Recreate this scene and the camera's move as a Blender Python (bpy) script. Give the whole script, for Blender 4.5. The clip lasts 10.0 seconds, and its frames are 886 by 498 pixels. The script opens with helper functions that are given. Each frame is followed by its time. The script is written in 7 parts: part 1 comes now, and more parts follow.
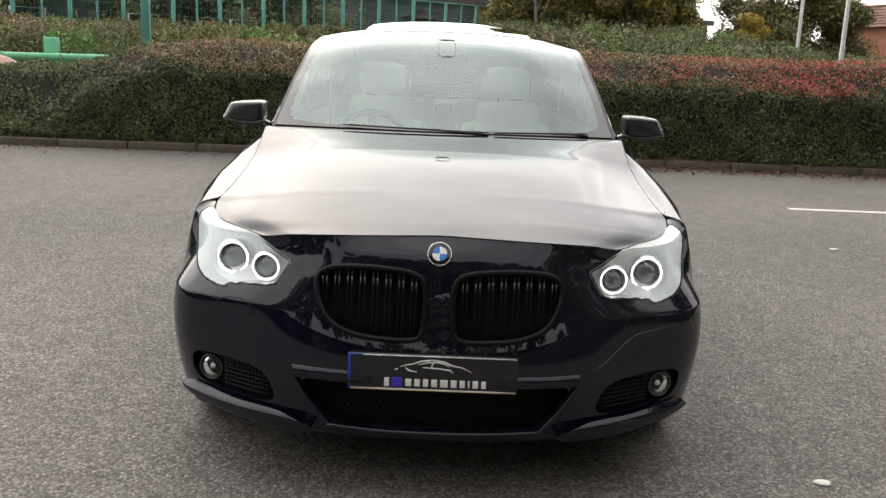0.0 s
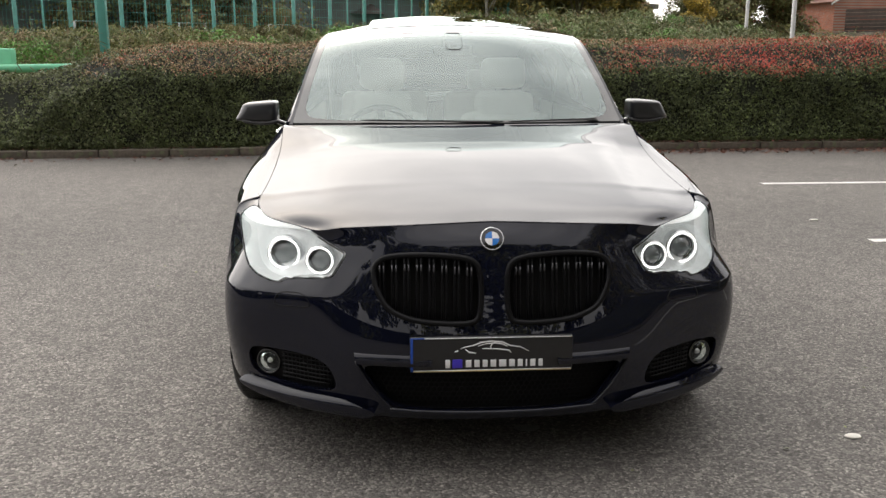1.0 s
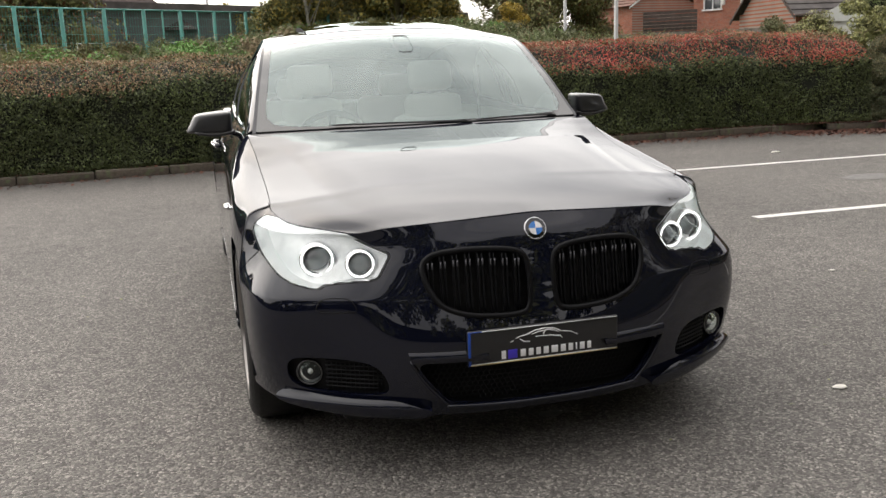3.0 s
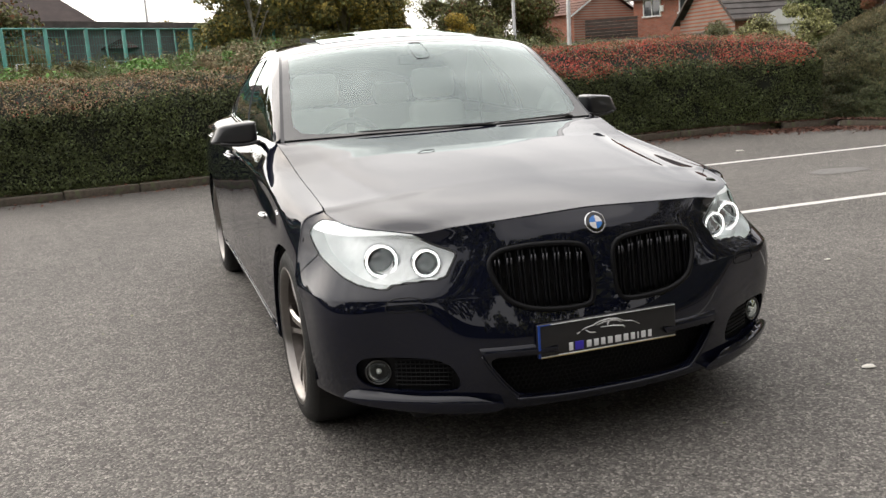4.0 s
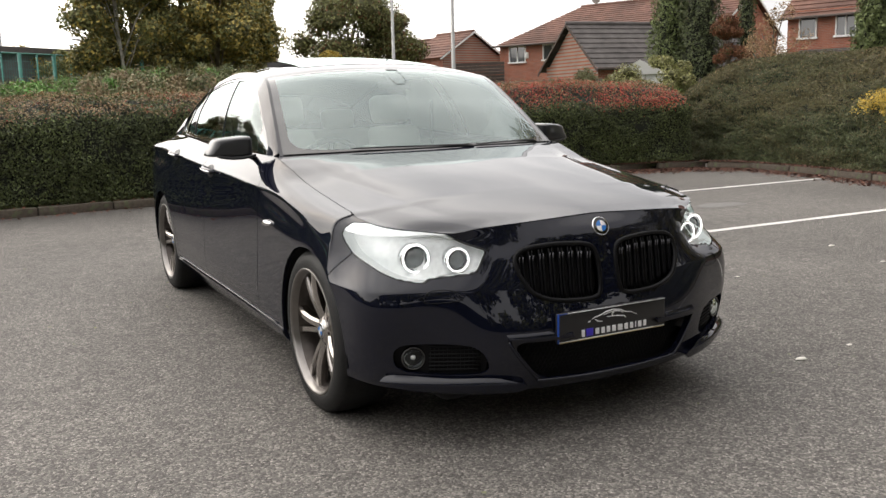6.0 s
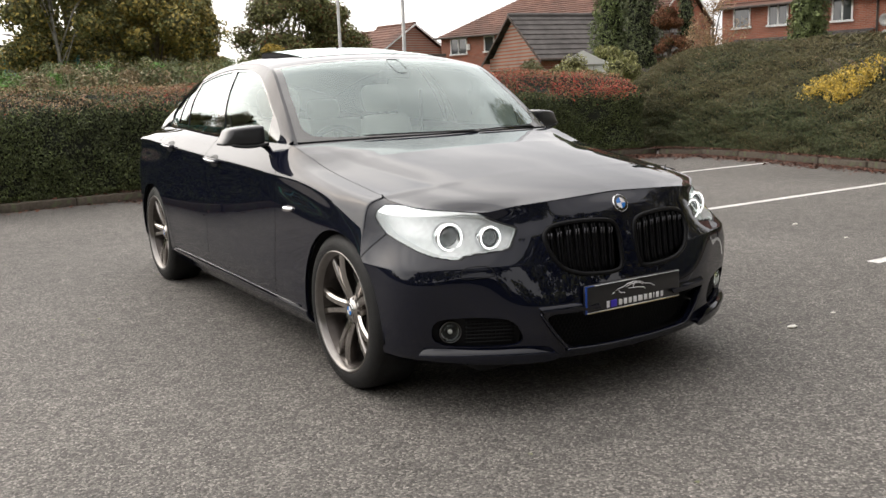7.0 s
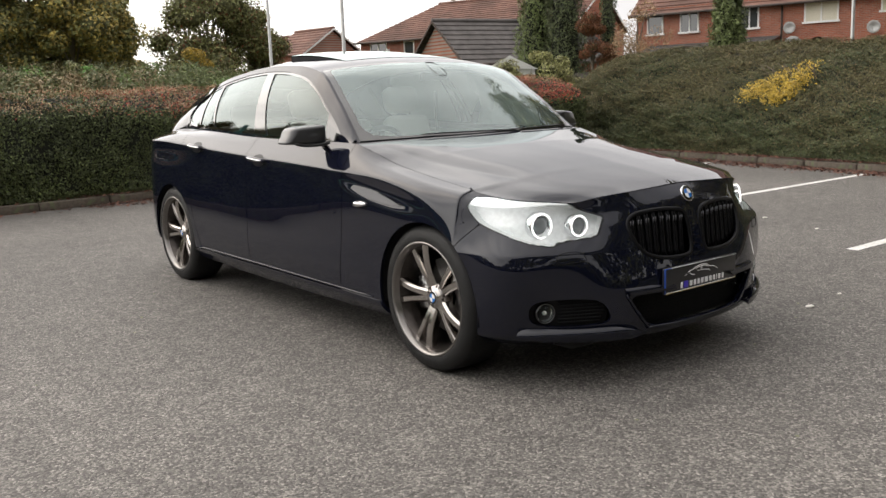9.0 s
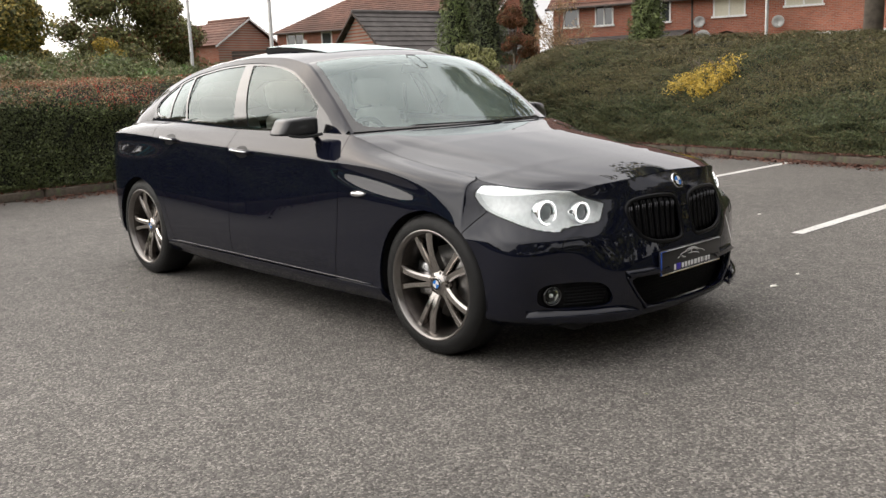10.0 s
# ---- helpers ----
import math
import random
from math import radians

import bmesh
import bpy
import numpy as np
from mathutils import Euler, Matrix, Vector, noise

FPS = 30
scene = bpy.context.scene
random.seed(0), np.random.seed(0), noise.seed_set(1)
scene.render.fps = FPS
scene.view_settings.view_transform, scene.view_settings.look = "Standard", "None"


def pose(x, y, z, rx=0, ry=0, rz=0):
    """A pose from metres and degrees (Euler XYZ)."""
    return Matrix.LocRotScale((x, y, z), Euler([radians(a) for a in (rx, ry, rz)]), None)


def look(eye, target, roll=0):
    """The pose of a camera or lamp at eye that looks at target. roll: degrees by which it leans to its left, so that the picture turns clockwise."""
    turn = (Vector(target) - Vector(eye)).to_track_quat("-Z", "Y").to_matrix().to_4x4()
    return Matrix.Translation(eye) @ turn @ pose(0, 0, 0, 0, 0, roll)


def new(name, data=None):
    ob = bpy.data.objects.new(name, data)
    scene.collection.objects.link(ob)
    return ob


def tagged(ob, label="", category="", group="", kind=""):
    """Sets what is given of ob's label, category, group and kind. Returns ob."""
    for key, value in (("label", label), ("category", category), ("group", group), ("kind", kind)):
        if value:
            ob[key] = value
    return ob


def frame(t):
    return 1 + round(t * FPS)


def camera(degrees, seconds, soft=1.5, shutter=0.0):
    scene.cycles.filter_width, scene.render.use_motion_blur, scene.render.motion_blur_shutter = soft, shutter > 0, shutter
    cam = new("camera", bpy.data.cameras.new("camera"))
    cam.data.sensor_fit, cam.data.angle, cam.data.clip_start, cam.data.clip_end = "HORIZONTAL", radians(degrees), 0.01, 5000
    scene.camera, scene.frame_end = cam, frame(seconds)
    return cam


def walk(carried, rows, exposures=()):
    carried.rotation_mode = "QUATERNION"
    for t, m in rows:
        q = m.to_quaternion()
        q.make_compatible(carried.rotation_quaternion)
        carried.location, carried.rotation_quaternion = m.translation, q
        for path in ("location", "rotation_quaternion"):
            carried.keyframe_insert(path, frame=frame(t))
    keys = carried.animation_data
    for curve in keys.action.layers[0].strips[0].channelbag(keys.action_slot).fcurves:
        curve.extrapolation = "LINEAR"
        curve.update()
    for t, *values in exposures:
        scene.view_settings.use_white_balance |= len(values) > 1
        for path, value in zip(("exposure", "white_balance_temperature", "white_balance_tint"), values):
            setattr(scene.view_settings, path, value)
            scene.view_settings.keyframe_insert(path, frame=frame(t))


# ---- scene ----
cam = camera(52.7, 10.0)
PATH = [
    (0, (-0.018, -2.581, 1.399), (-0.001, -0.626, 0.975), 2.4),
    (0.5, (-0.141, -2.619, 1.392), (-0.099, -0.665, 0.969), 1.7),
    (1, (-0.324, -2.681, 1.392), (-0.21, -0.732, 0.956), -0.1),
    (1.5, (-0.487, -2.654, 1.366), (-0.258, -0.718, 0.921), -1.2),
    (2, (-0.677, -2.625, 1.365), (-0.335, -0.701, 0.941), -2.1),
    (3.5, (-1.222, -2.564, 1.352), (-0.661, -0.691, 0.934), -2.6),
    (4, (-1.428, -2.54, 1.345), (-0.809, -0.681, 0.945), -3.6),
    (4.5, (-1.605, -2.55, 1.325), (-0.916, -0.71, 0.953), -2.6),
    (5, (-1.764, -2.643, 1.306), (-0.998, -0.828, 0.958), -0.7),
    (5.5, (-1.942, -2.654, 1.304), (-1.104, -0.868, 0.973), -0.9),
    (7, (-2.539, -2.624, 1.282), (-1.51, -0.945, 0.934), -2.2),
    (7.5, (-2.731, -2.546, 1.283), (-1.678, -0.884, 0.925), -2.5),
    (8, (-2.951, -2.429, 1.285), (-1.843, -0.804, 0.926), -2.8),
    (8.5, (-3.113, -2.406, 1.277), (-1.959, -0.812, 0.918), -2.2),
    (9, (-3.324, -2.417, 1.291), (-2.13, -0.85, 0.946), -2.2),
    (9.5, (-3.517, -2.342, 1.291), (-2.263, -0.824, 0.943), -2.2),
    (10, (-3.73, -2.247, 1.309), (-2.393, -0.806, 0.939), -2.1),
]
walk(cam, [(t, look(eye, target, roll)) for t, eye, target, roll in PATH], exposures=[(0, 0.38), (6, 0.37), (10, 0.30)])

# ---- light ----
SUN_EL, SUN_AZ = 38.0, -25.0
world = bpy.data.worlds.new("sky")
scene.world = world
world.use_nodes = True
wn, wl = world.node_tree.nodes, world.node_tree.links
wn.clear()
w_out = wn.new("ShaderNodeOutputWorld")
w_bg = wn.new("ShaderNodeBackground")
w_sky = wn.new("ShaderNodeTexSky")
w_sky.sky_type = 'NISHITA'
w_sky.sun_disc = False
w_sky.sun_elevation, w_sky.sun_rotation = radians(SUN_EL), radians(SUN_AZ)
w_sky.dust_density, w_sky.air_density = 3.0, 1.0
w_co = wn.new("ShaderNodeTexCoord")
w_map = wn.new("ShaderNodeMapping")
w_map.inputs["Scale"].default_value = (1.0, 1.0, 3.2)
w_noise = wn.new("ShaderNodeTexNoise")
w_noise.inputs["Scale"].default_value, w_noise.inputs["Detail"].default_value = 2.2, 5.0
w_noise.inputs["Roughness"].default_value = 0.5
w_ramp = wn.new("ShaderNodeValToRGB")
w_ramp.color_ramp.elements[0].position, w_ramp.color_ramp.elements[0].color = 0.30, (6.6, 6.55, 6.5, 1)
w_ramp.color_ramp.elements[1].position, w_ramp.color_ramp.elements[1].color = 0.70, (11.6, 11.3, 10.9, 1)
w_mix = wn.new("ShaderNodeMix")
w_mix.data_type = 'RGBA'
w_mix.inputs[0].default_value = 0.86
wl.new(w_co.outputs["Generated"], w_map.inputs[0])
wl.new(w_map.outputs[0], w_noise.inputs["Vector"])
wl.new(w_noise.outputs["Fac"], w_ramp.inputs[0])
wl.new(w_sky.outputs[0], w_mix.inputs[6])
wl.new(w_ramp.outputs[0], w_mix.inputs[7])
w_bg.inputs["Strength"].default_value = 0.195
# thin cloud glows round the veiled sun
SUN_DIR = Vector((math.sin(radians(SUN_AZ)) * math.cos(radians(SUN_EL)), math.cos(radians(SUN_AZ)) * math.cos(radians(SUN_EL)), math.sin(radians(SUN_EL))))
w_dot = wn.new("ShaderNodeVectorMath")
w_dot.operation = 'DOT_PRODUCT'
w_dot.inputs[1].default_value = SUN_DIR
wl.new(w_co.outputs["Generated"], w_dot.inputs[0])
w_glow = wn.new("ShaderNodeMapRange")
w_glow.interpolation_type = 'SMOOTHSTEP'
w_glow.inputs[1].default_value, w_glow.inputs[2].default_value = 0.20, 1.0
w_glow.inputs[3].default_value, w_glow.inputs[4].default_value = 0.0, 1.0
wl.new(w_dot.outputs["Value"], w_glow.inputs[0])
w_mul = wn.new("ShaderNodeVectorMath")
w_mul.operation = 'MULTIPLY'
w_tone = wn.new("ShaderNodeValToRGB")
w_tone.color_ramp.elements[0].color, w_tone.color_ramp.elements[1].color = (0.515, 0.505, 0.515, 1), (1.44, 1.41, 1.375, 1)
wl.new(w_glow.outputs[0], w_tone.inputs[0])
wl.new(w_mix.outputs[2], w_mul.inputs[0])
wl.new(w_tone.outputs[0], w_mul.inputs[1])
wl.new(w_mul.outputs[0], w_bg.inputs[0])
wl.new(w_bg.outputs[0], w_out.inputs[0])
sun_data = bpy.data.lights.new("sun", 'SUN')
sun_data.energy, sun_data.angle, sun_data.color = 0.70, radians(175), (1.0, 0.94, 0.86)
sun = new("sun", sun_data)
sun.matrix_world = look(SUN_DIR * 60, (0, 0, 0))


# ---- materials ----
def mat(name, color, rough=0.5, metal=0.0, vary=0.0, scale=20.0, bump=0.0, bump_scale=80.0, coat=0.0, spread=None,
        big=0.0, big_scale=1.5, spec=0.5, emit=None, emit_power=0.0, island=0.0, obj=0.0, spot=None):
    """A principled material: base colour with grain, large stains, relief, and a shift per piece."""
    m = bpy.data.materials.new(name)
    m.use_nodes = True
    nt = m.node_tree
    n, l = nt.nodes, nt.links
    b = n["Principled BSDF"]
    b.inputs["Base Color"].default_value = (*color, 1)
    b.inputs["Roughness"].default_value, b.inputs["Metallic"].default_value = rough, metal
    b.inputs["Specular IOR Level"].default_value = spec
    b.inputs["Coat Weight"].default_value = coat
    b.inputs["Coat Roughness"].default_value = 0.015
    if emit:
        b.inputs["Emission Color"].default_value, b.inputs["Emission Strength"].default_value = (*emit, 1), emit_power
    co = n.new("ShaderNodeTexCoord")
    out = None

    def mixed(fac, other, last):
        x = n.new("ShaderNodeMix")
        x.data_type = 'RGBA'
        l.new(fac, x.inputs[0])
        if last is None:
            x.inputs[6].default_value = (*color, 1)
        else:
            l.new(last, x.inputs[6])
        x.inputs[7].default_value = (*other, 1)
        return x.outputs[2]

    def noise_fac(sc, lo, hi, detail=4.0):
        t = n.new("ShaderNodeTexNoise")
        t.inputs["Scale"].default_value, t.inputs["Detail"].default_value = sc, detail
        l.new(co.outputs["Object"], t.inputs["Vector"])
        r = n.new("ShaderNodeMapRange")
        r.inputs[1].default_value, r.inputs[2].default_value = lo, hi
        l.new(t.outputs["Fac"], r.inputs[0])
        return r.outputs[0]

    if vary:
        other = spread or tuple(min(1, c * (1 + vary)) for c in color)
        out = mixed(noise_fac(scale, 0.35, 0.65), other, out)
    if big:
        out = mixed(noise_fac(big_scale, 0.42, 0.68, 3.0), tuple(c * (1 - big) for c in color), out)
    if spot:
        col, sc, lo, hi = spot
        out = mixed(noise_fac(sc, lo, hi, 2.0), col, out)
    if island or obj:
        info = n.new("ShaderNodeNewGeometry") if island else n.new("ShaderNodeObjectInfo")
        r = n.new("ShaderNodeMapRange")
        a = island or obj
        r.inputs[3].default_value, r.inputs[4].default_value = 1 - a, 1 + a
        l.new(info.outputs["Random Per Island" if island else "Random"], r.inputs[0])
        h = n.new("ShaderNodeHueSaturation")
        l.new(r.outputs[0], h.inputs["Value"])
        if out is None:
            h.inputs["Color"].default_value = (*color, 1)
        else:
            l.new(out, h.inputs["Color"])
        out = h.outputs[0]
    if out is not None:
        l.new(out, b.inputs["Base Color"])
    if bump:
        t = n.new("ShaderNodeTexNoise")
        t.inputs["Scale"].default_value, t.inputs["Detail"].default_value = bump_scale, 3.0
        l.new(co.outputs["Object"], t.inputs["Vector"])
        bp = n.new("ShaderNodeBump")
        bp.inputs["Strength"].default_value, bp.inputs["Distance"].default_value = bump, 0.01
        l.new(t.outputs["Fac"], bp.inputs["Height"])
        l.new(bp.outputs[0], b.inputs["Normal"])
    return m


def glass_mat(name, tint, ior=1.5, gain=1.0, haze=0.0):
    """Thin glass: a tinted see-through pane with a mirror sheen that grows towards grazing."""
    m = bpy.data.materials.new(name)
    m.use_nodes = True
    nt = m.node_tree
    n, l = nt.nodes, nt.links
    n.clear()
    o = n.new("ShaderNodeOutputMaterial")
    tr = n.new("ShaderNodeBsdfTransparent")
    tr.inputs[0].default_value = (*tint, 1)
    gl = n.new("ShaderNodeBsdfGlossy")
    gl.inputs["Roughness"].default_value = 0.01
    gl.inputs["Color"].default_value = (0.88, 0.97, 0.96, 1)
    fr = n.new("ShaderNodeFresnel")
    fr.inputs[0].default_value = ior
    k = n.new("ShaderNodeMath")
    k.operation, k.use_clamp = 'MULTIPLY', True
    k.inputs[1].default_value = gain
    mx = n.new("ShaderNodeMixShader")
    l.new(fr.outputs[0], k.inputs[0])
    l.new(k.outputs[0], mx.inputs[0])
    see = tr.outputs[0]
    # a pale diffuse share paints a veil of haze over the pane
    if haze:
        df = n.new("ShaderNodeBsdfDiffuse")
        df.inputs[0].default_value = (0.52, 0.66, 0.66, 1)
        m2 = n.new("ShaderNodeMixShader")
        m2.inputs[0].default_value = haze
        l.new(tr.outputs[0], m2.inputs[1])
        l.new(df.outputs[0], m2.inputs[2])
        see = m2.outputs[0]
    l.new(see, mx.inputs[1])
    l.new(gl.outputs[0], mx.inputs[2])
    l.new(mx.outputs[0], o.inputs[0])
    return m


def asphalt_mat(name):
    """Worn tarmac: grey aggregate of several sizes, binder between, patches of wear and damp."""
    m = bpy.data.materials.new(name)
    m.use_nodes = True
    nt = m.node_tree
    n, l = nt.nodes, nt.links
    b = n["Principled BSDF"]
    co = n.new("ShaderNodeTexCoord")
    v1 = n.new("ShaderNodeTexVoronoi")
    v1.inputs["Scale"].default_value = 106.0
    v2 = n.new("ShaderNodeTexVoronoi")
    v2.inputs["Scale"].default_value = 250.0
    big = n.new("ShaderNodeTexNoise")
    big.inputs["Scale"].default_value, big.inputs["Detail"].default_value = 0.35, 5.0
    mid = n.new("ShaderNodeTexNoise")
    mid.inputs["Scale"].default_value, mid.inputs["Detail"].default_value = 7.0, 6.0
    for t in (v1, v2, big, mid):
        l.new(co.outputs["Object"], t.inputs["Vector"])
    ramp = n.new("ShaderNodeValToRGB")
    els = ramp.color_ramp.elements
    els[0].position, els[0].color = 0.0, (0.039, 0.036, 0.033, 1)
    els[1].position, els[1].color = 1.0, (0.44, 0.41, 0.37, 1)
    for p, c in ((0.30, (0.077, 0.072, 0.066, 1)), (0.60, (0.132, 0.123, 0.113, 1)), (0.76, (0.188, 0.175, 0.160, 1)), (0.90, (0.286, 0.267, 0.242, 1))):
        e = els.new(p)
        e.color = c
    sep = n.new("ShaderNodeSeparateColor")
    l.new(v1.outputs["Color"], sep.inputs[0])
    sep2 = n.new("ShaderNodeSeparateColor")
    l.new(v2.outputs["Color"], sep2.inputs[0])
    av = n.new("ShaderNodeMath")
    av.operation = 'MULTIPLY_ADD'
    av.inputs[1].default_value = 0.66
    half = n.new("ShaderNodeMath")
    half.operation = 'MULTIPLY'
    half.inputs[1].default_value = 0.34
    l.new(sep2.outputs[1], half.inputs[0])
    l.new(sep.outputs[0], av.inputs[0])
    l.new(half.outputs[0], av.inputs[2])
    l.new(av.outputs[0], ramp.inputs[0])

    def scaled(tex, lo, hi, a, c, last):
        r = n.new("ShaderNodeMapRange")
        r.inputs[1].default_value, r.inputs[2].default_value = lo, hi
        r.inputs[3].default_value, r.inputs[4].default_value = a, c
        l.new(tex.outputs["Fac"], r.inputs[0])
        h = n.new("ShaderNodeHueSaturation")
        l.new(r.outputs[0], h.inputs["Value"])
        l.new(last, h.inputs["Color"])
        return h.outputs[0]

    col = scaled(big, 0.3, 0.7, 0.78, 1.16, ramp.outputs[0])
    col = scaled(mid, 0.3, 0.7, 0.86, 1.12, col)
    l.new(col, b.inputs["Base Color"])
    b.inputs["Roughness"].default_value = 0.82
    b.inputs["Specular IOR Level"].default_value = 0.35
    bp = n.new("ShaderNodeBump")
    bp.inputs["Strength"].default_value, bp.inputs["Distance"].default_value = 0.7, 0.004
    l.new(v1.outputs["Distance"], bp.inputs["Height"])
    bp.invert = True
    l.new(bp.outputs[0], b.inputs["Normal"])
    return m


M = {}
M["asphalt"] = asphalt_mat("asphalt")
M["paint"] = mat("black_paint", (0.0044, 0.0054, 0.0125), 0.6, 0.0, coat=1.0, spec=0.0)
M["gloss_black"] = mat("gloss_black", (0.004, 0.004, 0.005), 0.08, 0.0, coat=1.0)
M["mirror_shell"] = mat("mirror_shell", (0.009, 0.0095, 0.012), 0.35, 0.0, vary=0.15, scale=60, coat=0.5)
M["black_plastic"] = mat("black_plastic", (0.010, 0.010, 0.011), 0.5, bump=0.15, bump_scale=400, vary=0.4, scale=60)
M["satin_black"] = mat("satin_black", (0.004, 0.004, 0.005), 0.38, spec=0.18)
M["mesh_plastic"] = mat("mesh_plastic", (0.004, 0.004, 0.005), 0.6, spec=0.25)
# near-black: stands in for the shade in openings, gaps and under the car
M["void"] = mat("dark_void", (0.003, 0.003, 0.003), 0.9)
M["rubber"] = mat("tyre_rubber", (0.009, 0.009, 0.009), 0.55, spec=0.3, bump=0.3, bump_scale=260, vary=0.8, scale=18, big=0.3, big_scale=9)
M["rim"] = mat("rim_alloy", (0.42, 0.395, 0.375), 0.16, 1.0, vary=0.10, scale=40)
M["rim_edge"] = mat("rim_edge", (0.22, 0.207, 0.197), 0.28, 1.0, vary=0.10, scale=40)
M["rim_dark"] = mat("rim_barrel", (0.055, 0.048, 0.044), 0.35, 0.85, vary=0.3, scale=30)
M["chrome"] = mat("chrome", (0.75, 0.75, 0.76), 0.08, 1.0)
M["satin_alu"] = mat("satin_alu", (0.55, 0.55, 0.56), 0.25, 1.0)
M["disc"] = mat("brake_disc", (0.30, 0.29, 0.28), 0.35, 0.9, vary=0.3, scale=60)
M["lamp_silver"] = mat("lamp_reflector", (0.93, 0.94, 0.94), 0.30, 0.35, vary=-0.12, scale=60, bump=0.12, bump_scale=60)
M["lamp_lens_dark"] = mat("projector_lens", (0.11, 0.115, 0.12), 0.05, 0.0, coat=1.0)
M["satin_grey"] = mat("satin_grey", (0.10, 0.10, 0.11), 0.38, 0.6)
M["halo"] = mat("halo_ring", (0.9, 0.9, 0.9), 0.3, emit=(1.0, 0.98, 0.95), emit_power=1.35)
M["brow"] = mat("light_strip", (0.9, 0.9, 0.9), 0.3, emit=(1.0, 0.99, 0.97), emit_power=0.5)
M["glass_lamp"] = glass_mat("lamp_glass", (0.97, 0.98, 0.98), 1.42)
M["glass_front"] = glass_mat("windscreen_glass", (0.64, 0.74, 0.74), 1.52, 2.1, 0.13)
M["glass_side"] = glass_mat("side_glass", (0.50, 0.56, 0.54), 1.52, 1.35)
M["glass_tint"] = glass_mat("privacy_glass", (0.14, 0.15, 0.15), 1.52, 1.3)
M["glass_roof"] = glass_mat("roof_glass", (0.30, 0.32, 0.32), 1.52, 1.5)
M["mirror"] = mat("mirror_glass", (0.9, 0.9, 0.9), 0.02, 1.0)
M["cream"] = mat("cream_leather", (0.66, 0.63, 0.57), 0.45, vary=0.08, scale=25, bump=0.2, bump_scale=160, big=0.08, big_scale=5)
M["dash"] = mat("dash_plastic", (0.035, 0.034, 0.033), 0.55, bump=0.2, bump_scale=300, vary=0.3, scale=30)
M["cabin"] = mat("cabin_lining", (0.26, 0.25, 0.23), 0.8, vary=0.15, scale=20)
M["blue"] = mat("badge_blue", (0.02, 0.17, 0.55), 0.2, coat=0.6)
M["white"] = mat("badge_white", (0.8, 0.8, 0.8), 0.2, coat=0.6)
M["plate_black"] = mat("plate_black", (0.008, 0.008, 0.009), 0.35, coat=0.2, vary=0.4, scale=40)
M["plate_blue"] = mat("plate_blue", (0.01, 0.06, 0.35), 0.35)
M["mark_blue"] = mat("mark_blue", (0.05, 0.03, 0.45), 0.4)
M["plate_white"] = mat("plate_white", (0.75, 0.75, 0.76), 0.4)
M["gold"] = mat("plate_edge", (0.55, 0.42, 0.16), 0.4)
M["red_lens"] = mat("red_lens", (0.35, 0.01, 0.01), 0.1, coat=1.0)
M["line_paint"] = mat("line_paint", (0.74, 0.73, 0.70), 0.7, vary=-0.18, scale=45, big=0.25, big_scale=3, bump=0.4, bump_scale=220,
                      spot=((0.20, 0.19, 0.18), 60, 0.60, 0.72))


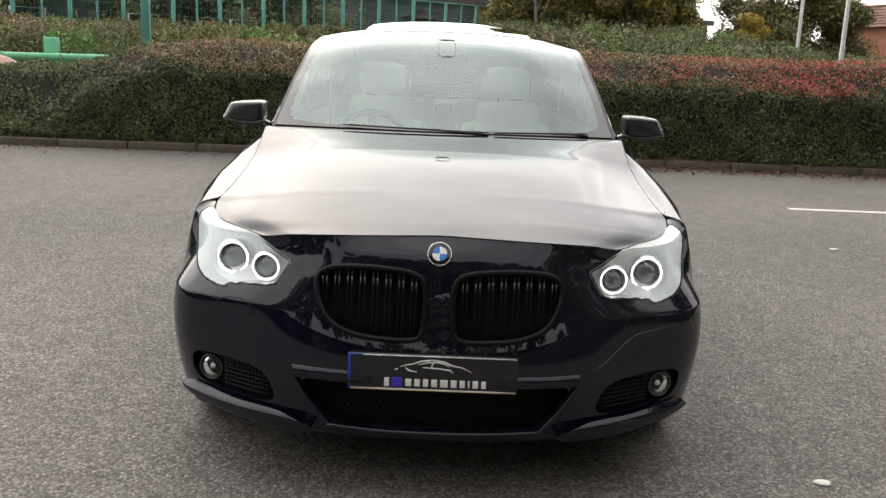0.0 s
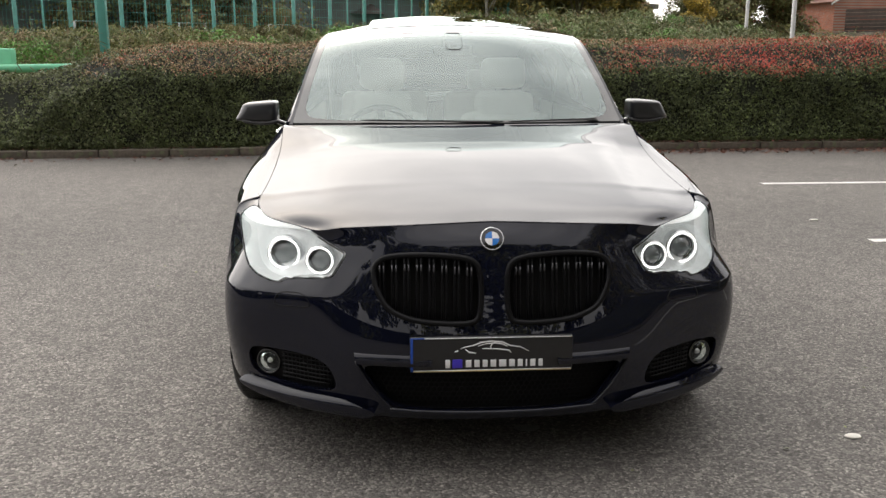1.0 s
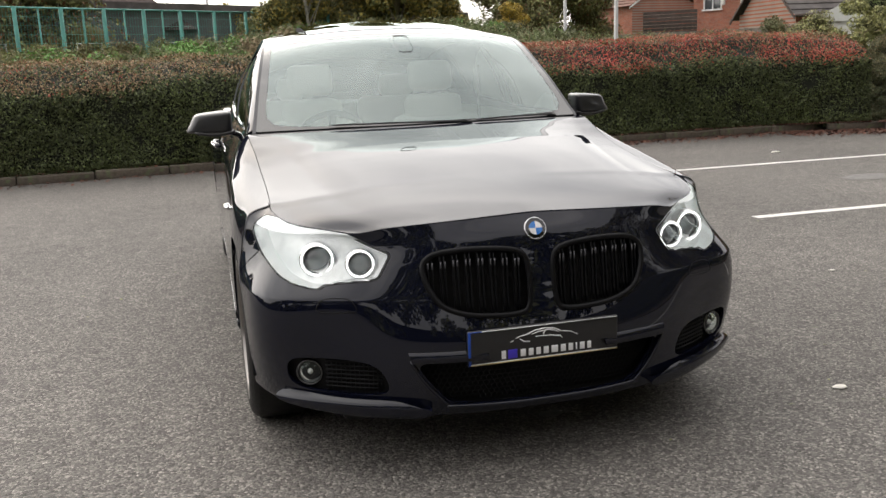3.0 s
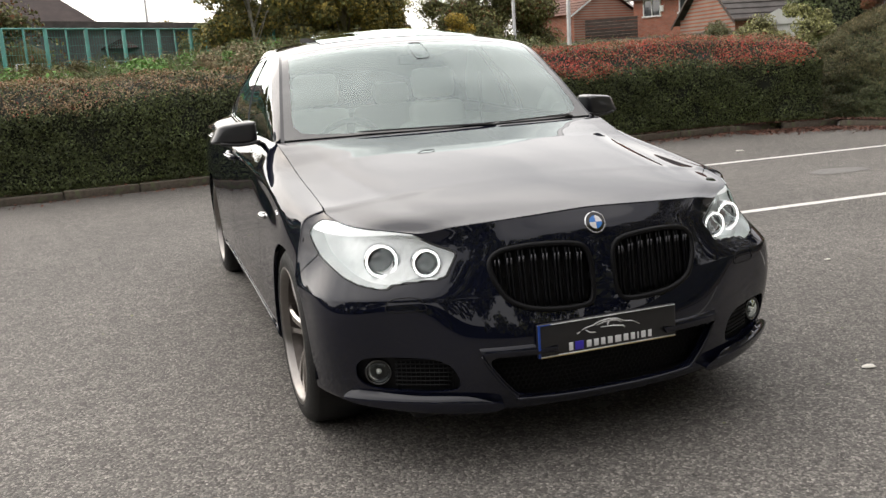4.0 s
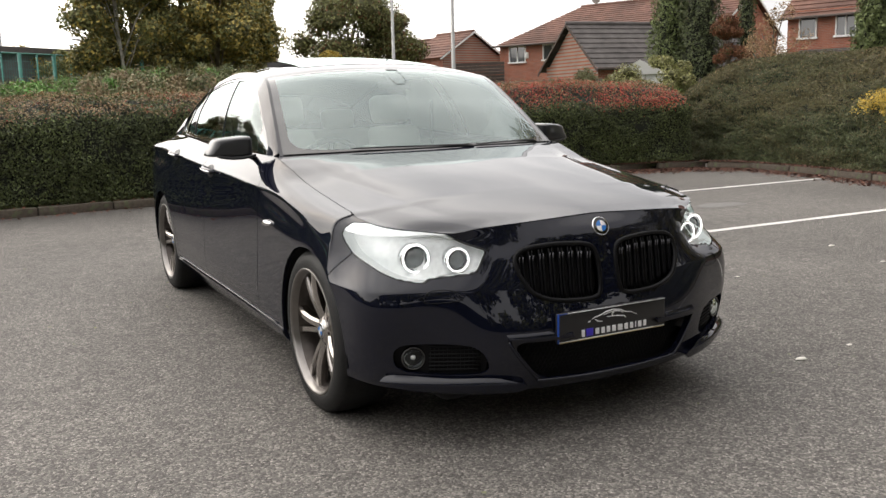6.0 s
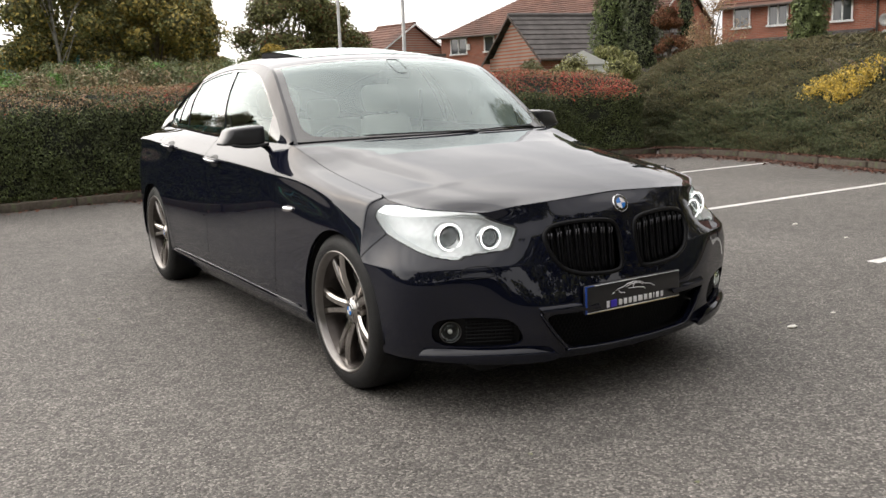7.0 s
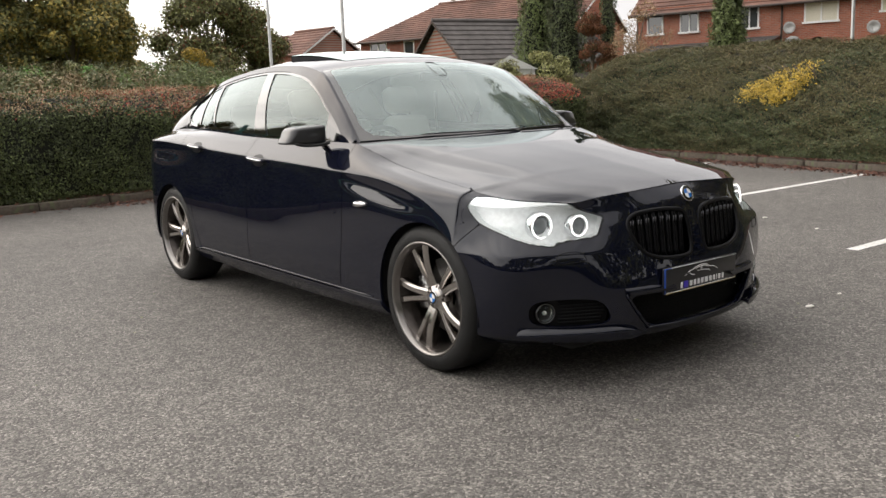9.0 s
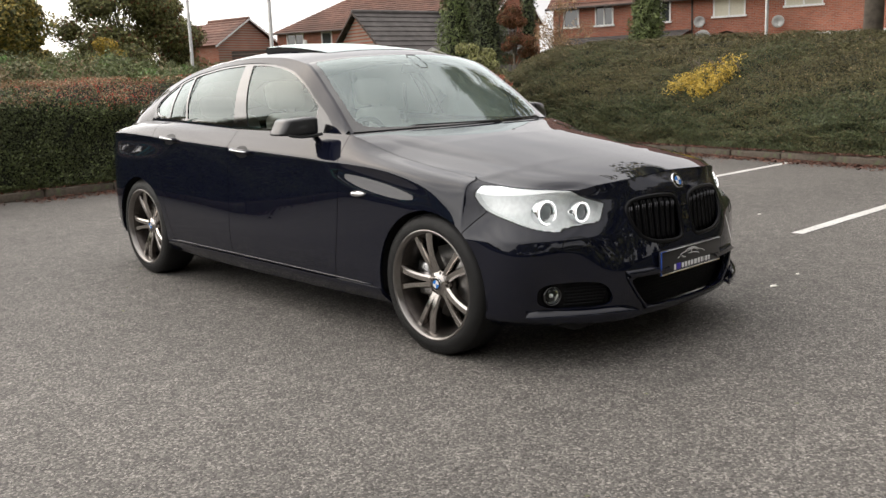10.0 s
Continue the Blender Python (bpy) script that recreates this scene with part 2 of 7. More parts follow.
# ---- geometry helpers ----
class Geo:
    """Vertices and faces gathered for one mesh."""

    def __init__(self):
        self.v, self.f = [], []

    def add(self, verts, faces):
        o = len(self.v)
        self.v.extend([tuple(map(float, p)) for p in verts])
        self.f.extend([tuple(i + o for i in q) for q in faces])
        return self

    def box(self, lo, hi):
        (a, b, c), (d, e, g) = lo, hi
        return self.add([(a, b, c), (d, b, c), (d, e, c), (a, e, c), (a, b, g), (d, b, g), (d, e, g), (a, e, g)],
                        [(3, 2, 1, 0), (4, 5, 6, 7), (0, 1, 5, 4), (1, 2, 6, 5), (2, 3, 7, 6), (3, 0, 4, 7)])

    def rbox(self, lo, hi, r=0.02, seg=2):
        bm = bmesh.new()
        bmesh.ops.create_cube(bm, size=1.0)
        lo, hi = Vector(lo), Vector(hi)
        for v in bm.verts:
            v.co = Vector(((lo[i] + hi[i]) / 2 + v.co[i] * (hi[i] - lo[i]) for i in range(3)))
        r = min(r, 0.49 * min(hi[i] - lo[i] for i in range(3)))
        bmesh.ops.bevel(bm, geom=bm.edges[:], offset=r, segments=seg, profile=0.5, affect='EDGES')
        self.bm(bm)
        return self

    def bm(self, bm):
        bm.verts.index_update()
        self.add([v.co[:] for v in bm.verts], [[v.index for v in f.verts] for f in bm.faces])
        bm.free()

    def tube(self, pts, rad, n=8, closed=False, caps=True, squash=1.0, up=None):
        pts = [Vector(p) for p in pts]
        k = len(pts)
        rad = list(rad) if hasattr(rad, "__len__") else [rad] * k
        rings, prev = [], None
        for i, p in enumerate(pts):
            a = pts[(i - 1) % k] if closed or i else p
            b = pts[(i + 1) % k] if closed or i < k - 1 else p
            t = (b - a).normalized()
            if prev is None:
                ref = Vector(up) if up else (Vector((0, 0, 1)) if abs(t.z) < 0.9 else Vector((1, 0, 0)))
            else:
                ref = prev
            e2 = (ref - t * ref.dot(t)).normalized()
            prev = e2
            e1 = t.cross(e2)
            rings.append([p + (e1 * math.cos(2 * math.pi * j / n) + e2 * squash * math.sin(2 * math.pi * j / n)) * rad[i] for j in range(n)])
        v = [q for r in rings for q in r]
        f = []
        for i in range(k if closed else k - 1):
            for j in range(n):
                a, b = i * n + j, i * n + (j + 1) % n
                c, d = ((i + 1) % k) * n + (j + 1) % n, ((i + 1) % k) * n + j
                f.append((a, b, c, d))
        if caps and not closed:
            f.append(tuple(range(n - 1, -1, -1)))
            f.append(tuple((k - 1) * n + j for j in range(n)))
        return self.add(v, f)

    def lathe(self, prof, n=48, axis="x", at=(0, 0, 0), sgn=1):
        """Turns (radius, along) pairs round an axis."""
        v, f = [], []
        for r, a in prof:
            for j in range(n):
                c, s = math.cos(2 * math.pi * j / n) * r, math.sin(2 * math.pi * j / n) * r
                p = {"x": (a * sgn, c, s), "y": (c, a * sgn, s), "z": (c, s, a * sgn)}[axis]
                v.append((p[0] + at[0], p[1] + at[1], p[2] + at[2]))
        for i in range(len(prof) - 1):
            for j in range(n):
                f.append((i * n + j, i * n + (j + 1) % n, (i + 1) * n + (j + 1) % n, (i + 1) * n + j))
        return self.add(v, f)

    def moved(self, m):
        self.v = [tuple(m @ Vector(p)) for p in self.v]
        return self


def part(name, geo, material, parent=None, label="", smooth=True, sharp=None):
    """Links gathered geometry as one mesh, under a thing or a part where one is given."""
    me = bpy.data.meshes.new(name)
    me.from_pydata(geo.v, [], geo.f)
    me.materials.append(M[material] if isinstance(material, str) else material)
    bm = bmesh.new()
    bm.from_mesh(me)
    if sharp is not None:
        bmesh.ops.remove_doubles(bm, verts=bm.verts, dist=1e-5)
        bmesh.ops.recalc_face_normals(bm, faces=bm.faces)
        for e in bm.edges:
            e.smooth = not (len(e.link_faces) == 2 and e.calc_face_angle(0) > radians(sharp))
    bm.to_mesh(me)
    bm.free()
    if smooth:
        me.shade_smooth() if sharp is None else me.polygons.foreach_set("use_smooth", [True] * len(me.polygons))
    ob = new(name, me)
    if parent:
        ob.parent = parent
        ob.matrix_parent_inverse = parent.matrix_world.inverted() if parent.type != 'EMPTY' else Matrix.Identity(4)
    if label:
        tagged(ob, label)
    return ob


def thing(name, label, category, at=(0, 0, 0), group="", kind=""):
    ob = new(name)
    ob.location = at
    ob.empty_display_size = 0.2
    return tagged(ob, label, category, group, kind)


def curve(*pairs):
    """A smooth curve through (place, value) pairs that never overshoots."""
    x, y = np.array([p[0] for p in pairs], float), np.array([p[1] for p in pairs], float)
    h = np.diff(x)
    d = np.diff(y) / h
    m = np.zeros_like(y)
    m[0], m[-1] = d[0], d[-1]
    for i in range(1, len(x) - 1):
        if d[i - 1] * d[i] > 0:
            w1, w2 = 2 * h[i] + h[i - 1], h[i] + 2 * h[i - 1]
            m[i] = (w1 + w2) / (w1 / d[i - 1] + w2 / d[i])

    def at(q):
        q = np.clip(np.asarray(q, float), x[0], x[-1])
        i = np.clip(np.searchsorted(x, q) - 1, 0, len(x) - 2)
        t = (q - x[i]) / h[i]
        return ((2 * t**3 - 3 * t**2 + 1) * y[i] + (t**3 - 2 * t**2 + t) * h[i] * m[i]
                + (3 * t**2 - 2 * t**3) * y[i + 1] + (t**3 - t**2) * h[i] * m[i + 1])
    return at


def poly_dist(px, pz, poly):
    """Signed distance to a closed outline, positive inside."""
    px, pz = np.asarray(px, float), np.asarray(pz, float)
    best = np.full(px.shape, 1e9)
    inside = np.zeros(px.shape, bool)
    for (x0, z0), (x1, z1) in zip(poly, poly[1:] + poly[:1]):
        dx, dz = x1 - x0, z1 - z0
        t = np.clip(((px - x0) * dx + (pz - z0) * dz) / (dx * dx + dz * dz + 1e-12), 0, 1)
        best = np.minimum(best, np.hypot(px - x0 - t * dx, pz - z0 - t * dz))
        cross = ((z0 > pz) != (z1 > pz)) & (px < dx * (pz - z0) / (dz if abs(dz) > 1e-9 else 1e-9) + x0)
        inside ^= cross
    return np.where(inside, best, -best)


def rounded(poly, c=0.22):
    """Corner-cuts an outline into a smooth one."""
    for _ in range(2):
        out = []
        for (x0, z0), (x1, z1) in zip(poly, poly[1:] + poly[:1]):
            out += [(x0 * (1 - c) + x1 * c, z0 * (1 - c) + z1 * c), (x0 * c + x1 * (1 - c), z0 * c + z1 * (1 - c))]
        poly = out
    return poly


def grid_normals(P):
    n = np.cross(np.gradient(P, axis=0), np.gradient(P, axis=1))
    return n / (np.linalg.norm(n, axis=2, keepdims=True) + 1e-12)


def clipped(P, f, geo, flange=0.0, N=None, flip=False):
    """Adds the part of a grid of points where f > 0, cut cleanly, with a rim turned inwards by flange."""
    n, m = f.shape
    idx, verts, norms, cuts, faces = -np.ones((n, m), int), [], [], {}, []
    N = grid_normals(P) if N is None else N

    def vert(i, j):
        if idx[i, j] < 0:
            idx[i, j] = len(verts)
            verts.append(P[i, j])
            norms.append(N[i, j])
        return idx[i, j]

    def cut(a, b):
        key = (a, b) if a < b else (b, a)
        if key not in cuts:
            fa, fb = f[key[0]], f[key[1]]
            t = min(max(fa / (fa - fb), 0.02), 0.98)
            cuts[key] = len(verts)
            verts.append(P[key[0]] * (1 - t) + P[key[1]] * t)
            norms.append(N[key[0]] * (1 - t) + N[key[1]] * t)
        return cuts[key]

    pos = f > 0
    some = pos[:-1, :-1] | pos[1:, :-1] | pos[:-1, 1:] | pos[1:, 1:]
    for i, j in zip(*np.nonzero(some)):
        ring = ((i, j), (i + 1, j), (i + 1, j + 1), (i, j + 1))
        out = []
        for a, b in zip(ring, ring[1:] + ring[:1]):
            if pos[a]:
                out.append(vert(*a))
            if pos[a] != pos[b]:
                out.append(cut(a, b))
        if len(out) > 2:
            faces.append(tuple(out[::-1]) if flip else tuple(out))
    if flange:
        count = {}
        for q in faces:
            for a, b in zip(q, q[1:] + q[:1]):
                count[(a, b)] = count.get((a, b), 0) + 1
        rim = [e for e in count if (e[1], e[0]) not in count]
        s = -1.0 if flip else 1.0
        base = {}
        for a, b in rim:
            for k in (a, b):
                if k not in base:
                    base[k] = len(verts)
                    nn = np.asarray(norms[k])
                    verts.append(np.asarray(verts[k]))
                    norms.append(nn)
                    verts.append(np.asarray(verts[k]) - nn * flange * s)
                    norms.append(nn)
            faces.append((base[b], base[a], base[a] + 1, base[b] + 1))
    geo.add(verts, faces)
    return geo


# ---- the car: its surfaces ----
# x across, y back from the nose, z up. The body side wraps round the car: q runs from the middle of the nose (0)
# round the corner (1 at y 0.64), along the side, to the middle of the tail; negative on the other side.
HALF, NOSE, Q_TAIL = 0.950, 0.02, 4.56
side_width = curve((0.9, 0.0), (1.4, 0.0), (2.4, -0.006), (3.3, -0.004), (3.95, 0.006), (4.3, 0.0))


def plan(q):
    q = np.asarray(q, float)
    a = np.clip(q, 0, 1) * math.pi / 2
    x = HALF * np.sin(a) ** 0.75
    y = NOSE + 0.62 * (1 - np.clip(np.cos(a), 0, 1) ** 1.386)
    mid = np.clip(q - 1, 0, Q_TAIL - 1)
    y = y + mid
    x = x + np.where(q > 1, side_width(y), 0)
    b = np.clip(q - Q_TAIL, 0, 1) * math.pi / 2
    x = x * np.where(q > Q_TAIL, np.clip(np.cos(b), 0, 1) ** 1.0, 1)
    y = y + 0.78 * np.sin(b)
    return x, y


LEVEL_Z = [
    curve((0.0, 0.175), (0.512, 0.19), (1.28, 0.20), (2.78, 0.19), (4.56, 0.24), (5.56, 0.27)),
    curve((0.0, 0.215), (0.512, 0.235), (1.28, 0.26), (2.78, 0.265), (4.56, 0.31), (5.56, 0.33)),
    curve((0.0, 0.40), (1.28, 0.41), (2.78, 0.42), (4.56, 0.46), (5.56, 0.48)),
    curve((0.0, 0.60), (0.936, 0.60), (1.28, 0.60), (2.78, 0.63), (4.56, 0.68), (5.56, 0.66)),
    curve((0.0, 0.70), (0.755, 0.70), (1.0, 0.745), (1.28, 0.822), (1.566, 0.876), (1.936, 0.905), (2.476, 0.929), (2.91, 0.945), (4.17, 1.0), (4.59, 1.014), (5.56, 0.90)),
    curve((0.0, 0.79), (0.289, 0.768), (0.486, 0.768), (0.755, 0.786), (1.04, 0.838), (1.28, 0.877), (1.63, 0.934), (1.96, 0.982), (2.96, 1.006), (4.28, 1.062), (4.8, 1.035), (5.56, 0.98)),
    curve((0.0, 0.845), (0.289, 0.822), (0.39, 0.806), (0.512, 0.812), (0.649, 0.825), (0.832, 0.845), (1.04, 0.864), (1.28, 0.895), (1.5, 0.930), (1.63, 0.958), (1.8, 1.008),
          (1.96, 1.045), (2.96, 1.056), (4.06, 1.095), (4.4, 1.098), (4.8, 1.052), (5.2, 1.02), (5.56, 1.01)),
]
LEVEL_D = [
    curve((0.0, 0.12), (0.512, 0.09), (1.28, 0.06), (2.78, 0.06), (4.56, 0.05), (5.56, 0.12)),
    curve((0.0, 0.03), (0.41, 0.01), (1.28, 0.006), (2.0, 0.012), (2.78, 0.014), (4.56, 0.01), (5.56, 0.05)),
    curve((0.0, 0.0), (0.936, 0.0), (1.28, 0.008), (1.78, 0.0), (2.78, -0.006), (3.68, -0.002), (4.38, 0.0), (5.56, 0.0)),
    curve((0.0, 0.034), (0.25, 0.030), (0.40, 0.018), (0.512, 0.012), (0.755, 0.008), (1.28, 0.0), (1.78, 0.004), (2.78, 0.004), (3.68, 0.003), (4.38, 0.0), (5.56, 0.02)),
    curve((0.0, 0.056), (0.289, 0.068), (0.486, 0.085), (0.755, 0.062), (1.04, 0.03), (1.28, 0.010), (1.78, 0.016), (2.78, 0.022), (3.68, 0.020), (4.38, 0.014), (5.56, 0.05)),
    curve((0.0, 0.082), (0.289, 0.096), (0.486, 0.112), (0.755, 0.083), (1.04, 0.060), (1.28, 0.056), (1.63, 0.064), (1.96, 0.070), (2.96, 0.070), (3.68, 0.072), (4.38, 0.076), (5.56, 0.08)),
    curve((0.0, 0.13), (0.289, 0.105), (0.39, 0.10), (0.486, 0.115), (0.649, 0.105), (0.755, 0.115), (0.832, 0.125), (1.04, 0.140), (1.28, 0.145),
          (1.63, 0.142), (1.96, 0.125), (2.96, 0.115), (3.68, 0.13), (4.06, 0.155), (4.38, 0.19), (4.98, 0.16), (5.56, 0.14)),
]


def wrap(q, v, out=0.0):
    """The body side at q and at v from sill (0) to shoulder edge (1), moved out along the plan's normal."""
    q, v = np.broadcast_arrays(np.asarray(q, float), np.asarray(v, float))
    s, a = np.where(q < 0, -1.0, 1.0), np.abs(q)
    x, y = plan(a)
    x0, y0 = plan(np.maximum(a - 0.004, 0))
    x1, y1 = plan(a + 0.004)
    tx, ty = x1 - x0, y1 - y0
    ln = np.hypot(tx, ty) + 1e-12
    nx, ny = -ty / ln, tx / ln
    Z = np.stack([c(a) for c in LEVEL_Z])
    D = np.stack([c(a) for c in LEVEL_D])
    # how softly each level is rounded: a crease at the bumper line in front and at the shoulder line along the side
    side = np.clip((a - 1.2) / 0.6, 0, 1)
    soft = np.stack([0.45 + 0 * a, 0.30 + 0 * a, 0.45 + 0 * a, 0.10 + 0.35 * side, 0.45 - 0.36 * side, 0.45 + 0 * a, 0.45 + 0 * a])
    k = np.clip(v, 0, 1) * 6
    i = np.clip(k.astype(int), 0, 5)
    t = k - i

    def pick(A):
        g = lambda j: np.take_along_axis(A, np.clip(j, 0, 6)[None], 0)[0]
        p0, p1, p2, p3 = g(i - 1), g(i), g(i + 1), g(i + 2)
        p0 = np.where(i == 0, 2 * p1 - p2, p0)
        p3 = np.where(i == 5, 2 * p2 - p1, p3)
        m1 = (p2 - p0) * np.take_along_axis(soft, i[None], 0)[0]
        m2 = (p3 - p1) * np.take_along_axis(soft, i[None] + 1, 0)[0]
        return ((2 * t**3 - 3 * t**2 + 1) * p1 + (t**3 - 2 * t**2 + t) * m1 + (3 * t**2 - 2 * t**3) * p2 + (t**3 - t**2) * m2)
    z, d = pick(Z), pick(D) - out
    # full, square corners of the bumper between sill and headlamp
    d = d - 0.068 * np.exp(-((a - 0.629) / 0.159) ** 2) * np.exp(-((z - 0.528) / np.where(z < 0.528, 0.292, 0.22)) ** 2)
    # hollow under the shoulder line that sets off the front wheel's flare, and one over the rear wheel
    for q0, q1, skew, z0, rise, zw, deep in ((1.05, 2.12, 1.0, 0.79, 0.14, 0.072, 0.017), (3.40, 4.95, 1.7, 0.965, 0.0, 0.12, 0.027)):
        u = np.clip((a - q0) / (q1 - q0), 0, 1) ** skew
        zc = z0 + rise * (a - 1.28)
        d = d + deep * np.sin(math.pi * u) ** 2 * np.exp(-((z - zc) / zw * 1.5) ** 2)
    return np.stack([s * np.maximum(x + nx * d, 0.0), y + ny * d, z], -1)


def q_of_y(y):
    return 1 + (y - 0.64)


def q_at_y(y):
    """The q at which the shoulder edge has that y."""
    qs = np.linspace(0, 5.56, 1200)
    return np.interp(y, wrap(qs, 1.0)[:, 1], qs)


front_x, front_z = np.linspace(0, 0.93, 240), np.linspace(0.18, 0.85, 240)


def front_table():
    """How far back the nose lies at each x and z, seen from straight ahead."""
    q, v = np.meshgrid(np.linspace(0, 1.25, 360), np.linspace(0, 1, 200), indexing="ij")
    P = wrap(q, v)
    P[..., 2] = np.maximum.accumulate(P[..., 2] + 1e-6 * v, axis=1)
    X = np.stack([np.interp(front_z, P[i, :, 2], P[i, :, 0]) for i in range(360)])
    Y = np.stack([np.interp(front_z, P[i, :, 2], P[i, :, 1]) for i in range(360)])
    return np.stack([np.interp(front_x, X[:, j], Y[:, j]) for j in range(240)], 1)


FRONT = front_table()


def on_front(x, z, out=0.0):
    """The point of the nose that shows at x and z when seen from straight ahead, moved outwards."""
    def deep(a, c):
        i = min(max((a - front_x[0]) / (front_x[1] - front_x[0]), 0), 238.99)
        j = min(max((c - front_z[0]) / (front_z[1] - front_z[0]), 0), 238.99)
        i0, j0 = int(i), int(j)
        u, w = i - i0, j - j0
        return ((FRONT[i0, j0] * (1 - u) + FRONT[i0 + 1, j0] * u) * (1 - w) + (FRONT[i0, j0 + 1] * (1 - u) + FRONT[i0 + 1, j0 + 1] * u) * w)
    ax, s = abs(x), math.copysign(1.0, x)
    p = np.array([ax, deep(ax, z), z])
    if out:
        n = Vector(((deep(ax + 0.01, z) - deep(ax - 0.01, z)) / 0.02, -1.0, 0.0)).normalized()
        p = p + np.array(n) * out
    p[0] *= s
    return p


def on_side(y, z, sgn, out=0.0):
    """The point of the body side at y and z."""
    vs = np.linspace(0, 1, 120)
    P = wrap(np.full(120, q_of_y(y)), vs, out)
    v = np.interp(z, np.maximum.accumulate(P[:, 2]), vs)
    p = wrap(np.array([q_of_y(y)]), np.array([v]), out)[0]
    return np.array([p[0] * sgn, p[1], p[2]])


edge_q = np.linspace(0, 5.56, 900)
EDGE = wrap(edge_q, np.ones(900))
Q_HOOD0, Q_HOOD1 = 0.41, float(q_at_y(1.60))
hood_line = curve((0.14, 0.845), (0.25, 0.871), (0.4, 0.899), (0.6, 0.929), (0.9, 0.975), (1.2, 1.020), (1.45, 1.058))


hood_y = np.linspace(float(wrap(Q_HOOD0, 1.0)[1]), 1.60, 400)
hood_kernel = np.hanning(25) / np.hanning(25).sum()


def smoothed(values):
    pad = np.concatenate([2 * values[0] - values[12:0:-1], values, 2 * values[-1] - values[-2:-14:-1]])
    return np.convolve(pad, hood_kernel, "valid")


hood_x = smoothed(np.interp(hood_y, EDGE[:, 1], EDGE[:, 0]))
hood_z = smoothed(np.interp(hood_y, EDGE[:, 1], EDGE[:, 2]))


def hood(a, b, up=0.0):
    """The bonnet: a from the nose's edge (0) to the scuttle (1), b across from -1 to 1."""
    ye = hood_y[0] + (hood_y[-1] - hood_y[0]) * a
    xe, ze = np.interp(ye, hood_y, hood_x), np.interp(ye, hood_y, hood_z)
    xb = np.abs(b) * hood_x[0]
    fy = np.interp(xb, EDGE[:, 0][:100], EDGE[:, 1][:100])
    fz = np.interp(xb, EDGE[:, 0][:100], EDGE[:, 2][:100])
    f0 = EDGE[0, 1]
    w = (1 - a) ** 1.2
    y = ye - (w * (hood_y[0] - fy) + (1 - w) * 0.17 * (1 - b * b))
    yc = ye - (w * (hood_y[0] - f0) + (1 - w) * 0.17)
    lift = hood_line(yc) - ze
    k = np.clip(1 - a / 0.9, 0, 1) ** 1.4
    e = 1.7 + 0.7 * np.clip(a / 0.6, 0, 1)
    shape = (1 - np.abs(b) ** e) * (1 - k) + np.clip((fz - hood_z[0]) / (EDGE[0, 2] - hood_z[0]), 0, 1) * k
    # two creases run from the windscreen's corners towards the badge
    r = np.clip((0.66 + 0.24 * a - np.abs(b)) / 0.17, 0, 1)
    z = ze + lift * shape + 0.013 * (1 - (1 - r) ** 2) * np.clip(a / 0.55, 0, 1) ** 2 * (3 - 2 * np.clip(a / 0.55, 0, 1)) * np.clip((1.02 - a) / 0.3, 0, 1) + up
    return np.stack([b * xe, y, z], -1)


# roof sheet: along the car (s), edge and middle
ROOF_YC = curve((0, 1.44), (1, 2.06), (2, 2.75), (3, 3.35), (4, 3.95), (5, 4.44), (6, 4.82))
ROOF_ZC = curve((0, 1.056), (0.5, 1.295), (1, 1.485), (1.5, 1.535), (2, 1.556), (3, 1.540), (4, 1.446), (5, 1.275), (6, 1.075))
ROOF_YE = curve((0, 1.60), (1, 2.16), (2, 2.80), (3, 3.40), (4, 3.98), (5, 4.43), (6, 4.76))
ROOF_XE = curve((0, 0.80), (0.5, 0.742), (1, 0.685), (1.5, 0.652), (2, 0.635), (3, 0.622), (4, 0.635), (5, 0.65), (5.5, 0.60), (6, 0.50))
ROOF_ZE = curve((0, 1.048), (0.5, 1.268), (1, 1.438), (1.5, 1.482), (2, 1.492), (3, 1.452), (4, 1.325), (5, 1.165), (6, 1.045))
roof_s = np.linspace(0, 6, 600)


def roof(s, b, up=0.0):
    k = np.abs(b)
    x = b * ROOF_XE(s)
    y = ROOF_YC(s) + (ROOF_YE(s) - ROOF_YC(s)) * k**2
    z = ROOF_ZC(s) + (ROOF_ZE(s) - ROOF_ZC(s)) * k**2.4 + up
    return np.stack([x, y, z], -1)


def glasshouse(y, v, sgn, out=0.0):
    """The side of the cabin: from the waistline (v 0) to the roof's edge (v 1)."""
    s = np.interp(y, ROOF_YE(roof_s), roof_s)
    qb = np.interp(y, EDGE[:, 1], edge_q)
    B = wrap(qb, np.ones_like(qb))
    R = np.stack([ROOF_XE(s), y, ROOF_ZE(s)], -1)
    P = B + (R - B) * v[..., None]
    h = np.clip((R - B)[..., 2] / 0.4, 0, 1)
    bul = ((0.034 - 0.012 * np.clip((2.35 - y) / 0.5, 0, 1)) * np.sin(math.pi * np.clip(v, 0, 1) ** 0.9)) * h + out
    P = P + np.stack([bul * 0.93, bul * 0, bul * 0.35], -1)
    P[..., 0] *= sgn
    return P


def grid(u0, u1, nu, v0, v1, nv):
    return np.meshgrid(np.linspace(u0, u1, nu), np.linspace(v0, v1, nv), indexing="ij")


WHEEL_Y, WHEEL_Z, ARCH = (0.867, 3.937), 0.345, 0.363


def arch_f(P):
    f = np.full(P.shape[:2], 9.0)
    for k, yw in enumerate(WHEEL_Y):
        r = np.hypot(P[..., 1] - yw, (P[..., 2] - WHEEL_Z))
        f = np.minimum(f, r - ARCH)
    return f


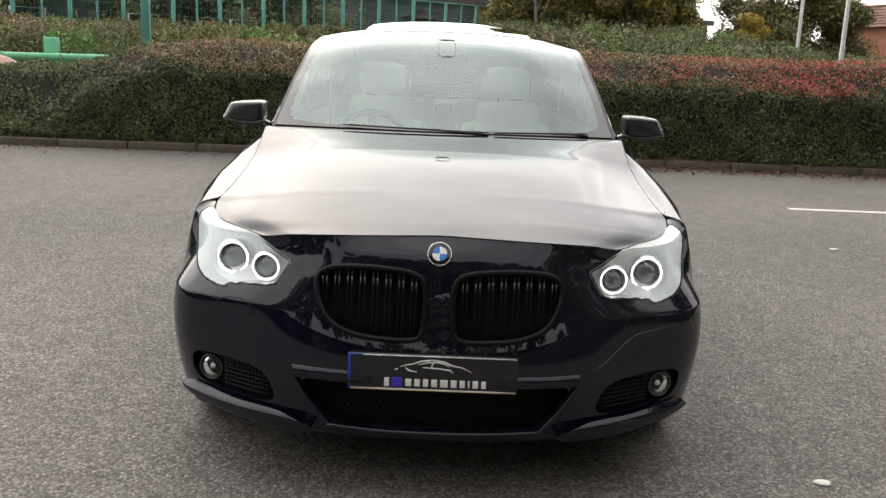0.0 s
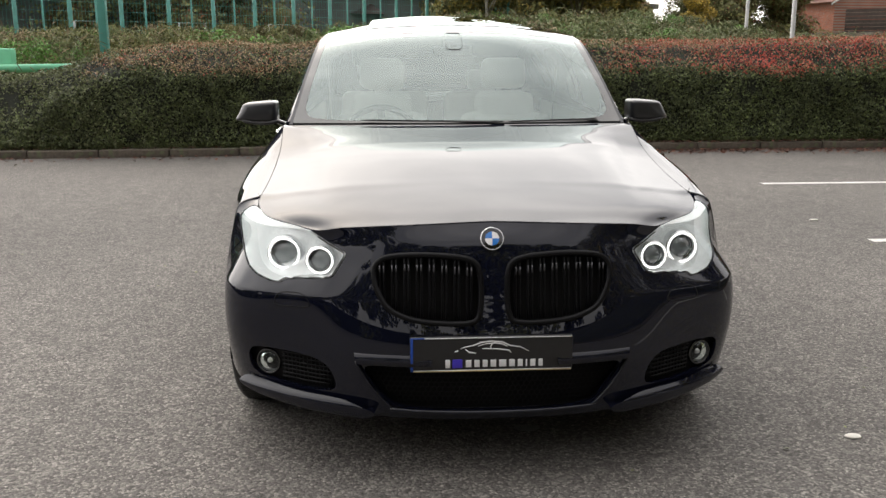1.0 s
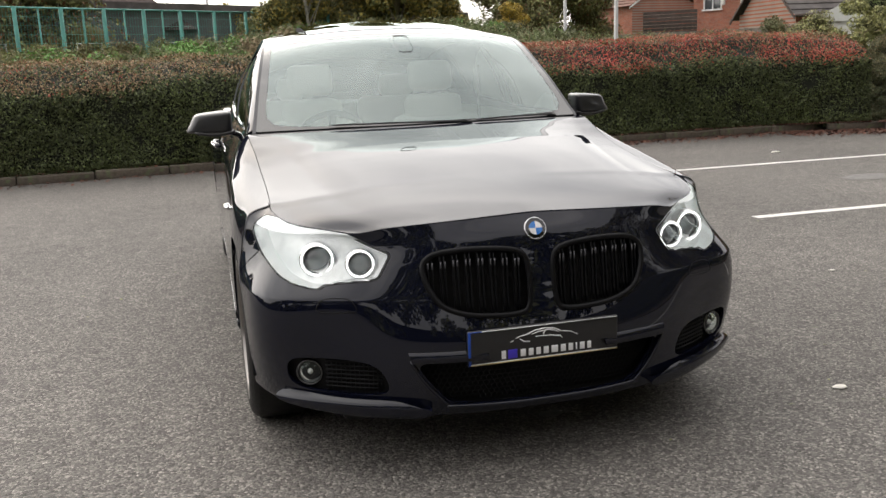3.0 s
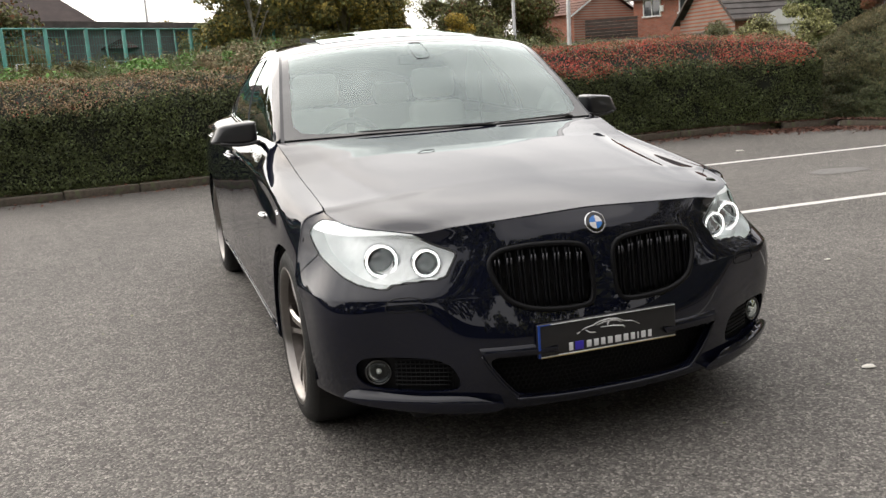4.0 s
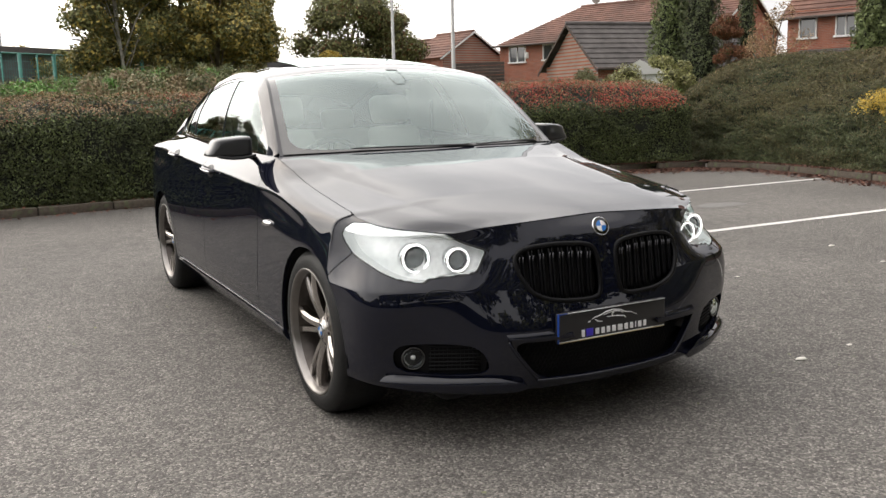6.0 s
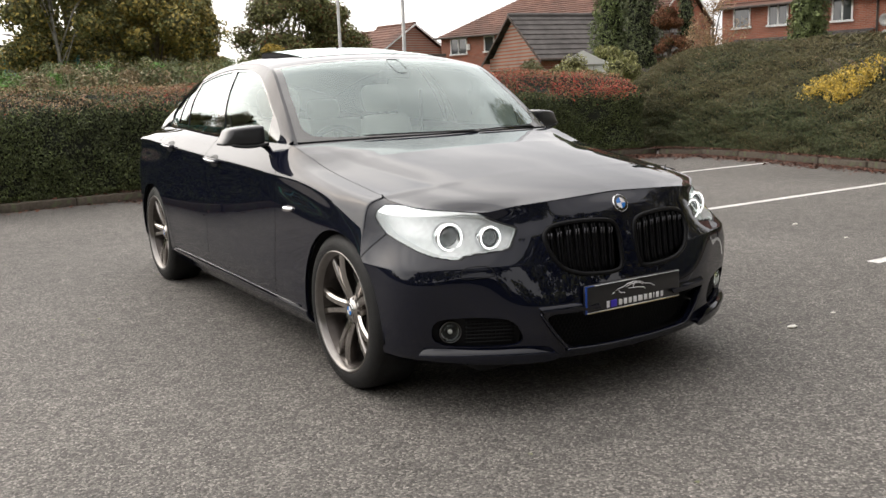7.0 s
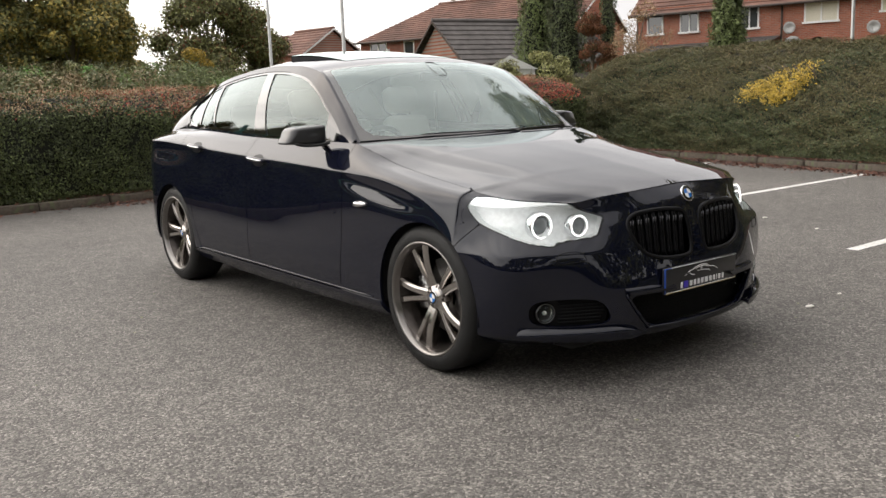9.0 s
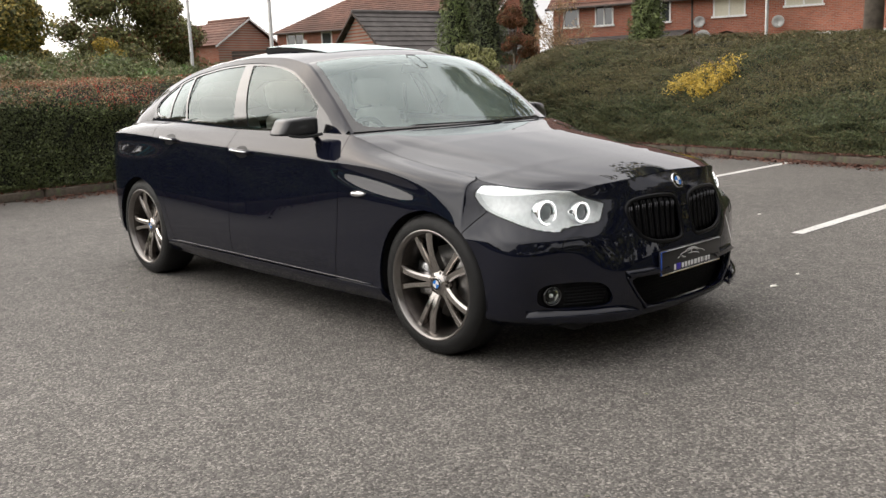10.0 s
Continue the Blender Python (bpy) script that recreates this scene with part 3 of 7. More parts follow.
# outlines on the nose, as x and z
KIDNEY = rounded([(0.040, 0.705), (0.075, 0.742), (0.22, 0.752), (0.345, 0.742), (0.388, 0.71), (0.380, 0.645), (0.340, 0.575),
                  (0.25, 0.542), (0.10, 0.534), (0.042, 0.548)])
INTAKE = rounded([(-0.440, 0.405), (-0.375, 0.315), (-0.320, 0.252), (-0.15, 0.240), (0.15, 0.240), (0.320, 0.252), (0.375, 0.315), (0.440, 0.405), (0.2, 0.40), (-0.2, 0.40)])
VENT = rounded([(0.825, 0.405), (0.70, 0.412), (0.545, 0.398), (0.500, 0.296), (0.62, 0.285), (0.815, 0.297)])
LAMP = rounded([(0.472, 0.742), (0.535, 0.768), (0.60, 0.803), (0.70, 0.86), (0.80, 0.93), (0.96, 0.90), (0.96, 0.79), (0.880, 0.745), (0.853, 0.700), (0.822, 0.665), (0.785, 0.645), (0.735, 0.634),
                (0.700, 0.632), (0.684, 0.643), (0.62, 0.652), (0.55, 0.658), (0.518, 0.668)], 0.10)
GAP = 0.0022


def body_panel(name, f_of, q0, q1, nq, nv, parent, v0=0.0, v1=1.0, material="paint", flange=0.016, out=0.0, label=""):
    q, v = grid(q0, q1, nq, v0, v1, nv)
    P = wrap(q, v, out)
    g = Geo()
    clipped(P, f_of(P, q, v), g, flange)
    return part(name, g, material, parent, label)


car = thing("car", "glossy black five-door hatchback parked on the tarmac, headlamp rings lit", "car")


def nose_holes(P):
    ax, z = np.abs(P[..., 0]), P[..., 2]
    f = -np.maximum(poly_dist(ax, z, KIDNEY), poly_dist(P[..., 0], z, INTAKE))
    return np.minimum(f, -poly_dist(ax, z, VENT))


def wing_seam(y, z):
    """Positive on the bumper's side of the seam that runs from the headlamp down to the wheel arch."""
    return 0.68 * (0.765 - 1.08 * (y - 0.50) - z) + 0.4 * np.clip(0.46 - y, 0, 1)


def lamp_f(P):
    """Inside the headlamp's outline, which ends in a rounded tip short of the wing."""
    ax, y, z = np.abs(P[..., 0]), P[..., 1], P[..., 2]
    f = np.minimum(poly_dist(ax, z, LAMP), 0.604 - y - 6.0 * (z - 0.805) ** 2 - 0.35 * np.clip(0.79 - z, 0, 1))
    return np.minimum(f, 0.833 - z + 1.2 * np.clip(0.50 - y, 0, 1))


def bumper_f(P, q, v):
    ax, y, z = np.abs(P[..., 0]), P[..., 1], P[..., 2]
    f = np.minimum(nose_holes(P), -lamp_f(P) - GAP)
    f = np.minimum(f, wing_seam(y, z) - GAP)
    return np.minimum(f, arch_f(P))


def fender_f(P, q, v):
    ax, y, z = np.abs(P[..., 0]), P[..., 1], P[..., 2]
    f = np.minimum(-lamp_f(P) - GAP, -wing_seam(y, z) - GAP)
    f = np.minimum(f, 1.612 - 0.05 * np.sin((z - 0.3) * 3.2) - y - GAP)
    f = np.minimum(f, np.where(y > 0.9, z - 0.262, 9))
    return np.minimum(f, arch_f(P))


def door_front_f(P, q, v):
    y, z = P[..., 1], P[..., 2]
    return np.minimum(np.minimum(y - 1.612 + 0.05 * np.sin((z - 0.3) * 3.2) - GAP, 2.700 - y - GAP), z - 0.285)


def door_rear_f(P, q, v):
    y, z = P[..., 1], P[..., 2]
    end = 3.57 + 0.16 * np.clip((z - 0.72) / 0.35, 0, 1) - 0.10 * np.clip((0.55 - z) / 0.25, 0, 1)
    f = np.minimum(np.minimum(y - 2.700 - GAP, end - y - GAP), z - 0.285)
    return np.minimum(f, arch_f(P) - 0.012)


def quarter_f(P, q, v):
    y, z = P[..., 1], P[..., 2]
    end = 3.57 + 0.16 * np.clip((z - 0.72) / 0.35, 0, 1) - 0.10 * np.clip((0.55 - z) / 0.25, 0, 1)
    f = np.minimum(y - end - GAP, np.where(y < 3.9, z - 0.285, 9))
    f = np.minimum(f, -poly_dist(y, z, TAIL) - 0.002)
    return np.minimum(f, arch_f(P))


TAIL = rounded([(4.60, 0.98), (4.75, 1.04), (5.1, 1.06), (5.1, 0.86), (4.8, 0.86), (4.66, 0.90)])

front_bumper = body_panel("front_bumper", bumper_f, -1.0, 1.0, 420, 110, car)
hoodgeo = Geo()
hb, ha = grid(-1, 1, 120, 0.0, 1, 120)
hp = hood(ha, hb)
clipped(hp, np.minimum(1 - np.abs(hb) * 1.0035, np.minimum(ha - 0.004, 0.999 - ha)), hoodgeo, 0.005)
part("bonnet", hoodgeo, "paint", car)
for sg in (-1, 1):
    def both(a, b):
        return (a, b) if sg > 0 else (-b, -a)
    body_panel("front_wing", fender_f, *both(0.55, 2.25), 150, 90, car)
    d1 = body_panel("front_door", door_front_f, *both(1.75, 3.35), 90, 70, car)
    d2 = body_panel("rear_door", door_rear_f, *both(2.95, 4.3), 100, 70, car)
    body_panel("rear_wing", quarter_f, *both(3.65, 5.56), 170, 80, car)
    body_panel("tail_lamp", lambda P, q, v: poly_dist(P[..., 1], P[..., 2], TAIL), *both(4.5, 5.56), 90, 70, car, material="red_lens", label="red tail lamp lens")
    # near-black shell stands in for the shade behind the gaps
    body_panel("inner_shell", lambda P, q, v: np.minimum(np.minimum(arch_f(P) - 0.008, P[..., 1] - 0.66), P[..., 2] - 0.23), *both(0.95, 5.56), 120, 34, car,
               material="void", out=-0.022, flange=0.0)
    # sill
    sill = Geo()
    qs, vs = grid(*both(1.5, 4.0), 80, 0.0, 0.21, 12)
    P = wrap(qs, vs, 0.006)
    clipped(P, np.minimum(arch_f(P) - 0.004, 0.280 - P[..., 2]), sill, 0.02)
    part("sill", sill, "paint", car)

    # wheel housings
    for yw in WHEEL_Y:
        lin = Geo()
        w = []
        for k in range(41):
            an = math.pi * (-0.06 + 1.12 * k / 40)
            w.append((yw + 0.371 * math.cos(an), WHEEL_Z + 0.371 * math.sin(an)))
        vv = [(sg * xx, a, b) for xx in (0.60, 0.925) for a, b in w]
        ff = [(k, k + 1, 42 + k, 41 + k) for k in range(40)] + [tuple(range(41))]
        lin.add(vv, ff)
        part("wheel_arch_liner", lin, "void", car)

    # cabin side: painted frame round the glass
    def sheet(y0, y1, ny, nv, out=0.0, va=0.0, vb=1.0):
        y, v = grid(y0, y1, ny, va, vb, nv)
        if sg < 0:
            y, v = y[::-1], v[::-1]
        return glasshouse(y, v, sg, out), y, v
    P, yy, vv = sheet(1.62, 4.74, 262, 50)
    z = P[..., 2]
    DLO = rounded([(1.70, 1.050), (1.807, 1.145), (1.931, 1.225), (2.061, 1.320), (2.212, 1.390), (2.357, 1.425), (2.549, 1.450), (2.80, 1.460), (2.944, 1.457), (3.177, 1.447), (3.484, 1.411),
                   (3.717, 1.366), (3.90, 1.284), (3.993, 1.210), (3.965, 1.150), (3.89, 1.122), (3.676, 1.112), (3.234, 1.095), (2.855, 1.078), (2.585, 1.062), (2.2, 1.045)])
    dlo = poly_dist(yy, z, DLO)
    g = Geo()
    clipped(P, np.minimum(-dlo, vv - 0.002), g, 0.02)
    part("cabin_frame", g, "paint", car)
    # black weatherstrip round the window band
    P2, y2, v2 = sheet(1.68, 4.15, 300, 80, -0.004)
    dl2 = poly_dist(y2, P2[..., 2], DLO)
    post_b = np.abs(y2 - 2.68 - 0.286 * (P2[..., 2] - 1.065)) + 0.085 * (P2[..., 2] - 1.065)
    div_c = np.abs(y2 - 3.690 - 0.06 * (P2[..., 2] - 1.113))
    div_d = np.abs(y2 - 3.410 - 0.38 * (P2[..., 2] - 1.106))
    fore = y2 - (1.90 + 0.05 * (P2[..., 2] - 1.05))
    ring = 0.014 - dl2
    strip = np.maximum(np.maximum(ring, np.maximum(0.080 - post_b, 0.010 - div_c)), np.maximum(0.012 - div_d, np.maximum(-fore, -9)))
    g = Geo()
    clipped(P2, np.minimum(strip, dl2 + 0.004), g, 0.01)
    part("window_trim", g, "gloss_black", car)
    P3, y3, v3 = sheet(1.68, 4.15, 120, 40, -0.009)
    dl3 = poly_dist(y3, P3[..., 2], DLO)
    for nm, lo, hi, mt in (("front_door_glass", 1.89, 2.74, "glass_side"), ("rear_door_glass", 2.70, 3.50, "glass_tint"), ("quarter_glass", 3.42, 4.14, "glass_tint")):
        g = Geo()
        clipped(P3, np.minimum(dl3 + 0.002, np.minimum(y3 - lo, hi - y3)), g, 0)
        ob = part(nm, g, mt, car)
        ob.visible_shadow = False

# windscreen, header, roof, tailgate
g = Geo()
ss, bb = grid(0.0, 1, 60, -1, 1, 70)
ss, bb = ss.T, bb.T
P = roof(ss, bb)
clipped(P, np.minimum(0.975 - np.abs(bb), np.minimum(ss - 0.02, 0.968 - ss)), g, 0.006)
ws = part("windscreen", g, "glass_front", car)
ws.visible_shadow = False
g = Geo()
P = roof(ss, bb, 0.001)
band = np.maximum(np.abs(bb) - 0.972 + 0.035 * (1 - ss) ** 2, np.maximum(0.03 + 0.10 * np.abs(bb) ** 8 - ss, ss - 0.945))
corner = np.hypot(np.clip(np.abs(bb) - 0.80, 0, 1) * 0.8, np.clip(0.20 - ss, 0, 1) * 0.62) - 0.105
clipped(P, np.minimum(np.maximum(band, corner * 3), np.minimum(0.98 - np.abs(bb), np.minimum(ss - 0.01, 0.970 - ss))), g, 0)
part("windscreen_border", g, "gloss_black", car, "black printed band round the windscreen")
g = Geo()
ss, bb = grid(0, 6, 240, -1, 1, 90)
ss, bb = ss.T, bb.T
P = roof(ss, bb)
open_glass = np.minimum(np.minimum(0.67 - np.abs(bb), ss - 1.22), 2.35 - ss)
pillar = np.maximum(np.abs(bb) - 0.978, ss - 0.970)
rear_glass = np.minimum(np.minimum(0.50 - np.abs(bb), ss - 4.40), 5.35 - ss)
clipped(P, np.minimum(np.minimum(pillar, np.minimum(-open_glass, -rear_glass)), 5.96 - ss), g, 0.01)
part("roof", g, "paint", car)
g = Geo()
clipped(roof(ss, bb, -0.004), rear_glass + 0.004, g, 0.0)
rw = part("rear_window", g, "glass_side", car, "sloping rear window glass")
rw.visible_shadow = False
# tailgate: from the roof's rear edge down to the rim of the tail
g = Geo()
tb, tk = grid(-1, 1, 90, 0, 1, 16)
top = roof(np.full(tb.shape, 5.95), tb)
rim = wrap(np.where(tb < 0, -1.0, 1.0) * (5.5599 - (5.5599 - float(q_at_y(4.745))) * np.abs(tb) ** 0.9), np.ones(tb.shape))
P = top + (rim - top) * tk[..., None] + np.stack([0 * tk, 0.02 * np.sin(math.pi * tk), 0.012 * np.sin(math.pi * tk)], -1)
clipped(P, np.full(tb.shape, 1.0), g, 0.0)
part("tailgate", g, "paint", car)
g = Geo()
s2, b2 = grid(1.235, 2.335, 50, -0.66, 0.66, 40)
s2, b2 = s2.T, b2.T
tilt = (s2 - 1.235) / 1.1
P = roof(s2, b2) + np.stack([s2 * 0, s2 * 0, 0.002 + 0.034 * tilt], -1)
clipped(P, np.full(P.shape[:2], 1.0), g, 0.006)
sr = part("sunroof", g, "glass_roof", car, "glass sunroof panel tilted up at its rear edge")
sr.visible_shadow = False
# near-black strips paint the dark gap under the raised panel
g = Geo()
v = [tuple(p - np.array([0, 0.004, 0.006])) for p in P[:, -1]] + [tuple(p - np.array([0, 0.004, 0.05])) for p in P[:, -1]]
n = len(P[:, -1])
g.add(v, [(i, i + 1, n + i + 1, n + i) for i in range(n - 1)])
for col in (0, -1):
    v = [tuple(p - np.array([0, 0, 0.006])) for p in P[col]] + [tuple(p - np.array([0, 0, 0.05])) for p in P[col]]
    n = len(P[col])
    g.add(v, [(i, i + 1, n + i + 1, n + i) for i in range(n - 1)])
part("sunroof_skirt", g, "void", car)
# scuttle under the wipers
g = Geo()
aa, b3 = grid(0.0, 1.0, 12, -1, 1, 60)
aa, b3 = aa.T, b3.T
H1 = hood(np.full_like(aa, 1.0), b3)
R0 = roof(np.full_like(aa, 0.03), b3 * 0.99)
P = H1 * (1 - aa[..., None]) + R0 * aa[..., None]
P[..., 2] -= 0.022 * np.sin(math.pi * np.clip(aa * 0.9 + 0.1, 0, 1)) + 0.006
clipped(P, np.full(P.shape[:2], 1.0), g, 0)
part("scuttle", g, "black_plastic", car)


# ---- the car: nose details ----
def ring_on_nose(outline, sx, out):
    return [on_front(sx * x, z, out) for x, z in outline]


def nose_fill(outline, inset, step, mirror):
    """A sheet behind an opening of the nose."""
    xs = [p[0] for p in outline]
    zs = [p[1] for p in outline]
    nx, nz = max(3, int((max(xs) - min(xs)) / step)), max(3, int((max(zs) - min(zs)) / step))
    X, Z = grid(min(xs) - 0.02, max(xs) + 0.02, nx, min(zs) - 0.02, max(zs) + 0.02, nz)
    P = np.zeros(X.shape + (3,))
    for i in range(X.shape[0]):
        for j in range(X.shape[1]):
            P[i, j] = on_front(X[i, j] if X[i, j] else 1e-4, Z[i, j])
    P[..., 1] += inset
    f = poly_dist(X, Z, outline) + 0.012
    g = Geo()
    clipped(P, f, g, 0)
    if mirror < 0:
        g.v = [(-a, b, c) for a, b, c in g.v]
        g.f = [q[::-1] for q in g.f]
    return g


for sg in (-1, 1):
    # the sheet behind the slats is coloured as the shade inside the opening
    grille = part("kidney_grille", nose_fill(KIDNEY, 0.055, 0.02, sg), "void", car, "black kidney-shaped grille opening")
    g = Geo()
    g.tube(ring_on_nose(KIDNEY, sg, -0.003), 0.010, 8, closed=True)
    part("grille_surround", g, "satin_black", grille)
    for i in range(8):
        xc = 0.078 + 0.040 * i
        zs = [z for x, z in KIDNEY if abs(x - xc) < 0.035]
        top, bot = max(zs) - 0.006, min(zs) + 0.006
        g = Geo()
        for dx in (-0.0065, 0.0065):
            pts, rad = [], []
            for k in range(9):
                z = bot + (top - bot) * k / 8
                p = on_front(sg * (xc + dx), z)
                p[1] += 0.022 + 0.010 * math.cos(k / 8 * math.pi)
                pts.append(p)
                rad.append(0.0042)
            g.tube(pts, rad, 6, squash=2.2, up=(0, 1, 0))
        slat = part("slat", g, "satin_black", grille)
        g = Geo()
        for dx in (-0.0065, 0.0065):
            p = on_front(sg * (xc + dx), top - 0.022)
            g.tube([p + (0, 0.003, -0.034), p + (0, 0.0, -0.002)], 0.0030, 6)
        part("slat_tip", g, "satin_grey", slat, "grey metal tip of the slat")
    vent = part("bumper_vent", nose_fill(VENT, 0.035, 0.02, sg), "mesh_plastic", car)
    g = Geo()
    for i in range(7):
        z = 0.305 + 0.0145 * i
        x0, x1 = 0.515 + 0.004 * (6 - i), 0.70
        pts = [on_front(sg * (x0 + (x1 - x0) * k / 6), z) + (0, 0.026, 0) for k in range(7)]
        g.tube(pts, 0.0035, 4)
    for i in range(13):
        x = 0.53 + 0.0138 * i
        pts = [on_front(sg * x, 0.298 + 0.09 * k / 3) + (0, 0.028, 0) for k in range(4)]
        g.tube(pts, 0.0025, 4)
    part("vent_mesh", g, "mesh_plastic", vent)
    # fog lamp
    c = on_front(sg * 0.757, 0.350)
    aim = Vector((sg * 0.35, -0.93, 0.0)).normalized()
    mrot = Matrix.Translation(Vector(c) + aim * -0.022) @ aim.to_track_quat('Z', 'Y').to_matrix().to_4x4()
    fog = part("fog_lamp", Geo().lathe([(0.046, -0.04), (0.046, 0.006), (0.041, 0.011), (0.038, 0.006), (0.036, -0.006)], 40, "z").moved(mrot), "gloss_black", car)
    part("fog_reflector", Geo().lathe([(0.038, 0.0), (0.033, -0.018), (0.020, -0.03), (0.0, -0.034)], 32, "z").moved(mrot), "lamp_silver", fog)
    part("fog_bulb", Geo().lathe([(0.0, 0.002), (0.008, 0.0), (0.010, -0.01), (0.006, -0.03)], 16, "z").moved(mrot), "lamp_silver", fog)
    lens = part("fog_lens", Geo().lathe([(0.0, 0.016), (0.02, 0.0135), (0.034, 0.007), (0.039, 0.0)], 32, "z").moved(mrot), "glass_lamp", fog)
    lens.visible_shadow = False
    # splitter blade under the vent
    LIP = rounded([(0.84, 0.292), (0.66, 0.278), (0.50, 0.279), (0.43, 0.262), (0.372, 0.243), (0.40, 0.212), (0.60, 0.216), (0.84, 0.245)])
    both = (0.05, 0.98) if sg > 0 else (-0.98, -0.05)
    q, v = grid(*both, 150, 0.0, 0.36, 40)
    P0 = wrap(q, v)
    P = wrap(q, v, 0.004 + 0.030 * np.clip((0.287 - P0[..., 2] - 0.05 * np.clip(0.52 - np.abs(P0[..., 0]), 0, 1)) / 0.024, 0, 1))
    g = Geo()
    clipped(P, poly_dist(np.abs(P0[..., 0]), P0[..., 2], LIP), g, 0.03)
    part("splitter", g, "paint", car)
    # washer cap
    CAP = rounded([(0.615, 0.610), (0.705, 0.606), (0.722, 0.572), (0.71, 0.560), (0.60, 0.566), (0.595, 0.575)])
    g = Geo()
    pts = ring_on_nose(CAP, sg, 0.0008)
    g.tube(pts, 0.0016, 4, closed=True)
    part("washer_cap_seam", g, "void", car)

    # headlamp
    both = (0.18, 0.98) if sg > 0 else (-0.98, -0.18)
    q, v = grid(*both, 150, 0.50, 1.0, 60)
    P = wrap(q, v, -0.001)
    g = Geo()
    clipped(P, np.minimum(lamp_f(P) - 0.001, 0.9985 - v), g, 0)
    bowl_p = wrap(q, v, -0.055)
    gb = Geo()
    clipped(bowl_p, np.minimum(lamp_f(P) - 0.001, 0.9985 - v), gb, -0.94, P - bowl_p)
    lamp = part("headlamp", gb, "lamp_silver", car, "silver headlamp with lit rings behind clear glass")
    cover = part("lamp_cover", g, "glass_lamp", lamp)
    cover.visible_shadow = False
    # black lower edge
    g = Geo()
    f = lamp_f(P)
    clipped(wrap(q, v, 0.0015), np.minimum(np.minimum(f + 0.001, 0.0045 - f), np.minimum(0.90 - v, 2.0)), g, 0.0)
    part("lamp_gasket", g, "black_plastic", lamp)
    # light strip along the top
    g = Geo()
    strip = wrap(q, v, -0.007)
    clipped(strip, np.minimum(np.minimum(f - 0.002, 0.013 + 0.034 * np.clip((np.abs(P[..., 0]) - 0.64) / 0.25, 0, 1) - (1 - v) * 0.26), 0.9985 - v), g, 0.004)
    part("light_strip", g, "brow", lamp, "white light strip along the lamp's upper edge")
    for (ex, ez, er) in ((0.692, 0.711, 0.060), (0.564, 0.706, 0.050)):
        c = Vector(on_front(sg * ex, ez)) + Vector((0, 0.024, 0))
        aim = Vector((sg * 0.12, -0.99, 0.02)).normalized()
        mrot = Matrix.Translation(c) @ aim.to_track_quat('Z', 'Y').to_matrix().to_4x4()
        eye = part("projector", Geo().lathe([(er * 0.98, -0.035), (er, 0.0), (er * 0.96, 0.008), (er * 0.74, 0.004), (er * 0.70, -0.012)], 44, "z").moved(mrot), "chrome", lamp)
        part("projector_lens", Geo().lathe([(0.0, 0.010), (er * 0.3, 0.007), (er * 0.55, -0.001), (er * 0.72, -0.016)], 36, "z").moved(mrot), "lamp_lens_dark", eye)
        hal = Geo()
        ring = [mrot @ Vector((er * 0.86 * math.cos(t * math.pi / 20), er * 0.86 * math.sin(t * math.pi / 20), 0.008)) for t in range(40)]
        hal.tube(ring, er * 0.062, 8, closed=True)
        part("halo_ring", hal, "halo", eye, "lit white halo ring")
# black sheet stands in for the shade deep in the intake
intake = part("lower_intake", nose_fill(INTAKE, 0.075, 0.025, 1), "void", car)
g = Geo()
for r in range(9):
    z = 0.252 + 0.017 * r
    for i in range(-22, 23):
        x = 0.0185 * (i + 0.5 * (r % 2))
        if poly_dist(np.array([x]), np.array([z]), INTAKE)[0] > 0.008:
            p = Vector(on_front(x if x else 1e-4, z)) + Vector((0, 0.050, 0))
            ring = [p + Vector((0.0095 * math.cos(k * math.pi / 3 + 0.52), 0, 0.0095 * math.sin(k * math.pi / 3 + 0.52))) for k in range(6)]
            g.tube(ring, 0.0022, 3, closed=True)
part("intake_mesh", g, "mesh_plastic", intake, "black honeycomb mesh")
g = Geo()
g.tube([on_front(x if x else 1e-4, 0.250 - 0.012 * math.cos(x / 0.34 * 1.5), 0.006) for x in np.linspace(-0.335, 0.335, 40)], 0.010, 8, squash=0.8)
part("intake_lip", g, "paint", car)
for sg in (-1, 1):
    g = Geo()
    g.tube([on_front(sg * (0.328 + 0.118 * t + 0.010 * math.sin(math.pi * t)), 0.249 + 0.160 * t, 0.005) for t in np.linspace(0, 1, 16)], [0.009] + [0.0075] * 14 + [0.004], 8, squash=0.8)
    part("intake_side_lip", g, "paint", car)
for sg in (-1, 1):
    g = Geo()
    top = [on_front(sg * x, 0.436 - 0.006 * (x - 0.2), 0.002) for x in np.linspace(0.20, 0.452, 14)]
    bot = [on_front(sg * x, 0.408 - 0.004 * (x - 0.2), 0.028) for x in np.linspace(0.20, 0.436, 14)]
    back = [Vector(p) + Vector((0, 0.05, 0.0)) for p in bot]
    v = [tuple(p) for p in top] + [tuple(p) for p in bot] + [tuple(p) for p in back]
    f = [(k, k + 1, 15 + k, 14 + k) for k in range(13)] + [(14 + k, 15 + k, 29 + k, 28 + k) for k in range(13)]
    if sg > 0:
        f = [q[::-1] for q in f]
    g.add(v, f)
    part("intake_bar", g, "paint", car)

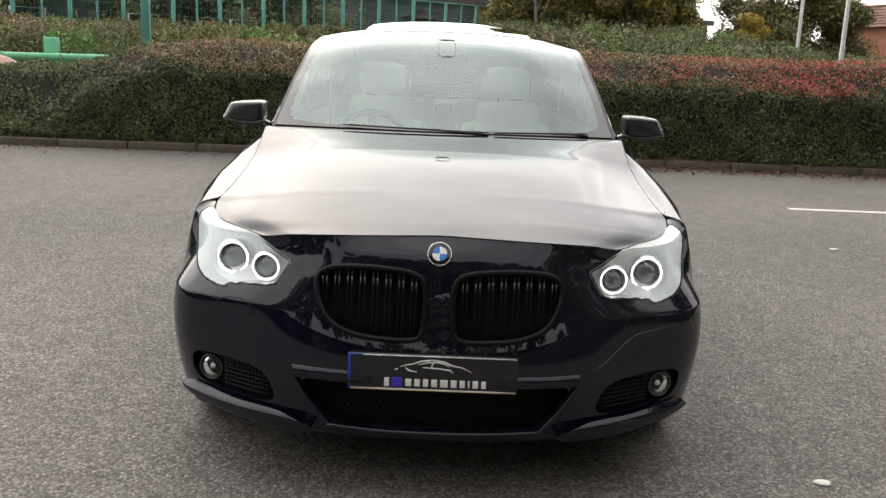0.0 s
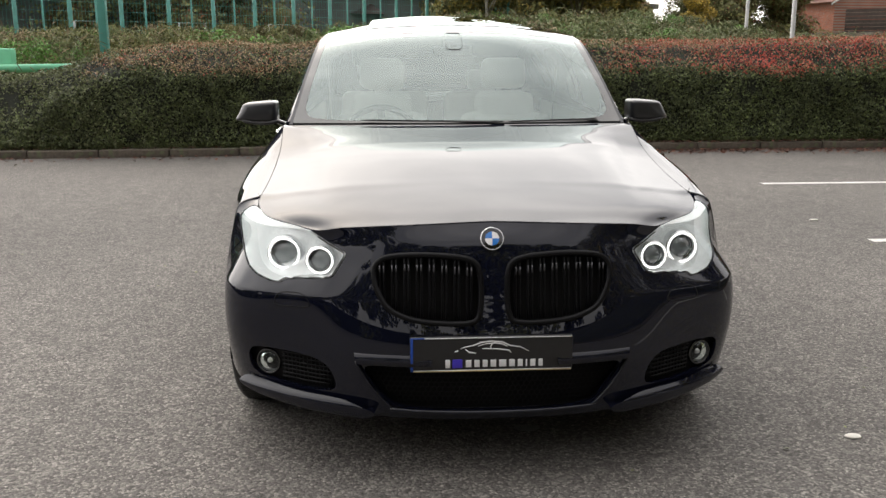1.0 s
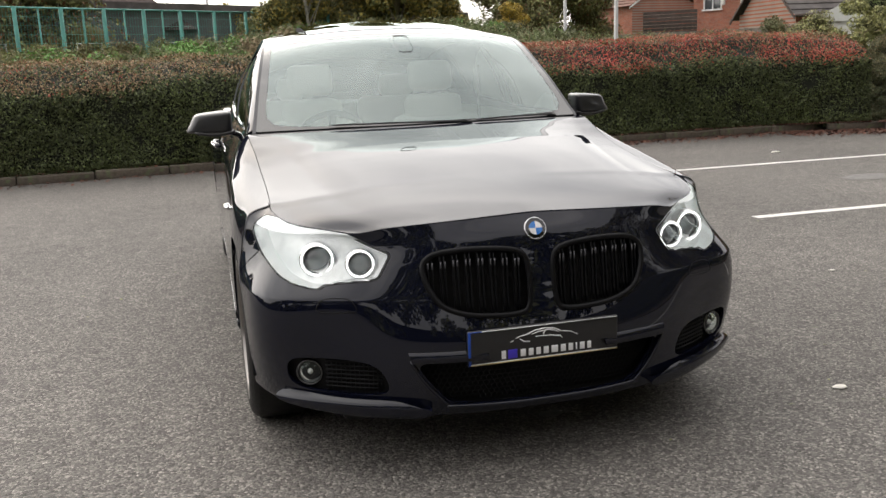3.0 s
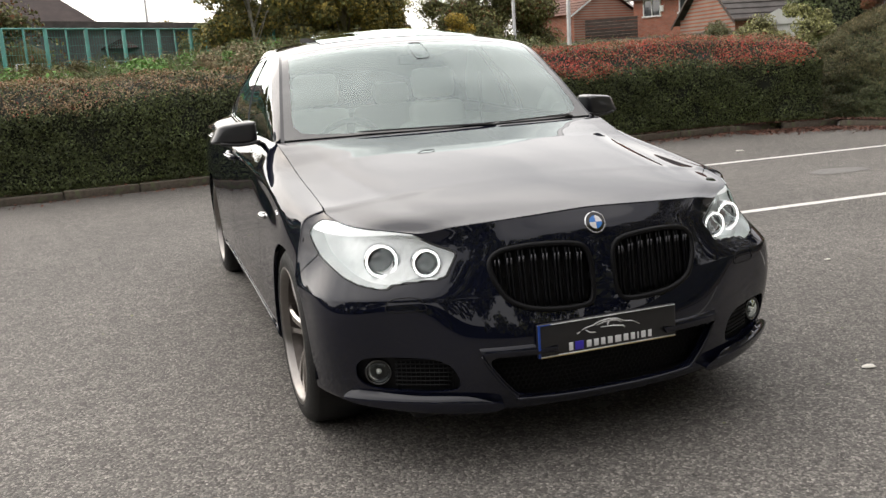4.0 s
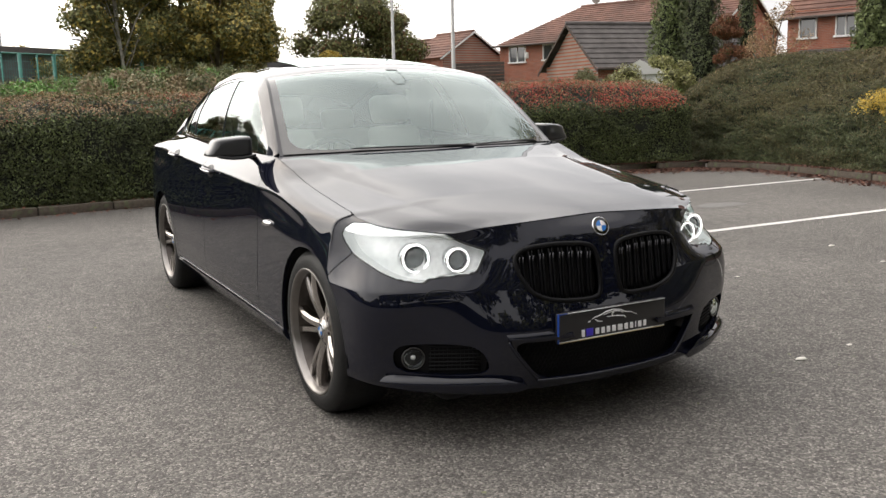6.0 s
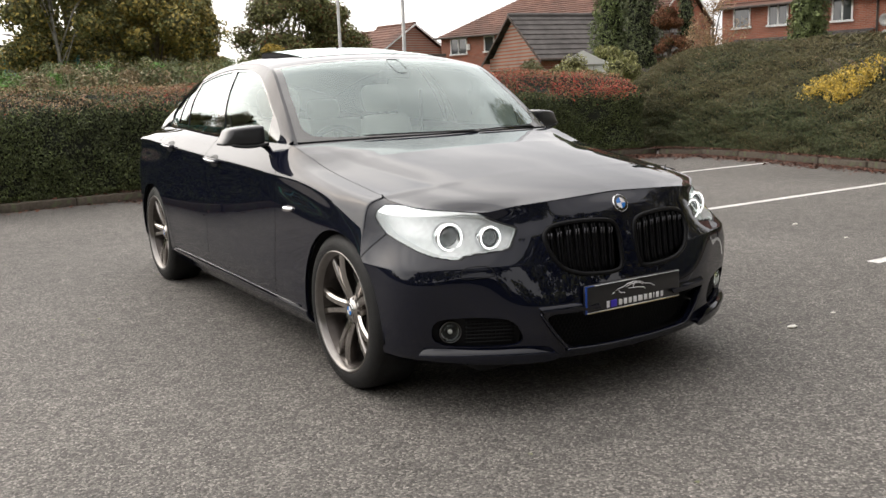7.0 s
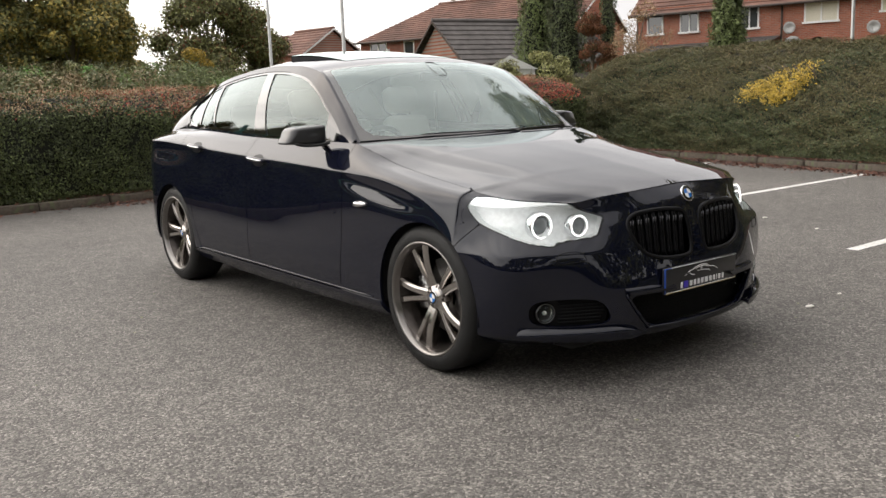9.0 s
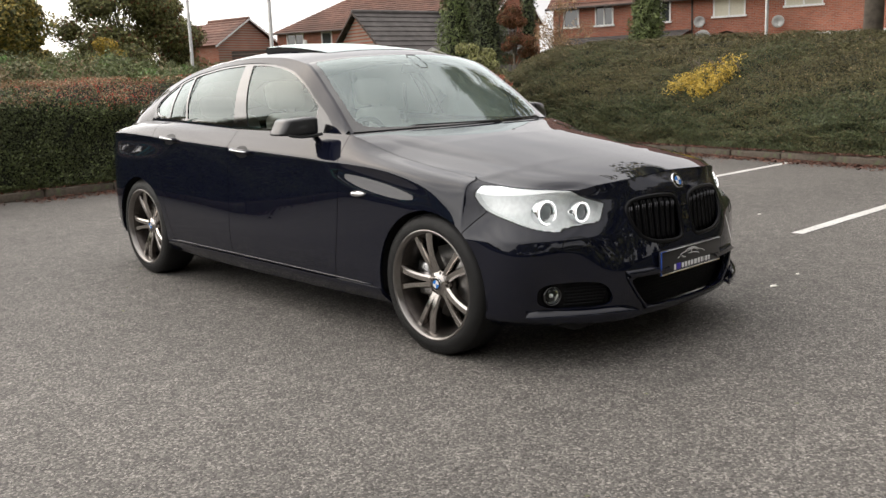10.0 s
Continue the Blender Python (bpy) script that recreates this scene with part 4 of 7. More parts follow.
# bonnet badge: ring with four plain quarters
def roundel(at, aim, r, parent):
    m = Matrix.Translation(Vector(at)) @ Vector(aim).to_track_quat('Z', 'Y').to_matrix().to_4x4()
    b = part("badge", Geo().lathe([(r, -0.006), (r, 0.001), (r * 0.97, 0.0035), (r * 0.92, 0.003)], 44, "z").moved(m), "chrome", parent, "round badge with blue and white quarters")
    part("badge_ring", Geo().lathe([(r * 0.92, 0.003), (r * 0.6, 0.0045)], 44, "z").moved(m), "gloss_black", b)
    for k in range(4):
        g = Geo()
        n = 10
        pts = [(0, 0, 0.0062)] + [(r * 0.6 * math.cos((k + i / n) * math.pi / 2), r * 0.6 * math.sin((k + i / n) * math.pi / 2), 0.0048) for i in range(n + 1)]
        g.add(pts, [(0, i + 1, i + 2) for i in range(n)])
        part("badge_quarter", g.moved(m), "blue" if k % 2 else "white", b, "blue quarter" if k % 2 else "white quarter")
    return b


roundel(on_front(1e-4, 0.800) + (-0.004, -0.003, 0), (0, -0.90, 0.42), 0.038, car)

# show plate with a car outline in white strokes and plain bars for its lettering
plate = part("show_plate", Geo().rbox((-0.272, 0.018, 0.386), (0.250, 0.030, 0.502), 0.005), "plate_black", car, "black show plate with white car outline")
part("plate_edge", Geo().rbox((-0.268, 0.0155, 0.389), (0.246, 0.018, 0.392), 0.001).box((-0.268, 0.0155, 0.4965), (0.246, 0.018, 0.499)), "plate_white", plate)
part("plate_band", Geo().rbox((-0.270, 0.0148, 0.388), (-0.262, 0.019, 0.500), 0.001).box((-0.262, 0.0146, 0.4965), (-0.225, 0.0182, 0.4995)), "plate_blue", plate)
part("plate_gold_edge", Geo().box((-0.262, 0.015, 0.3865), (0.246, 0.0172, 0.3885)), "gold", plate)
PX = -0.011
arcs = [
    [(-0.10, 0.462), (-0.085, 0.468), (-0.06, 0.472), (-0.035, 0.482), (0.0, 0.4865), (0.035, 0.482), (0.06, 0.470), (0.09, 0.466), (0.118, 0.452)],
    [(-0.045, 0.470), (-0.02, 0.4775), (0.012, 0.480), (0.035, 0.476), (0.05, 0.468)],
    [(-0.085, 0.460), (-0.072, 0.450), (-0.05, 0.447)], [(-0.03, 0.462), (0.02, 0.460), (0.055, 0.455), (0.062, 0.447)],
    [(0.005, 0.479), (-0.004, 0.470), (-0.002, 0.460)], [(-0.118, 0.452), (-0.107, 0.456)]]
for a in arcs:
    g = Geo()
    n = len(a)
    g.tube([(PX + x, 0.0165, z) for x, z in a], [0.0008 + 0.0016 * math.sin(math.pi * (i + 0.4) / n) for i in range(n)], 6)
    part("outline_stroke", g, "plate_white", plate)
part("bar", Geo().rbox((-0.159, 0.0158, 0.398), (-0.144, 0.0185, 0.426), 0.001), "plate_white", plate)
part("blue_mark", Geo().rbox((-0.137, 0.0158, 0.397), (-0.105, 0.0185, 0.427), 0.008), "mark_blue", plate)
x = -0.096
for wd in (0.022, 0.021, 0.020, 0.022, 0.027, 0.022, 0.020, 0.009, 0.021, 0.018):
    part("bar", Geo().rbox((x + 0.002, 0.0158, 0.400), (x + wd - 0.002, 0.0185, 0.424), 0.002), "plate_white", plate)
    x += wd + 0.0055


# ---- the car: wheels, mirrors, trim, cabin ----
def wheel(yw, sg):
    cx = sg * 0.812
    def at(g):
        return g.moved(Matrix.Translation((cx, yw, WHEEL_Z)))
    prof = [(0.262, 0.122), (0.272, 0.126), (0.290, 0.128), (0.318, 0.122), (0.336, 0.108), (0.347, 0.085), (0.350, 0.06), (0.350, -0.06), (0.347, -0.09), (0.33, -0.115), (0.29, -0.125), (0.262, -0.12)]
    rimg = Geo().lathe([(0.262, -0.12), (0.24, -0.11), (0.225, -0.04), (0.225, 0.03), (0.238, 0.075), (0.252, 0.098)], 64, "x", sgn=sg)
    w = part("wheel", at(rimg), "rim_dark", car, "bronze-grey alloy wheel with five twin spokes")
    tyre = at(Geo().lathe(prof, 72, "x", sgn=sg))
    part("tyre", tyre, "rubber", w, "black rubber tyre")
    tr = Geo()
    for i in range(90):
        t = 2 * math.pi * i / 90
        for a, b, sk in ((-0.02, 0.095, 0.03),):
            c0, s0, c1, s1 = math.cos(t) * 0.3515, math.sin(t) * 0.3515, math.cos(t + 0.045) * 0.3515, math.sin(t + 0.045) * 0.3515
            tr.add([(sg * a, c0, s0), (sg * b, math.cos(t + sk) * 0.3475, math.sin(t + sk) * 0.3475), (sg * b, math.cos(t + sk + 0.045) * 0.3475, math.sin(t + sk + 0.045) * 0.3475), (sg * a, c1, s1)], [(0, 1, 2, 3)])
    part("tread", at(tr), "rubber", w)
    part("rim_lip", at(Geo().lathe([(0.250, 0.095), (0.256, 0.118), (0.264, 0.127), (0.272, 0.126), (0.272, 0.110), (0.262, 0.10)], 72, "x", sgn=sg)), "rim_edge", w, "grey rim edge")
    for k in range(5):
        for dd in (-1, 1):
            g = Geo()
            base = math.radians(180 + 72 * k)
            secs = []
            for i in range(9):
                t = i / 8
                r = 0.050 + t * 0.212
                off = dd * (0.012 + 0.040 * t ** 1.1 - 0.004 * math.sin(math.pi * t))
                wd = 0.021 - 0.004 * math.sin(math.pi * t) + 0.004 * t
                face = 0.070 + 0.016 * t + 0.014 * math.sin(math.pi * t) + 0.010 * t * t
                depth = 0.050 - 0.015 * t
                row = []
                for du, dx in ((-wd, -depth), (-wd * 0.9, -0.010), (-wd * 0.55, 0.0), (wd * 0.55, 0.0), (wd * 0.9, -0.010), (wd, -depth)):
                    u = off + du + (0.0 if abs(du) > wd * 0.6 else -dd * 0.002)
                    yy = -(r * math.cos(base) - u * math.sin(base))
                    zz = r * math.sin(base) + u * math.cos(base)
                    row.append((sg * (face + dx), yy, zz))
                secs.append(row)
            v = [p for r in secs for p in r]
            f = []
            for i in range(8):
                for j in range(5):
                    q = (i * 6 + j, i * 6 + j + 1, i * 6 + j + 7, i * 6 + j + 6)
                    f.append(q)
                f.append((i * 6 + 5, i * 6, i * 6 + 6, i * 6 + 11))
            f += [tuple(range(6)), tuple(48 + j for j in range(6))]
            g.add(v, f)
            part("spoke", at(g), "rim", w, sharp=35)
    part("hub", at(Geo().lathe([(0.075, 0.02), (0.072, 0.058), (0.060, 0.070), (0.040, 0.074), (0.036, 0.078)], 40, "x", sgn=sg)), "rim", w)
    for k in range(5):
        an = math.radians(180 + 36 + 72 * k)
        part("wheel_bolt", at(Geo().lathe([(0.010, 0.05), (0.010, 0.068), (0.006, 0.072), (0.0, 0.072)], 10, "x", (0, -0.056 * math.cos(an), 0.056 * math.sin(an)), sg)), "rim_dark", w)
    part("brake_disc", at(Geo().lathe([(0.07, 0.0), (0.178, 0.0), (0.178, -0.03), (0.07, -0.03)], 48, "x", sgn=sg)), "disc", w)
    cal = Geo().rbox((-0.045 if sg > 0 else -0.03, 0.10, -0.09), (0.03 if sg > 0 else 0.045, 0.195, 0.09), 0.02)
    part("caliper", at(cal), "satin_alu", w)
    roundel((cx + sg * 0.0795, yw, WHEEL_Z), (sg, 0, 0), 0.034, w)


for yw in WHEEL_Y:
    for sg in (-1, 1):
        wheel(yw, sg)

for sg in (-1, 1):
    # door mirror
    bm = bmesh.new()
    bmesh.ops.create_uvsphere(bm, u_segments=36, v_segments=20, radius=1.0)
    for v in bm.verts:
        x, y, z = v.co
        k = lambda a, p: math.copysign(abs(a) ** p, a)
        x, y, z = k(x, 0.28), k(y, 0.5), k(z, 0.26)
        if y > 0.55:
            y = 0.55
        o = x * 0.5 + 0.5
        taper = 1.0 - 0.20 * o ** 1.6
        lean = (0.022 if z > 0 else 0.026) * -z * o ** 1.5
        v.co = ((0.975 + 0.098 * x + lean) * sg, 1.850 + 0.090 * y * taper + 0.050 * o, 1.090 + (0.056 if z > 0 else 0.050) * z * (taper if z > 0 else 1.0 - 0.16 * o) - 0.002 * x)
    if sg < 0:
        bmesh.ops.reverse_faces(bm, faces=bm.faces)
    g = Geo()
    g.bm(bm)
    mir = part("door_mirror", g, "mirror_shell", car, "dark grey mirror housing")
    gm = Geo()
    pts = []
    for k in range(28):
        t = 2 * math.pi * k / 28
        x, z = math.copysign(abs(math.cos(t)) ** 0.55, math.cos(t)), math.copysign(abs(math.sin(t)) ** 0.6, math.sin(t))
        pts.append(((0.970 + 0.074 * x) * sg, 1.9035 + 0.045 * (x * 0.5 + 0.5), 1.090 + 0.044 * z))
    gm.add(pts, [tuple(range(28))[::-1] if sg > 0 else tuple(range(28))])
    part("mirror_glass", gm, "mirror", mir)
    gl = Geo().tube([(sg * (0.872 + 0.18 * t), 1.760 + 0.055 * t + 0.01 * math.sin(3 * t), 1.050 - 0.012 * math.sin(math.pi * t)) for t in np.linspace(0, 1, 12)], [0.012] * 11 + [0.006], 8, squash=0.7)
    part("mirror_base_trim", gl, "black_plastic", mir)
    st = Geo().tube([(sg * 0.815, 1.87, 1.012), (sg * 0.85, 1.86, 1.028), (sg * 0.885, 1.85, 1.045), (sg * 0.925, 1.845, 1.052)], [0.026, 0.024, 0.022, 0.020], 12, squash=0.55)
    part("mirror_stalk", st, "gloss_black", mir)
    # door handles
    for yh, zh in ((2.53, 0.930), (3.45, 0.985)):
        g = Geo()
        pts = [on_side(yh - 0.115 + 0.23 * t, zh + 0.012 * math.sin(math.pi * t) * 0.3 + 0.012 * t, sg, 0.006 + 0.030 * math.sin(math.pi * t) ** 0.6) for t in np.linspace(0, 1, 14)]
        g.tube(pts, [0.006] + [0.013] * 12 + [0.006], 10, squash=1.15)
        h = part("door_handle", g, "paint", car)
        g = Geo()
        pts = [on_side(yh - 0.105 + 0.21 * t, zh + 0.002 + 0.012 * t + 0.003 * math.sin(math.pi * t), sg, 0.021 + 0.030 * math.sin(math.pi * t) ** 0.6) for t in np.linspace(0, 1, 14)]
        g.tube(pts, [0.002] + [0.0045] * 12 + [0.002], 6)
        part("handle_strip", g, "chrome", h, "bright metal strip on the handle")
        # flat black ellipse paints the shade of the recess behind the handle
        g = Geo()
        q, v = grid(q_of_y(yh - 0.09), q_of_y(yh + 0.09), 30, 0.55, 0.98, 50)
        if sg < 0:
            q = -q[::-1]
            v = v[::-1]
        P = wrap(q, v, 0.0012)
        clipped(P, 1 - np.hypot((P[..., 1] - yh) / 0.075, (P[..., 2] - zh) / 0.036), g, 0)
        part("handle_recess", g, "satin_black", h)
    # wing repeater and sill highlight
    rep = Geo().tube([on_side(1.325 + 0.105 * t, 0.758 - 0.006 * t, sg, 0.003) for t in np.linspace(0, 1, 8)], [0.006, 0.013, 0.018, 0.021, 0.022, 0.022, 0.021, 0.015], 8, squash=0.75)
    part("side_repeater", rep, "chrome", car, "chrome side indicator trim")
    rub = Geo().tube([on_side(1.30 + 2.2 * t, 0.292 + 0.006 * t, sg, 0.004) for t in np.linspace(0, 1, 30)], 0.004, 6)
    part("sill_moulding", rub, "paint", car)

# wipers
for x0, x1, pv, s0, s1 in ((-0.46, 0.20, -0.03, 0.022, 0.004), (0.22, 0.66, 0.46, 0.004, 0.022)):
    g = Geo()
    line = []
    for t in np.linspace(0, 1, 16):
        x = x0 + (x1 - x0) * t
        s = s0 + (s1 - s0) * t
        p = roof(np.array([s]), np.array([x / float(ROOF_XE(s))]))[0] + (0, -0.006, 0.009)
        line.append(p)
    g.tube(line, [0.002] + [0.0042] * 14 + [0.002], 6)
    wp = part("wiper", g, "black_plastic", car)
    p = roof(np.array([0.0]), np.array([pv / 0.8]))[0] + (0, -0.02, -0.004)
    mid = line[9]
    part("wiper_arm", Geo().tube([line[9] + (0, -0.004, -0.002), line[13] + (0, -0.007, -0.003), line[15] + (0, -0.012, -0.010)], [0.003, 0.005, 0.006], 6), "black_plastic", wp)

# underbody and cabin floor
part("underbody", Geo().rbox((-0.66, 0.20, 0.17), (0.66, 4.8, 0.26), 0.04).rbox((-0.86, 1.30, 0.20), (0.86, 3.50, 0.30), 0.04), "void", car)
part("cabin_floor", Geo().box((-0.84, 1.2, 0.30), (0.84, 4.6, 0.34)), "cabin", car)
part("firewall", Geo().box((-0.80, 1.20, 0.28), (0.80, 1.23, 0.90)), "void", car)
part("dashboard", Geo().rbox((-0.76, 1.52, 0.70), (0.76, 2.02, 0.985), 0.07, 3).rbox((-0.60, 1.72, 0.94), (-0.16, 2.00, 1.035), 0.04, 3), "dash", car)
for sg in (-1, 1):
    part("door_lining", Geo().box((sg * 0.80 - 0.01, 1.7, 0.35), (sg * 0.80 + 0.01, 4.0, 1.03)), "cream", car)
part("parcel_shelf", Geo().rbox((-0.66, 3.85, 1.03), (0.66, 4.6, 1.06), 0.01), "dash", car)
part("headlining", (lambda g: (clipped(roof(ss, bb, -0.05), np.minimum(np.minimum(np.minimum(0.93 - np.abs(bb), ss - 1.05), 4.2 - ss), np.maximum(np.abs(bb) - 0.70, np.maximum(1.18 - ss, ss - 2.40))) , g, 0), g)[1])(Geo()), "cabin", car)
for x in (-0.37, 0.37):
    seat = part("seat_cushion", Geo().rbox((x - 0.25, 2.12, 0.44), (x + 0.25, 2.68, 0.60), 0.06, 3), "cream", car)
    m = Matrix.Translation((x, 2.66, 0.56)) @ Euler((radians(-16), 0, 0)).to_matrix().to_4x4()
    part("backrest", Geo().rbox((-0.25, -0.07, -0.02), (0.25, 0.07, 0.48), 0.06, 3).rbox((-0.18, -0.065, 0.40), (0.18, 0.06, 0.60), 0.055, 3).rbox((-0.27, -0.10, 0.02), (-0.18, 0.03, 0.46), 0.04, 3).rbox((0.18, -0.10, 0.02), (0.27, 0.03, 0.46), 0.04, 3).moved(m), "cream", seat)
    hd = part("headrest", Geo().rbox((-0.135, -0.055, 0.625), (0.135, 0.06, 0.81), 0.05, 4).moved(m), "cream", seat)
    part("headrest_post", Geo().tube([(-0.05, 0, 0.58), (-0.05, 0, 0.66)], 0.006, 6).tube([(0.05, 0, 0.58), (0.05, 0, 0.66)], 0.006, 6).moved(m), "chrome", hd)
bench = part("rear_bench", Geo().rbox((-0.66, 3.05, 0.42), (0.66, 3.58, 0.62), 0.07, 3), "cream", car)
for x in (-0.36, 0.36):
    m = Matrix.Translation((x, 3.55, 0.58)) @ Euler((radians(-22), 0, 0)).to_matrix().to_4x4()
    part("rear_backrest", Geo().rbox((-0.30, -0.07, 0), (0.30, 0.07, 0.56), 0.06, 3).moved(m), "cream", bench)
    part("rear_headrest", Geo().rbox((-0.13, -0.05, 0.57), (0.13, 0.05, 0.72), 0.045, 3).moved(m), "cream", bench)
part("centre_console", Geo().rbox((-0.12, 1.95, 0.40), (0.12, 2.75, 0.66), 0.04, 3), "dash", car)
m = Matrix.Translation((-0.37, 2.08, 0.93)) @ Euler((radians(-66), 0, 0)).to_matrix().to_4x4()
g = Geo().tube([(0.185 * math.cos(t * math.pi / 24), 0.185 * math.sin(t * math.pi / 24), 0) for t in range(48)], 0.017, 10, closed=True).rbox((-0.17, -0.02, -0.02), (0.17, 0.03, 0.005), 0.01).rbox((-0.02, -0.17, -0.02), (0.02, 0.0, 0.005), 0.01).rbox((-0.07, -0.06, -0.03), (0.07, 0.06, 0.02), 0.025)
part("steering_wheel", g.moved(m), "dash", car)
g = Geo().rbox((-0.10, 1.965, 1.362), (0.10, 1.988, 1.410), 0.016, 3).rbox((-0.018, 1.925, 1.40), (0.018, 1.968, 1.425), 0.010)
part("interior_mirror", g, "dash", car)
g = Geo()
s3, b4 = grid(0.71, 0.955, 14, -0.075, 0.075, 10)
P = roof(s3, b4, -0.012)
P[..., 2] -= 0.02 * np.clip(1 - ((s3 - 0.83) / 0.13) ** 4 - (b4 / 0.08) ** 4, -0.4, 1)
clipped(P, 1 - np.abs((s3 - 0.8325) / 0.1225) ** 4 - np.abs(b4 / 0.075) ** 4, g, 0.02)
part("sensor_housing", g, "dash", car, "dark grey sensor housing behind the windscreen")
for sg in (-1, 1):
    part("seat_belt", Geo().add([(sg * 0.70, 2.86, 1.30), (sg * 0.70, 2.90, 1.30), (sg * 0.66, 2.84, 0.60), (sg * 0.66, 2.80, 0.60), (sg * 0.695, 2.86, 1.30), (sg * 0.695, 2.90, 1.30), (sg * 0.655, 2.84, 0.60), (sg * 0.655, 2.80, 0.60)],
         [(0, 1, 2, 3), (7, 6, 5, 4), (0, 3, 7, 4), (1, 5, 6, 2)]), "cabin", car)


# ---- ground, kerbs, bay lines ----
M["kerb"] = mat("kerb_concrete", (0.115, 0.094, 0.072), 0.85, vary=-0.35, scale=25, bump=0.5, bump_scale=120, big=0.35, big_scale=3, obj=0.15,
                spot=((0.10, 0.11, 0.06), 9, 0.55, 0.7))
M["soil"] = mat("soil", (0.075, 0.055, 0.040), 0.95, vary=0.5, scale=14, bump=0.8, bump_scale=40, big=0.3, big_scale=2)
M["grass"] = mat("rough_grass", (0.085, 0.095, 0.040), 0.9, vary=0.5, scale=3, bump=0.6, bump_scale=15, big=0.35, big_scale=0.4)
# near-black: stands in for the shade between leaves, inside hedge, bank and trees
M["foliage_shade"] = mat("hedge_shade", (0.012, 0.014, 0.008), 0.95)
M["leaf_dark"] = mat("leaf_dark", (0.074, 0.090, 0.036), 0.55, island=0.5, spec=0.35)
M["leaf_mid"] = mat("leaf_mid", (0.125, 0.155, 0.055), 0.55, island=0.5, spec=0.3)
M["leaf_bronze"] = mat("leaf_bronze", (0.33, 0.225, 0.13), 0.6, island=0.45, spec=0.3)
M["leaf_red"] = mat("leaf_red", (0.50, 0.085, 0.06), 0.5, island=0.4, spec=0.3)
M["leaf_olive"] = mat("leaf_olive", (0.125, 0.112, 0.052), 0.6, island=0.4, spec=0.25)
M["leaf_yellow"] = mat("leaf_yellow", (0.54, 0.38, 0.06), 0.55, island=0.35, spec=0.3)
M["leaf_gold"] = mat("leaf_gold", (0.31, 0.24, 0.06), 0.55, island=0.5, spec=0.3)
M["leaf_tree"] = mat("leaf_tree", (0.155, 0.158, 0.06), 0.6, island=0.55, spec=0.25)
M["leaf_rust"] = mat("leaf_rust", (0.15, 0.065, 0.030), 0.6, island=0.5, spec=0.25)
M["leaf_pale"] = mat("leaf_pale", (0.14, 0.15, 0.075), 0.6, island=0.45, spec=0.25)
M["litter"] = mat("leaf_litter", (0.115, 0.048, 0.03), 0.75, island=0.7)
M["bark"] = mat("bark", (0.12, 0.10, 0.08), 0.9, vary=0.5, scale=8, bump=0.8, bump_scale=20)
M["bark_pale"] = mat("bark_pale", (0.36, 0.34, 0.30), 0.85, vary=-0.4, scale=6, bump=0.6, bump_scale=18)

ground = part("ground", Geo().add([(-900, -900, 0), (900, -900, 0), (900, 900, 0), (-900, 900, 0)], [(0, 1, 2, 3)]), "asphalt", smooth=False)
tagged(ground, "grey worn tarmac of the car park", "ground", kind="structure")


def bay_line(x0, x1, y, w=0.10):
    g = Geo()
    n = 40
    rng = random.Random(int(y * 100))
    top = [(x0 + (x1 - x0) * i / n, y + w / 2 + rng.uniform(-0.004, 0.004), 0.004) for i in range(n + 1)]
    bot = [(x0 + (x1 - x0) * i / n, y - w / 2 + rng.uniform(-0.004, 0.004), 0.004) for i in range(n + 1)]
    g.add(top + bot, [(n + 1 + i, n + 2 + i, i + 1, i) for i in range(n)])
    return tagged(part("bay_line", g, "line_paint", smooth=False), "worn white painted parking bay line on tarmac", "road marking", "bay lines", "structure")


for x0, x1, y in ((3.58, 9.0, 6.47), (3.22, 8.4, 3.61), (3.15, 7.9, 0.99), (3.1, 7.5, -1.65)):
    bay_line(x0, x1, y)

KERB_BACK = [(-26.0, 9.7), (-12.0, 9.3), (-6.0, 9.25), (-3.0, 9.40), (0.0, 9.66), (5.0, 9.74), (7.8, 9.70), (9.2, 9.30), (9.62, 8.4)]
KERB_SIDE = [(9.62, 8.4), (9.45, 7.2), (9.08, 5.5), (8.75, 3.8), (8.38, 2.3), (7.9, 0.5), (7.2, -2.5), (6.0, -8.0), (4.0, -16.0)]


def along(points, step):
    """Points at even steps along a broken line, with their direction."""
    out = []
    pts = [Vector(p) for p in points]
    left = 0.0
    for a, b in zip(pts, pts[1:]):
        d = (b - a).length
        t = left
        while t < d:
            out.append((a + (b - a) * (t / d), (b - a).normalized()))
            t += step
        left = t - d
    return out


def kerb_run(name, points, label):
    k = thing(name, label, "kerb", kind="structure")
    g = Geo().rbox((-0.449, 0.0, -0.05), (0.449, 0.13, 0.105), 0.018)
    me = None
    for i, (p, d) in enumerate(along(points, 0.91)):
        if me is None:
            ob = part("kerbstone", g, "kerb", k)
            me = ob.data
        else:
            ob = new("kerbstone", me)
            ob.parent = k
        c = p + d * 0.455
        ob.matrix_basis = Matrix.Translation((c.x, c.y, random.uniform(-0.006, 0.004))) @ Euler((0, random.uniform(-0.008, 0.008), math.atan2(d.y, d.x) + random.uniform(-0.01, 0.01))).to_matrix().to_4x4()
    return k


kerb_run("kerb_hedge", KERB_BACK, "weathered concrete kerbstones along the hedge")
kerb_run("kerb_bank", KERB_SIDE, "weathered concrete kerbstones along the planted bank")


